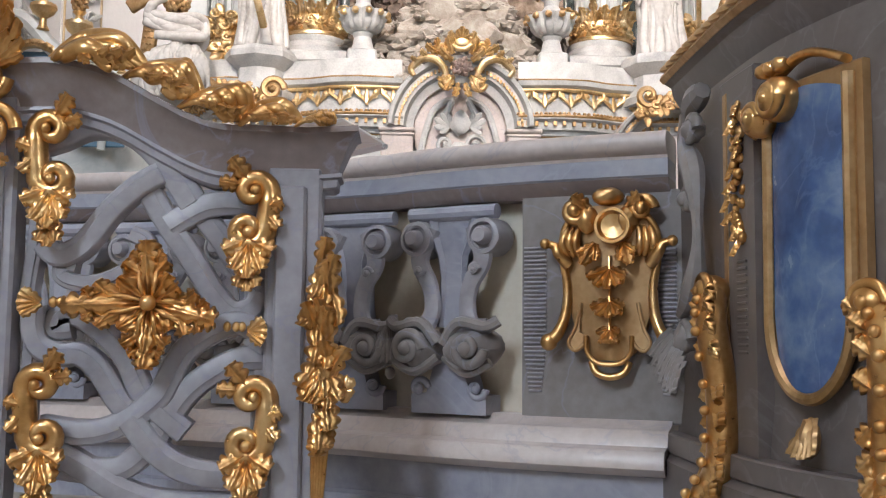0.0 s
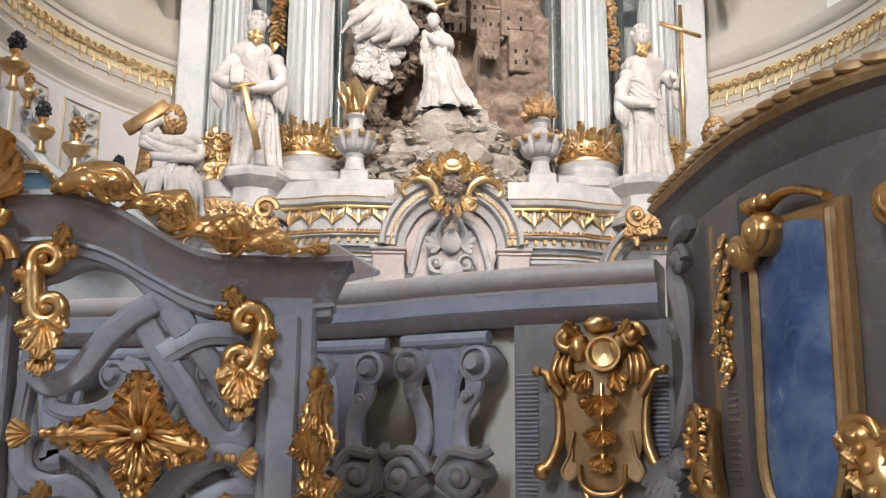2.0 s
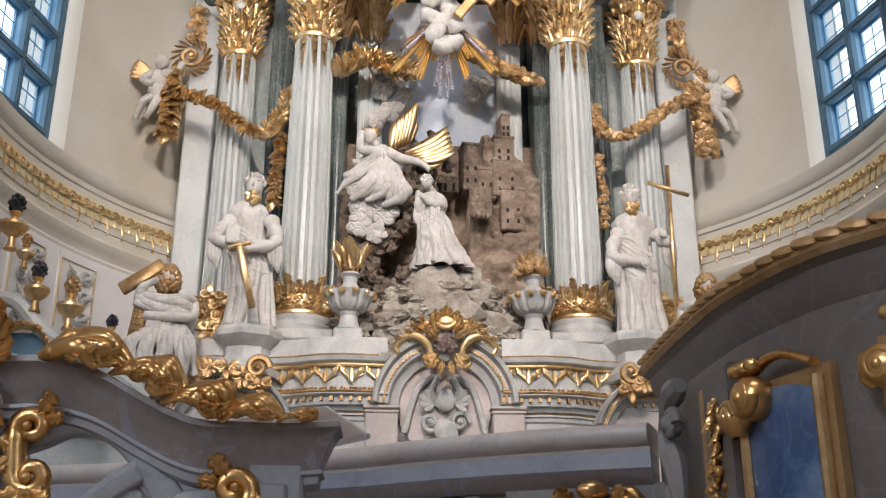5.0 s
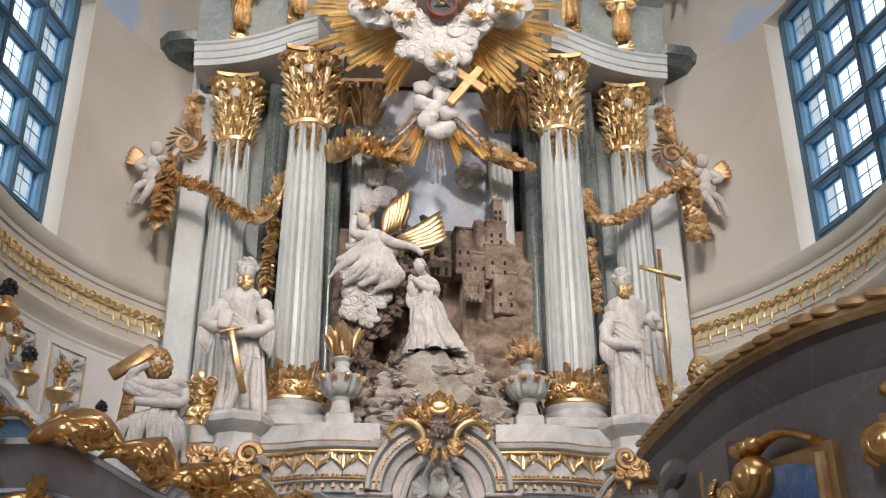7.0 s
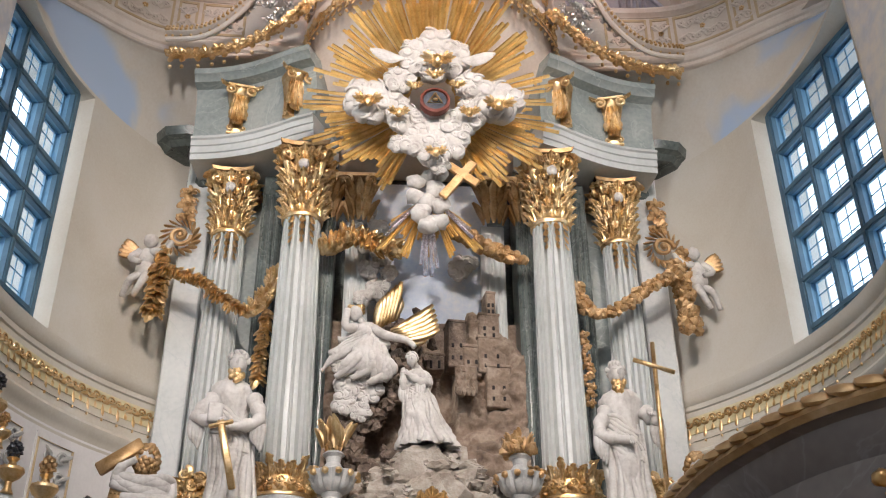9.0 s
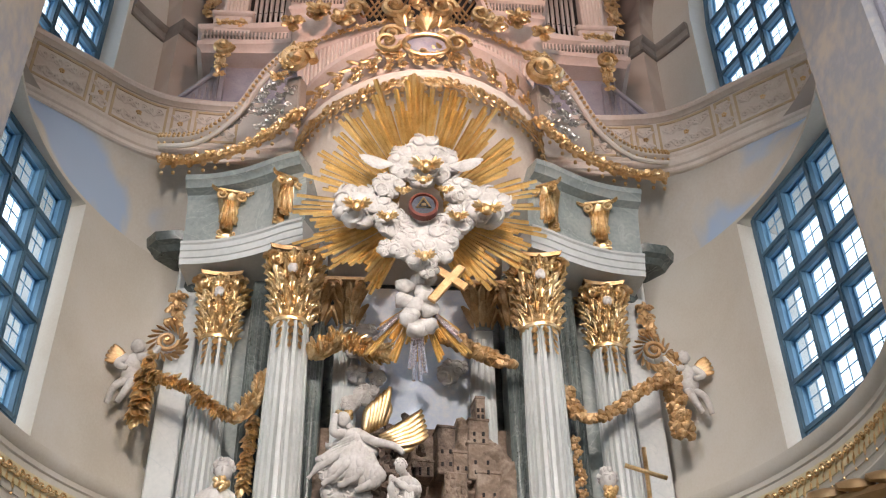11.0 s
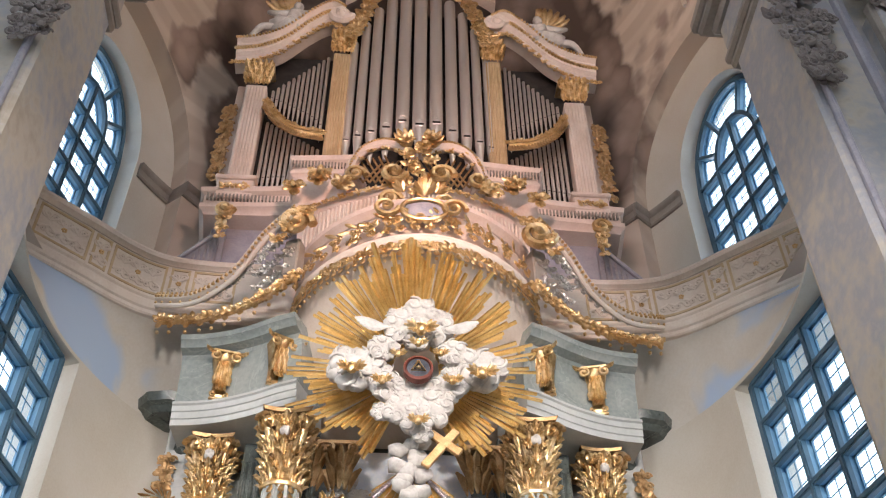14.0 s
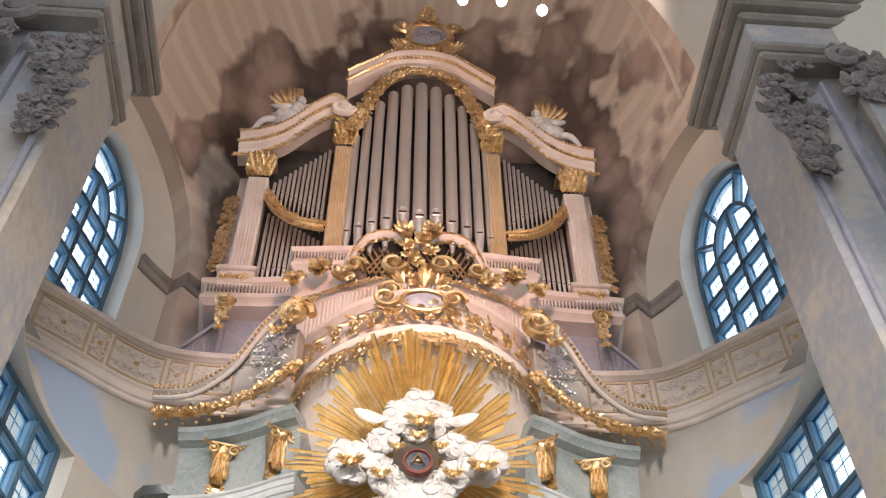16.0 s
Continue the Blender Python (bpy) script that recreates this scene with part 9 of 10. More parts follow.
# ---- organ ----
organ = thing("organ_case", "rosy cream baroque organ case with gilt carving and tin pipes", "organ")
OY = 15.4
# solid near-black boxes: the hollow case's shade is put into their colour
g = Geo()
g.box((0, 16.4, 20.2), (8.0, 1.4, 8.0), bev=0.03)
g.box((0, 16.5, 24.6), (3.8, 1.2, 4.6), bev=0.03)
part("case_back", g, RECESS_SHADE, organ, "near-black block for the shaded case interior behind the pipes")
for s in (-1, 1):
    for x, z0, z1, z2, w in ((1.93, 19.45, 23.85, 24.7, 0.42), (3.92, 18.75, 22.3, 23.05, 0.5)):
        g = Geo()
        g.box((s * x, OY, (z0 + z1) / 2), (w, 0.35, z1 - z0), bev=0.02)
        for k in range(6):
            g.tube([(s * x + (k - 2.5) * w * 0.15, OY - 0.18, z) for z in (z0 + 0.12, z1 - 0.1)], w * 0.055, 6)
        pil = part("pilaster", g, ROSE_CASE if x > 3 else GILT_CREAM, organ, "fluted rosy pilaster" if x > 3 else "fluted gilt-cream pilaster")
        g = Geo()
        LEAF_FINE[0] = True
        for row, zz in enumerate((z1 - 0.02, z1 + 0.22, z1 + 0.44)):
            for k in range(5):
                leaf(g, frame_at((s * x + (k - 2 + 0.5 * (row % 2)) * w * 0.22, OY - 0.2 - 0.03 * row, zz), (0.1 * (k - 2), 0, 1), (0.12 * (k - 2), -1, 0)), 0.3, 0.06, 0.45, 0.12)
        LEAF_FINE[0] = False
        for k in range(6):
            acanthus(g, (s * x + (k % 3 - 1) * w * 0.4, OY - 0.3, z1 + 0.2 + 0.3 * (k // 3)), (1, 0, 0), (0.2 * (k % 3 - 1), -1, 0), 0.13, 200 + k, 6)
        for k in (-1, 1):
            scroll(g, frame_at((s * x + k * w * 0.5, OY - 0.22, z2 - 0.18), (0, 0, 1), (0, -1, 0)), 0.14, 0.05, 1.4, k)
        g.box((s * x, OY - 0.05, z2 - 0.04), (w * 1.5, 0.55, 0.1), bev=0.02)
        part("capital", g, GOLD, pil, "gilt leaf capital")
        g = Geo()
        g.box((s * x, OY - 0.05, z0 - 0.35), (w * 1.6, 0.5, 0.6), bev=0.03)
        g.box((s * x, OY - 0.08, z0 - 0.05), (w * 1.8, 0.6, 0.12), bev=0.03)
        pd = part("pedestal", g, ROSE_CASE, organ)
        g = Geo()
        for k in (-1, 0, 1):
            acanthus(g, (s * x + k * 0.2, OY - 0.33, z0 - 0.36), (1, 0, 0), (0, -1, 0), 0.16, 5 + k, 7)
        part("gilt_relief", g, GOLD, pd)
# stepped base cornice with dentils
for s in (-1, 1):
    base = part("side_base", Geo().sweep(line_path([(s * 4.6, 16.6), (s * 4.5, 15.25), (s * 3.2, 15.2), (s * 2.4, 15.1)][::-s], 17.65), [(-1, 0), (0.0, 0), (0.04, 0.08), (0.14, 0.14), (0.14, 0.26), (0.06, 0.3), (0.06, 0.55), (0.16, 0.6), (0.2, 0.72), (-1, 0.74)]), ROSE_CASE, organ, "rosy cream stepped base cornice")
    g = Geo()
    for k in range(26):
        g.box((s * (2.5 + 0.078 * k), 15.12 - 0.0 * k, 18.08), (0.035, 0.08, 0.16))
    part("dentil_row", g, PIER_TRIM, base)
    g = Geo()
    for k in range(4):
        acanthus(g, (s * 4.0, 15.0, 17.55 - 0.25 * k), (1, 0, 0), (0, -1, -0.2), 0.24 - 0.03 * k, 70 + k, 8)
    scroll(g, frame_at((s * 4.0, 14.95, 17.55), (1, 0, 0), (0, -1, 0)), 0.2, 0.07, 1.4, s)
    part("gilt_console", g, GOLD, base, "gilt leaf console")
    g = Geo()
    g.sweep(line_path([(s * 2.75, 15.6), (s * 2.65, 14.75), (s * 1.45, 14.65), (s * 1.25, 15.4)][::-s], 18.35), [(-0.8, -0.8), (-0.1, -0.8), (0.0, 0), (0.03, 0.05), (0.1, 0.1), (0.1, 0.2), (0.04, 0.24), (0.04, 0.44), (0.14, 0.5), (0.18, 0.62), (-0.8, 0.64)])
    part("inner_base", g, ROSE_CASE, organ, "rosy cream pedestal block")
    g = Geo()
    for k in range(18):
        g.box((s * (1.48 + 0.07 * k), 14.6, 18.7), (0.03, 0.08, 0.14))
    part("dentil_row", g, PIER_TRIM, organ)
    g = Geo()
    for k in range(5):
        acanthus(g, (s * (1.55 + 0.5 * (k % 3)), 14.3 - 0.1 * (k // 3), 17.75 + 0.2 * math.sin(k * 2)), (1, 0, 0), (0, -1, 0), 0.3, 80 + k, 9)
    part("gilt_foliage", g, GOLD, organ, "gilt foliage below the pedestal")
# lower console: shallow rose body down to the balcony
g = Geo()
g.sweep(line_path([(-2.5, 15.0), (-1.7, 14.5), (-0.8, 14.15), (0, 14.05), (0.8, 14.15), (1.7, 14.5), (2.5, 15.0)], 15.8), [(-1.2, 0), (-0.05, 0), (-0.15, 0.8), (-0.05, 1.6), (0.05, 1.75), (-1.2, 1.85)])
part("console_body", g, ROSE_CASE, organ)
g = Geo()
for k in range(57):
    f = -1 + 2 * k / 56
    x = 2.3 * f
    y = 14.0 + 0.9 * abs(f) ** 1.7
    g.tube([(x, y + 0.02, 15.95), (x, y + 0.09, 16.6), (x, y + 0.02, 17.3)], 0.025, 6)
part("reeding", g, CREAM_RAIL, organ, "fine cream reeding on the console")["kind"] = "stuff"
g = Geo()
for k in range(29):
    f = -1 + 2 * k / 28
    acanthus(g, (2.4 * f, 13.93 + 0.9 * abs(f) ** 1.7, 17.45), (1, 0, 0), (0.3 * f, -1, -0.1), 0.11, 300 + k, 6)
part("gilt_cresting", g, GOLD, organ, "gilt leaf cresting over the console")
# two scrolled arches in front of the great pipes
for s in (-1, 1):
    g = Geo()
    arch = smooth_line([(s * 1.42, 14.45, 17.9), (s * 1.4, 14.4, 18.45), (s * 1.15, 14.35, 18.95), (s * 0.75, 14.3, 19.15), (s * 0.35, 14.25, 19.0), (s * 0.12, 14.2, 18.7)], 7)
    g.tube(arch, 0.13, 8)
    g.tube([p + Vector((0, -0.1, -0.2)) for p in arch], 0.05, 8)
    ar = part("scrolled_arch", g, ROSE_CASE, organ, "rosy scrolled arch moulding")
    g = Geo()
    for i, p in enumerate(arch):
        g.blob(p + Vector((0, -0.12, 0.04)), (0.04,) * 3, sub=1)
        if i % 5 == 2:
            acanthus(g, p + Vector((0, -0.1, -0.25)), (1, 0, 0), (0, -1, 0), 0.14, i, 6)
    scroll(g, frame_at((s * 1.3, 14.25, 18.05), (1, 0, 0), (0, -1, 0)), 0.22, 0.07, 1.5, -s)
    part("gilt_beading", g, GOLD, ar)
    g = Geo()
    for i in range(7):
        for d in (-1, 1):
            x0 = s * (0.35 + 0.13 * i)
            g.tube([(x0, 14.42, 18.0), (x0 + d * 0.35, 14.42, 18.9 - 0.05 * i)], 0.025, 5)
    part("lattice", g, GOLD_DULL, ar, "dull gilt lattice")
g = Geo()
for k in range(12):
    a = k * 2.4
    acanthus(g, (0.28 * math.sin(a), 14.0 - 0.03 * k, 17.3 + 0.13 * k), (1, 0, 0), (0, -1, 0), 0.22, 100 + k, 9)
for s in (-1, 1):
    scroll(g, frame_at((s * 0.5, 13.85, 17.7), (1, 0, 0), (0, -1, 0)), 0.26, 0.08, 1.5, s)
    fan(g, frame_at((s * 0.15, 13.85, 18.6), (s, 0, 0.5), (0, -1, 0)), 6, 0.45, 0.08, -60, 60)
    scroll(g, frame_at((s * 0.55, 13.7, 16.7), (1, 0, 0), (0, -1, 0)), 0.24, 0.08, 1.5, -s)
part("gilt_centrepiece", g, GOLD, organ, "gilt rocaille centrepiece")


def pipe(x, y, z0, zm, z1, r):
    """A tin pipe: conical foot, mouth with its lips, cylindrical body."""
    g = Geo()
    g.lathe([(r * 0.3, z0), (r * 0.96, zm - r * 0.4), (r, zm), (r, z1), (r * 0.85, z1 + 0.01)], (x, y, 0), 16)
    ob = part("pipe", g, TIN, organ)
    # the mouth's inner shade as a near-black block, no real opening
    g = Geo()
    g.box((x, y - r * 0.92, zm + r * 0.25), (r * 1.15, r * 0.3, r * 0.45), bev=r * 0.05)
    part("mouth", g, RECESS_SHADE, ob)
    g = Geo()
    g.box((x, y - r * 0.95, zm - r * 0.1), (r * 1.25, r * 0.32, r * 0.22), bev=r * 0.08)
    vs = [(x + r * 0.62 * t, y - r * 1.02, zm + r * (0.5 + 0.9 * math.sqrt(max(0, 1 - t * t)))) for t in (-1, -0.7, -0.3, 0, 0.3, 0.7, 1)]
    g.tube(vs, r * 0.07, 5)
    part("lip", g, TIN, ob)


cx = 0.07
PW = [0.2, 0.19, 0.175, 0.155, 0.135, 0.12, 0.105]
x = 0.0
for k, r in enumerate(PW):
    if k:
        x += PW[k - 1] + r + 0.015
    for s in ((0,) if k == 0 else (-1, 1)):
        ztop = 26.95 - 0.06 * k - 0.09 * k * k
        zm = 20.85 + 0.12 * (k == 1) - 0.13 * max(0, k - 1)
        pipe(cx + s * x, OY - 0.05 - 0.12 * math.cos(k * 0.25), zm - 1.0, zm, ztop, r * 0.86)
for s in (-1, 1):
    n = 12
    for k in range(n):
        t = k / (n - 1)
        xx = s * (2.28 + 1.25 * t)
        zt = 23.9 - 1.55 * t
        zb = 20.75 + 0.95 * t ** 0.7
        pipe(xx, OY + 0.05, zb - 0.25, zb + 0.35, zt, 0.041)
        pipe(xx, OY + 0.05, 18.55, 19.05 + 0.1 * math.sin(t * 3), 20.2 + 0.9 * t, 0.041)
    g = Geo()
    sag = smooth_line([(s * 3.62, OY - 0.12, 21.6), (s * 3.3, OY - 0.15, 21.0), (s * 2.8, OY - 0.15, 20.6), (s * 2.2, OY - 0.12, 20.5)], 8)
    g.tube(sag, 0.1, 8)
    for i, p in enumerate(sag):
        leaf(g, frame_at(p + Vector((0, -0.08, -0.05)), (0, 0, -1), (0, -1, 0)), 0.42, 0.06, 0.3)
        acanthus(g, p + Vector((0, -0.05, 0.1)), (1, 0, 0), (0, -1, 0), 0.13, i, 5)
    part("gilt_swag", g, GOLD, organ, "gilt fringed swag between pipe rows")
    # side pediment, a sloping scroll
    tp = smooth_line([(s * 1.95, OY - 0.2, 25.35), (s * 2.3, OY - 0.25, 25.5), (s * 2.8, OY - 0.25, 25.0), (s * 3.4, OY - 0.25, 24.15), (s * 4.0, OY - 0.25, 23.7), (s * 4.55, OY - 0.25, 23.55)], 8)
    g = Geo()
    rows = []
    PQ = [(0.3, 0.25), (-0.28, 0.25), (-0.32, 0.12), (-0.2, 0.05), (-0.16, -0.25), (-0.06, -0.32), (-0.06, -0.55), (0.3, -0.55), (0.3, 0.25)]
    for p in tp:
        rows.append([(p.x, p.y + a, p.z + b) for a, b in PQ])
    g.grid(rows)
    g.add(rows[0], [tuple(range(9))])
    g.add(rows[-1], [tuple(range(9))])
    scroll(g, frame_at((s * 2.05, OY - 0.4, 25.25), (1, 0, 0), (0, -1, 0)), 0.3, 0.12, 1.5, s)
    pe = part("side_pediment", g, ROSE_CASE, organ, "sloping cream scroll pediment")
    g = Geo()
    for i, p in enumerate(tp):
        g.blob(p + Vector((0, -0.2, -0.12)), (0.06, 0.05, 0.06), sub=1)
        g.blob(p + Vector((0, -0.34, 0.16)), (0.04,) * 3, sub=1)
        if i % 2 == 0:
            acanthus(g, p + Vector((0, -0.1, -0.62)), (1, 0, 0), (0, -1, 0), 0.13, i, 5)
    part("gilt_beading", g, GOLD, pe)
    # angel on the pediment
    g = Geo()
    o = Vector((s * 3.45, OY - 0.3, 24.45))
    g.blob(o + Vector((0, 0, 0.25)), (0.45, 0.3, 0.3), 0.4, 3, 3, s)
    g.blob(o + Vector((-s * 0.2, 0, 0.7)), (0.22, 0.2, 0.35), 0.3, 3, 3, s + 2)
    g.blob(o + Vector((-s * 0.25, -0.05, 1.15)), (0.13, 0.13, 0.16), 0.2, 3, 3, s)
    for pts in (((-0.3, 0, 0.85), (-0.6, -0.1, 0.8), (-0.75, -0.1, 1.05)), ((0.0, 0, 0.85), (0.25, -0.15, 0.6), (0.5, -0.1, 0.75)), ((0.3, 0, 0.2), (0.6, -0.1, 0.05), (0.85, 0, -0.25))):
        q = smooth_line([o + Vector((s * p[0], p[1], p[2])) for p in pts], 5)
        g.tube(q, [0.13 - 0.007 * i for i in range(len(q))], 8)
    g.slot = 1
    for k in range(7):
        leaf(g, frame_at(o + Vector((s * (-0.05), 0.1, 0.85)), (s * (0.9 - 0.22 * k), 0, 0.35 + 0.18 * k), (0, -1, 0)), 0.75, 0.1, 0.3)
    g.tube([o + Vector((-s * 0.75, -0.1, 1.05)), o + Vector((-s * 1.0, -0.15, 1.2))], [0.03, 0.07], 8)
    tagged(part("angel_statue", g, [STATUE, GOLD], smooth=180), "white stucco angel statue with gilt wings on the organ", "statue", "organ angels")

# great arch over the middle pipes
arch = smooth_line([(-1.75, OY - 0.2, 24.6), (-1.55, OY - 0.2, 25.2), (-1.3, OY - 0.2, 26.2), (-0.95, OY - 0.22, 27.0), (-0.5, OY - 0.24, 27.45), (0.05, OY - 0.25, 27.6), (0.6, OY - 0.24, 27.45), (1.05, OY - 0.22, 27.0), (1.4, OY - 0.2, 26.2), (1.65, OY - 0.2, 25.2), (1.85, OY - 0.2, 24.6)], 6)
g = Geo()
g.tube(arch, 0.14, 8)
part("middle_arch", g, ROSE_CASE, organ, "cream arch moulding over the great pipes")
g = Geo()
for i, p in enumerate(arch):
    acanthus(g, p + Vector((0, -0.17, -0.24)), (1, 0, 0), (0, -1, 0), 0.3 if i % 2 else 0.2, i, 8)
part("gilt_arch_foliage", g, GOLD, organ, "gilt foliage hanging round the arch")
g = Geo()
tp = smooth_line([(-2.0, OY - 0.3, 26.75), (-1.75, OY - 0.31, 27.0), (-1.3, OY - 0.32, 27.45), (-0.75, OY - 0.34, 27.95), (0.05, OY - 0.35, 28.12), (0.85, OY - 0.34, 27.95), (1.4, OY - 0.32, 27.45), (1.85, OY - 0.31, 27.0), (2.1, OY - 0.3, 26.75)], 7)
rows = [[(p.x, p.y + a, p.z + b * 0.7) for a, b in PQ] for p in tp]
g.grid(rows)
g.add(rows[0], [tuple(range(9))])
g.add(rows[-1], [tuple(range(9))])
part("middle_pediment", g, ROSE_CASE, organ, "bowed cream pediment")
g = Geo()
for i, p in enumerate(tp):
    g.blob(p + Vector((0, -0.2, -0.12)), (0.06, 0.05, 0.06), sub=1)
    g.blob(p + Vector((0, -0.34, 0.16)), (0.045,) * 3, sub=1)
part("gilt_beading", g, GOLD, organ)
g = Geo()
pts = [(0.2 + 0.62 * math.cos(a) * (1 + 0.12 * math.cos(3 * a)), OY - 0.4, 29.95 + 0.75 * math.sin(a)) for a in [i * math.pi / 12 for i in range(25)]]
g.tube(pts, 0.12, 8)
for s in (-1, 1):
    scroll(g, frame_at((0.2 + s * 0.75, OY - 0.4, 30.4), (1, 0, 0), (0, -1, 0)), 0.3, 0.1, 1.5, s)
    scroll(g, frame_at((0.2 + s * 0.7, OY - 0.4, 29.3), (1, 0, 0), (0, -1, 0)), 0.28, 0.1, 1.5, -s)
    fan(g, frame_at((0.2 + s * 0.5, OY - 0.4, 28.95), (s, 0, -0.3), (0, -1, 0)), 6, 0.7, 0.1, -50, 50)
for k in range(4):
    acanthus(g, (0.2, OY - 0.45, 30.8 + 0.26 * k), (1, 0, 0), (0, -1, 0), 0.4 - 0.06 * k, 130 + k, 9)
part("crown_cartouche", g, GOLD, organ, "gilt openwork crowning cartouche").location.z = -0.4
g = Geo()
g.lathe([(0.02, 0), (0.58, 0), (0.58, 0.08)], (0, 0, 0), 28, m=frame_at((0.2, OY - 0.35, 29.95), (1, 0, 0), (0, -1, 0)))
cf = part("cartouche_field", g, BLUE_GREY, organ, "dark blue-grey cartouche field")
cf.location.z = -0.4
g = Geo()
for s in (-1, 1):
    scroll(g, frame_at((0.2 + s * 0.2, OY - 0.46, 30.0), (1, 0, 0), (0, -1, 0)), 0.2, 0.035, 1.3, s, tail=0.4)
part("monogram_scrolls", g, GREY_MARBLE, cf)
g = Geo()
for s in (-1, 1):
    g.box((s * 4.35, 16.2, 21.0), (0.3, 0.8, 4.0), bev=0.03)
part("side_wings", g, ROSE_CASE, organ)
g = Geo()
for s in (-1, 1):
    for k in range(10):
        acanthus(g, (s * 4.55, 15.75, 19.4 + 0.28 * k), (1, 0, 0), (s * 0.3, -1, 0), 0.26, 150 + k, 7)
part("gilt_side_carving", g, GOLD_DULL, organ, "dull gilt openwork at the case's sides")
g = Geo()
g.box((0, 16.3, 16.25), (8.7, 1.3, 2.9), bev=0.03)
part("lower_case", g, BLUE_GREY, organ, "blue-grey lower organ case")
for s in (-1, 1):
    wing = thing("organ_side_wing", "blue-grey sloping wing beside the organ case", "organ wing", "organ wings")
    g = Geo()
    prof = [(4.0, 14.85), (4.0, 17.45), (4.12, 17.45), (4.95, 16.35), (5.1, 16.3), (5.1, 14.85)]
    vs = [(s * x, y, z) for y in (15.5, 15.8) for x, z in prof]
    g.add(vs, [tuple(range(6)), tuple(range(11, 5, -1))] + [(i, (i + 1) % 6, 6 + (i + 1) % 6, 6 + i) for i in range(6)])
    part("body", g, BLUE_GREY, wing, smooth=0)
    g = Geo()
    g.tube([(s * 4.05, 15.46, 17.47), (s * 4.97, 15.46, 16.36), (s * 5.1, 15.46, 16.3)], 0.05, 8)
    part("rail_moulding", g, BLUE_GREY, wing)
    for k in range(8):
        x = 4.12 + 0.11 * k
        g = Geo()
        g.tube([(s * x, 15.49, 15.3), (s * x, 15.49, 17.3 - 1.32 * (x - 4.1))], 0.03, 6)
        part("flute", g, GREY_MARBLE, wing)

# ---- chancel piers ----
for s in (-1, 1):
    pr = thing("chancel_pier", "tall marbled chancel pier with grey capital and impost", "pier", "chancel piers")
    g = Geo()
    g.box((s * 7.25, 9.4, 9.0), (3.4, 1.7, 18.0), 0, 0.05)
    part("shaft", g, PIER, pr, "cream and blue marbled shaft")
    g = Geo()
    g.box((s * 6.55, 8.5, 8.7), (0.16, 0.16, 16.0), 0, 0.03)
    g.box((s * 5.72, 8.5, 8.7), (0.1, 0.12, 16.0), 0, 0.03)
    part("edge_strip", g, BLUE_GREY, pr, "blue-grey edge strip")
    g = Geo()
    g.box((s * 7.4, 8.35, 8.0), (1.2, 0.5, 15.4), 0, 0.04)
    part("pilaster", g, PIER, pr)
    g = Geo()
    g.box((s * 6.78, 8.2, 8.0), (0.12, 0.16, 15.4), 0, 0.02)
    part("pilaster_edge", g, PIER_TRIM, pr, "brown edge moulding")
    g = Geo()
    q = random.Random(200 + s)
    for k in range(46):
        zz = q.uniform(13.9, 17.0)
        wd = 0.12 + 0.14 * (zz - 13.9)
        acanthus(g, (s * (5.65 + q.uniform(-wd, wd * 1.4)), 8.42 - q.uniform(0, 0.12), zz), (1, 0, 0), (0, -1, -0.1), q.uniform(0.16, 0.3), k, 6)
    part("leaf_drop", g, WARM_GREY, pr, "grey carved leaf drop")
    g = Geo()
    for k in range(30):
        acanthus(g, (s * (6.7 + 0.6 * q.random() * 2.2), 8.05, 15.6 + q.uniform(0, 1.3)), (1, 0, 0), (0, -1, -0.2), q.uniform(0.2, 0.34), 60 + k, 7)
    for k in (0, 1):
        scroll(g, frame_at((s * (6.7 + 1.1 * k), 7.95, 16.6), (1, 0, 0), (0, -1, 0)), 0.3, 0.11, 1.4, s)
    part("capital", g, WARM_GREY, pr, "grey carved capital")
    for z, d, h in ((17.0, 0.06, 0.22), (17.22, 0.12, 0.2), (18.25, 0.16, 0.2), (18.45, 0.34, 0.2), (18.65, 0.42, 0.3)):
        g = Geo()
        g.box((s * 7.25, 9.3, z + h / 2), (3.4 + 2 * d, 2.1 + 2 * d, h), 0, 0.06)
        part("impost_moulding", g, PIER_TRIM, pr, "grey-brown impost moulding")
    g = Geo()
    g.box((s * 7.25, 9.3, 17.9), (3.5, 2.15, 0.65), 0, 0.03)
    part("impost_frieze", g, PIER, pr)
# chancel arch above the imposts
g = Geo()
for (r0, r1, y0, y1) in ((5.2, 6.2, 8.6, 10.4),):
    rows = []
    for k in range(41):
        a = math.pi * k / 40
        c, sn = math.cos(a), math.sin(a)
        rows.append([(c * r, y, 19.05 + sn * r * 1.75) for r, y in ((5.6, y1), (5.6, y0), (5.9, y0 - 0.1), (6.6, y0 - 0.1), (7.0, y0), (9.5, y0), (9.5, y1), (5.6, y1))])
    g.grid(rows)
tagged(part("chancel_arch", g, PLASTER), "plastered chancel arch over the choir", "arch", kind="structure")

# three small round lamps hanging high in the arch
LAMP = bpy.data.materials.new("lit_lamp_globe")
LAMP.use_nodes = True
LAMP.node_tree.nodes["Principled BSDF"].inputs["Emission Color"].default_value = (1, 0.93, 0.84, 1)
LAMP.node_tree.nodes["Principled BSDF"].inputs["Emission Strength"].default_value = 30
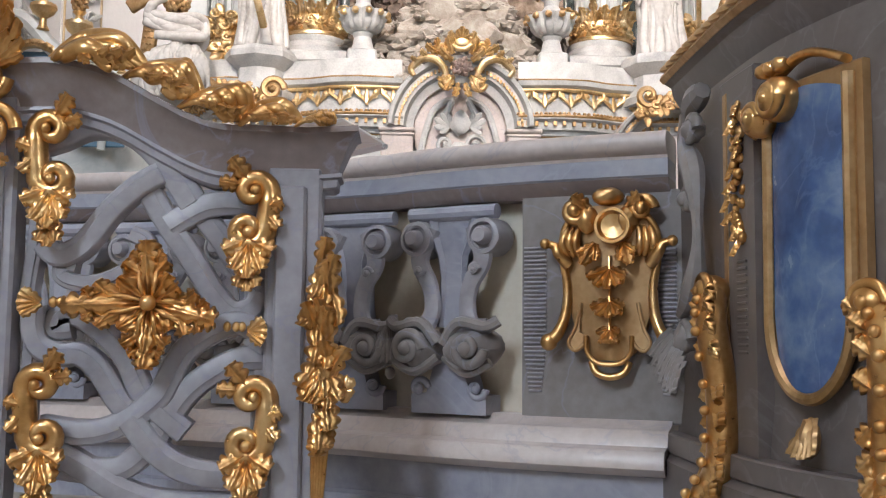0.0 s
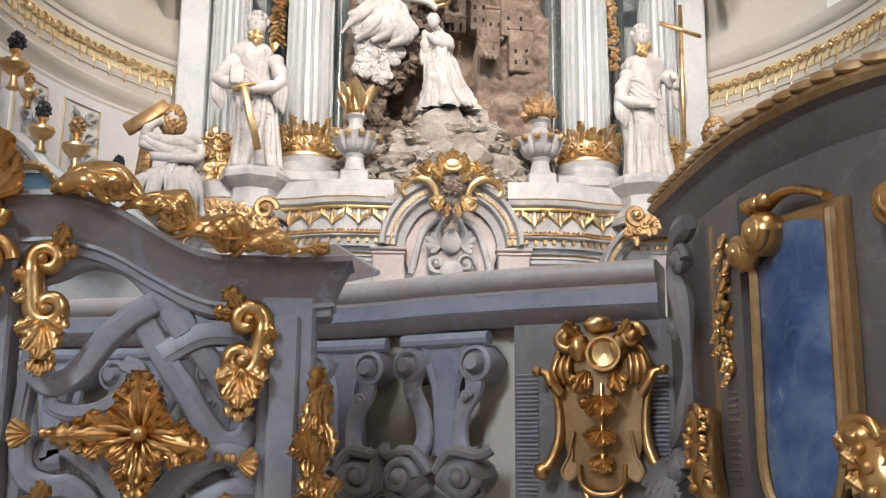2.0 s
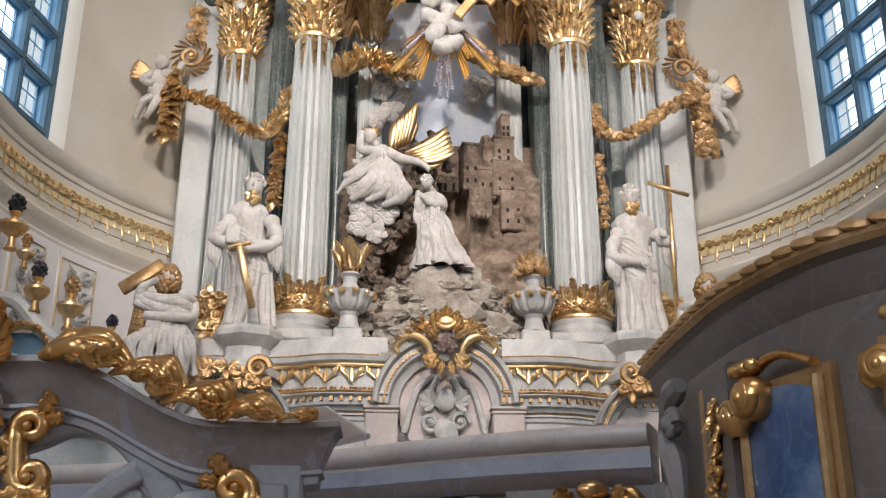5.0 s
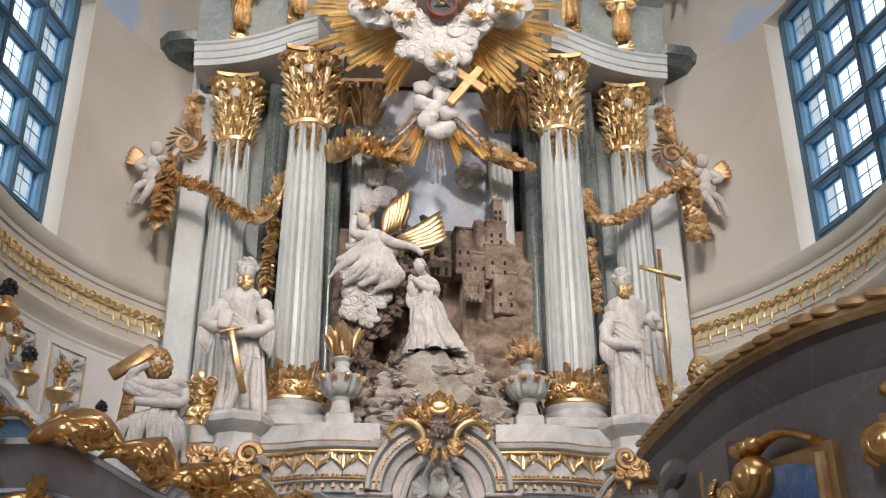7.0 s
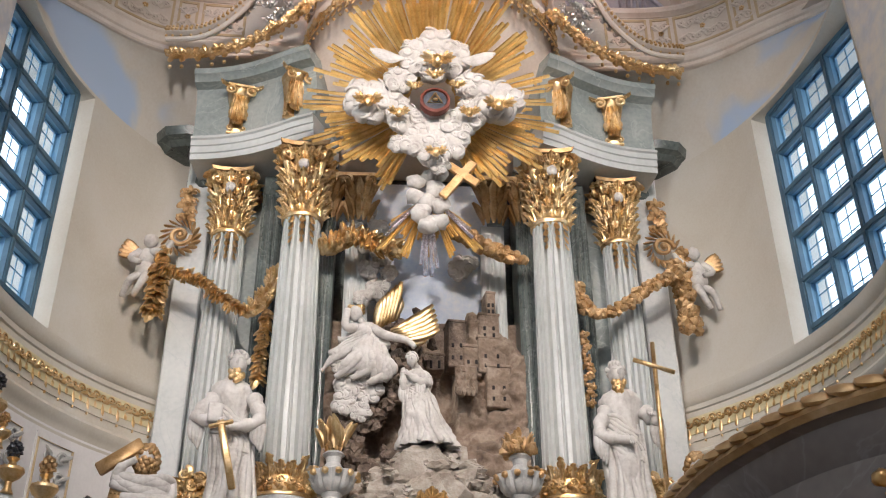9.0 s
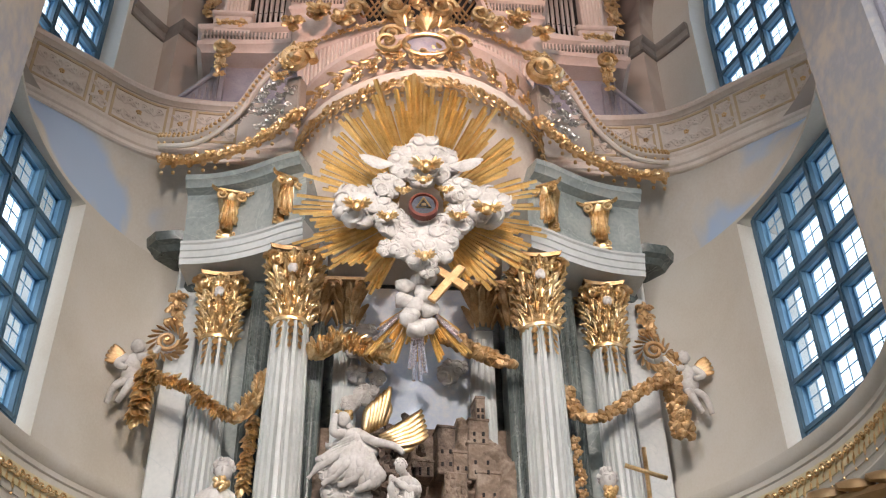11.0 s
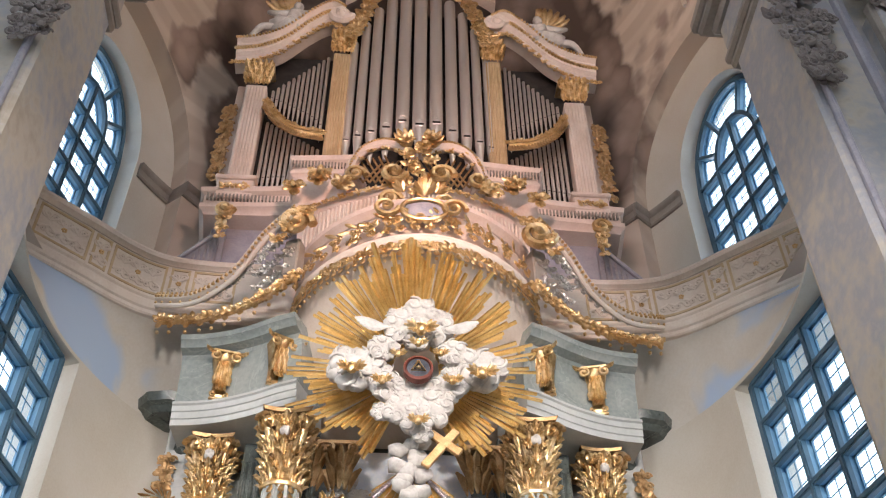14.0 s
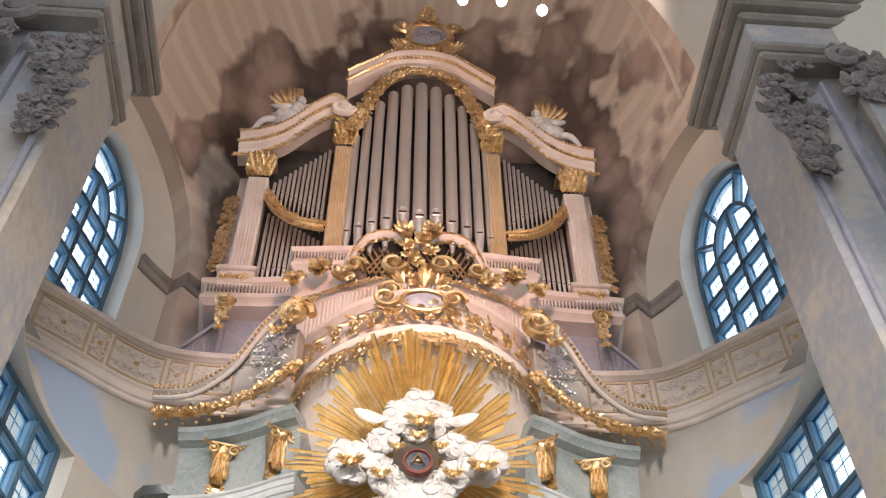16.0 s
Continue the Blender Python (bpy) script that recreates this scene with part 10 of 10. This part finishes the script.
for x, z in ((2.39, 21.75), (1.53, 22.05), (0.69, 22.0)):
    lp_ = thing("arch_lamp", "small lit white globe lamp hung in the arch", "lamp", "arch lamps")
    g = Geo()
    g.blob((x, 10.0, z), (0.11, 0.11, 0.11), sub=3)
    part("globe", g, LAMP, lp_)
    g = Geo()
    g.tube([(x, 10.0, z + 0.1), (x, 10.0, z + 5.0)], 0.012, 5)
    g.lathe([(0.05, z + 0.09), (0.06, z + 0.16), (0.02, z + 0.2)], (x, 10.0, 0), 12)
    part("rod", g, BLACKENED, lp_)

# ---- gilt finials on the choir stalls ----
def finial(x, y, z, k, dark):
    f = thing("gilt_finial", "gilt vase finial with " + ("dark pine cone" if dark else "red-tipped flame"), "finial", "stall finials")
    g = Geo()
    g.lathe([(0.03, -0.32), (0.1, -0.3), (0.06, -0.22), (0.05, -0.12), (0.16, -0.04), (0.21, 0.05), (0.2, 0.1), (0.08, 0.14), (0.05, 0.2), (0.1, 0.26), (0.03, 0.3)], (0, 0, 0), 24, m=pose(x, y, z) @ Matrix.Scale(k, 4))
    for i in range(10):
        a = 2 * math.pi * i / 10
        n = (math.cos(a), math.sin(a), 0)
        leaf(g, frame_at((x + n[0] * 0.1 * k, y + n[1] * 0.1 * k, z - 0.05 * k), (n[0], n[1], 0.6), n), 0.18 * k, 0.035 * k, 0.3, 0.2)
    part("vase", g, GOLD, f)
    g = Geo()
    rr = random.Random(int(x * 100))
    for i in range(26):
        a = i * 2.4
        h = i / 26
        g.blob((x + 0.1 * k * math.sin(math.pi * (h * 0.85 + 0.1)) * math.cos(a), y + 0.1 * k * math.sin(math.pi * (h * 0.85 + 0.1)) * math.sin(a), z + k * (0.28 + 0.26 * h)), (0.045 * k,) * 3, 0.4, 4, 1, i)
    part("cone" if dark else "flame", g, BLACKENED if dark else GOLD_DULL, f)


for x, y, z, k, dark in ((-5.41, 12.0, 6.26, 1.15, True), (-5.02, 12.0, 5.44, 1.0, True), (-4.6, 12.0, 5.23, 1.05, False), (-4.08, 12.0, 4.88, 0.75, True), (-5.22, 12.0, 5.92, 0.7, False)):
    finial(x, y, z, k * 0.75, dark)
st = thing("stall_canopy", "pale blue-grey choir stall canopy with round arches", "canopy")
g = Geo()
g.box((-4.75, 12.5, 2.6), (2.2, 0.5, 3.4), 0.5, 0.04)
part("body", g, PALE_MARBLE, st)
g = Geo()
for i, (x, z) in enumerate(((-5.2, 5.0), (-4.75, 4.75), (-4.3, 4.4))):
    g.lathe([(0.05, z - 0.6), (0.05, z - 0.3)], (x, 12.05, 0), 12)
pts = smooth_line([(-5.6, 12.1, 5.4), (-5.25, 12.05, 5.35), (-4.9, 12.05, 5.0), (-4.5, 12.0, 4.75), (-4.0, 12.0, 4.5), (-3.6, 12.1, 4.2)], 8)
g.tube(pts, 0.1, 8)
part("cresting", g, PALE_MARBLE, st, "pale swept cresting")
for x, z, r in ((-5.1, 4.62, 0.36), (-4.35, 4.15, 0.3)):
    g = Geo()
    arch = [(x + r * math.cos(a), 12.0, z + r * 1.2 * math.sin(a)) for a in [math.pi * i / 16 for i in range(17)]]
    g.tube(arch, 0.06, 8)
    for i, p in enumerate(arch):
        g.blob(Vector(p) + Vector((0, -0.06, 0)), (0.03,) * 3, sub=1)
    part("arch", g, GOLD_DULL, st, "gilt beaded arch")
    g = Geo()
    g.box((x, 12.12, z), (2 * r, 0.05, 2.0 * r), 0, 0.01)
    part("glazing", g, WINDOW_BLUE, st, "blue glazed field")
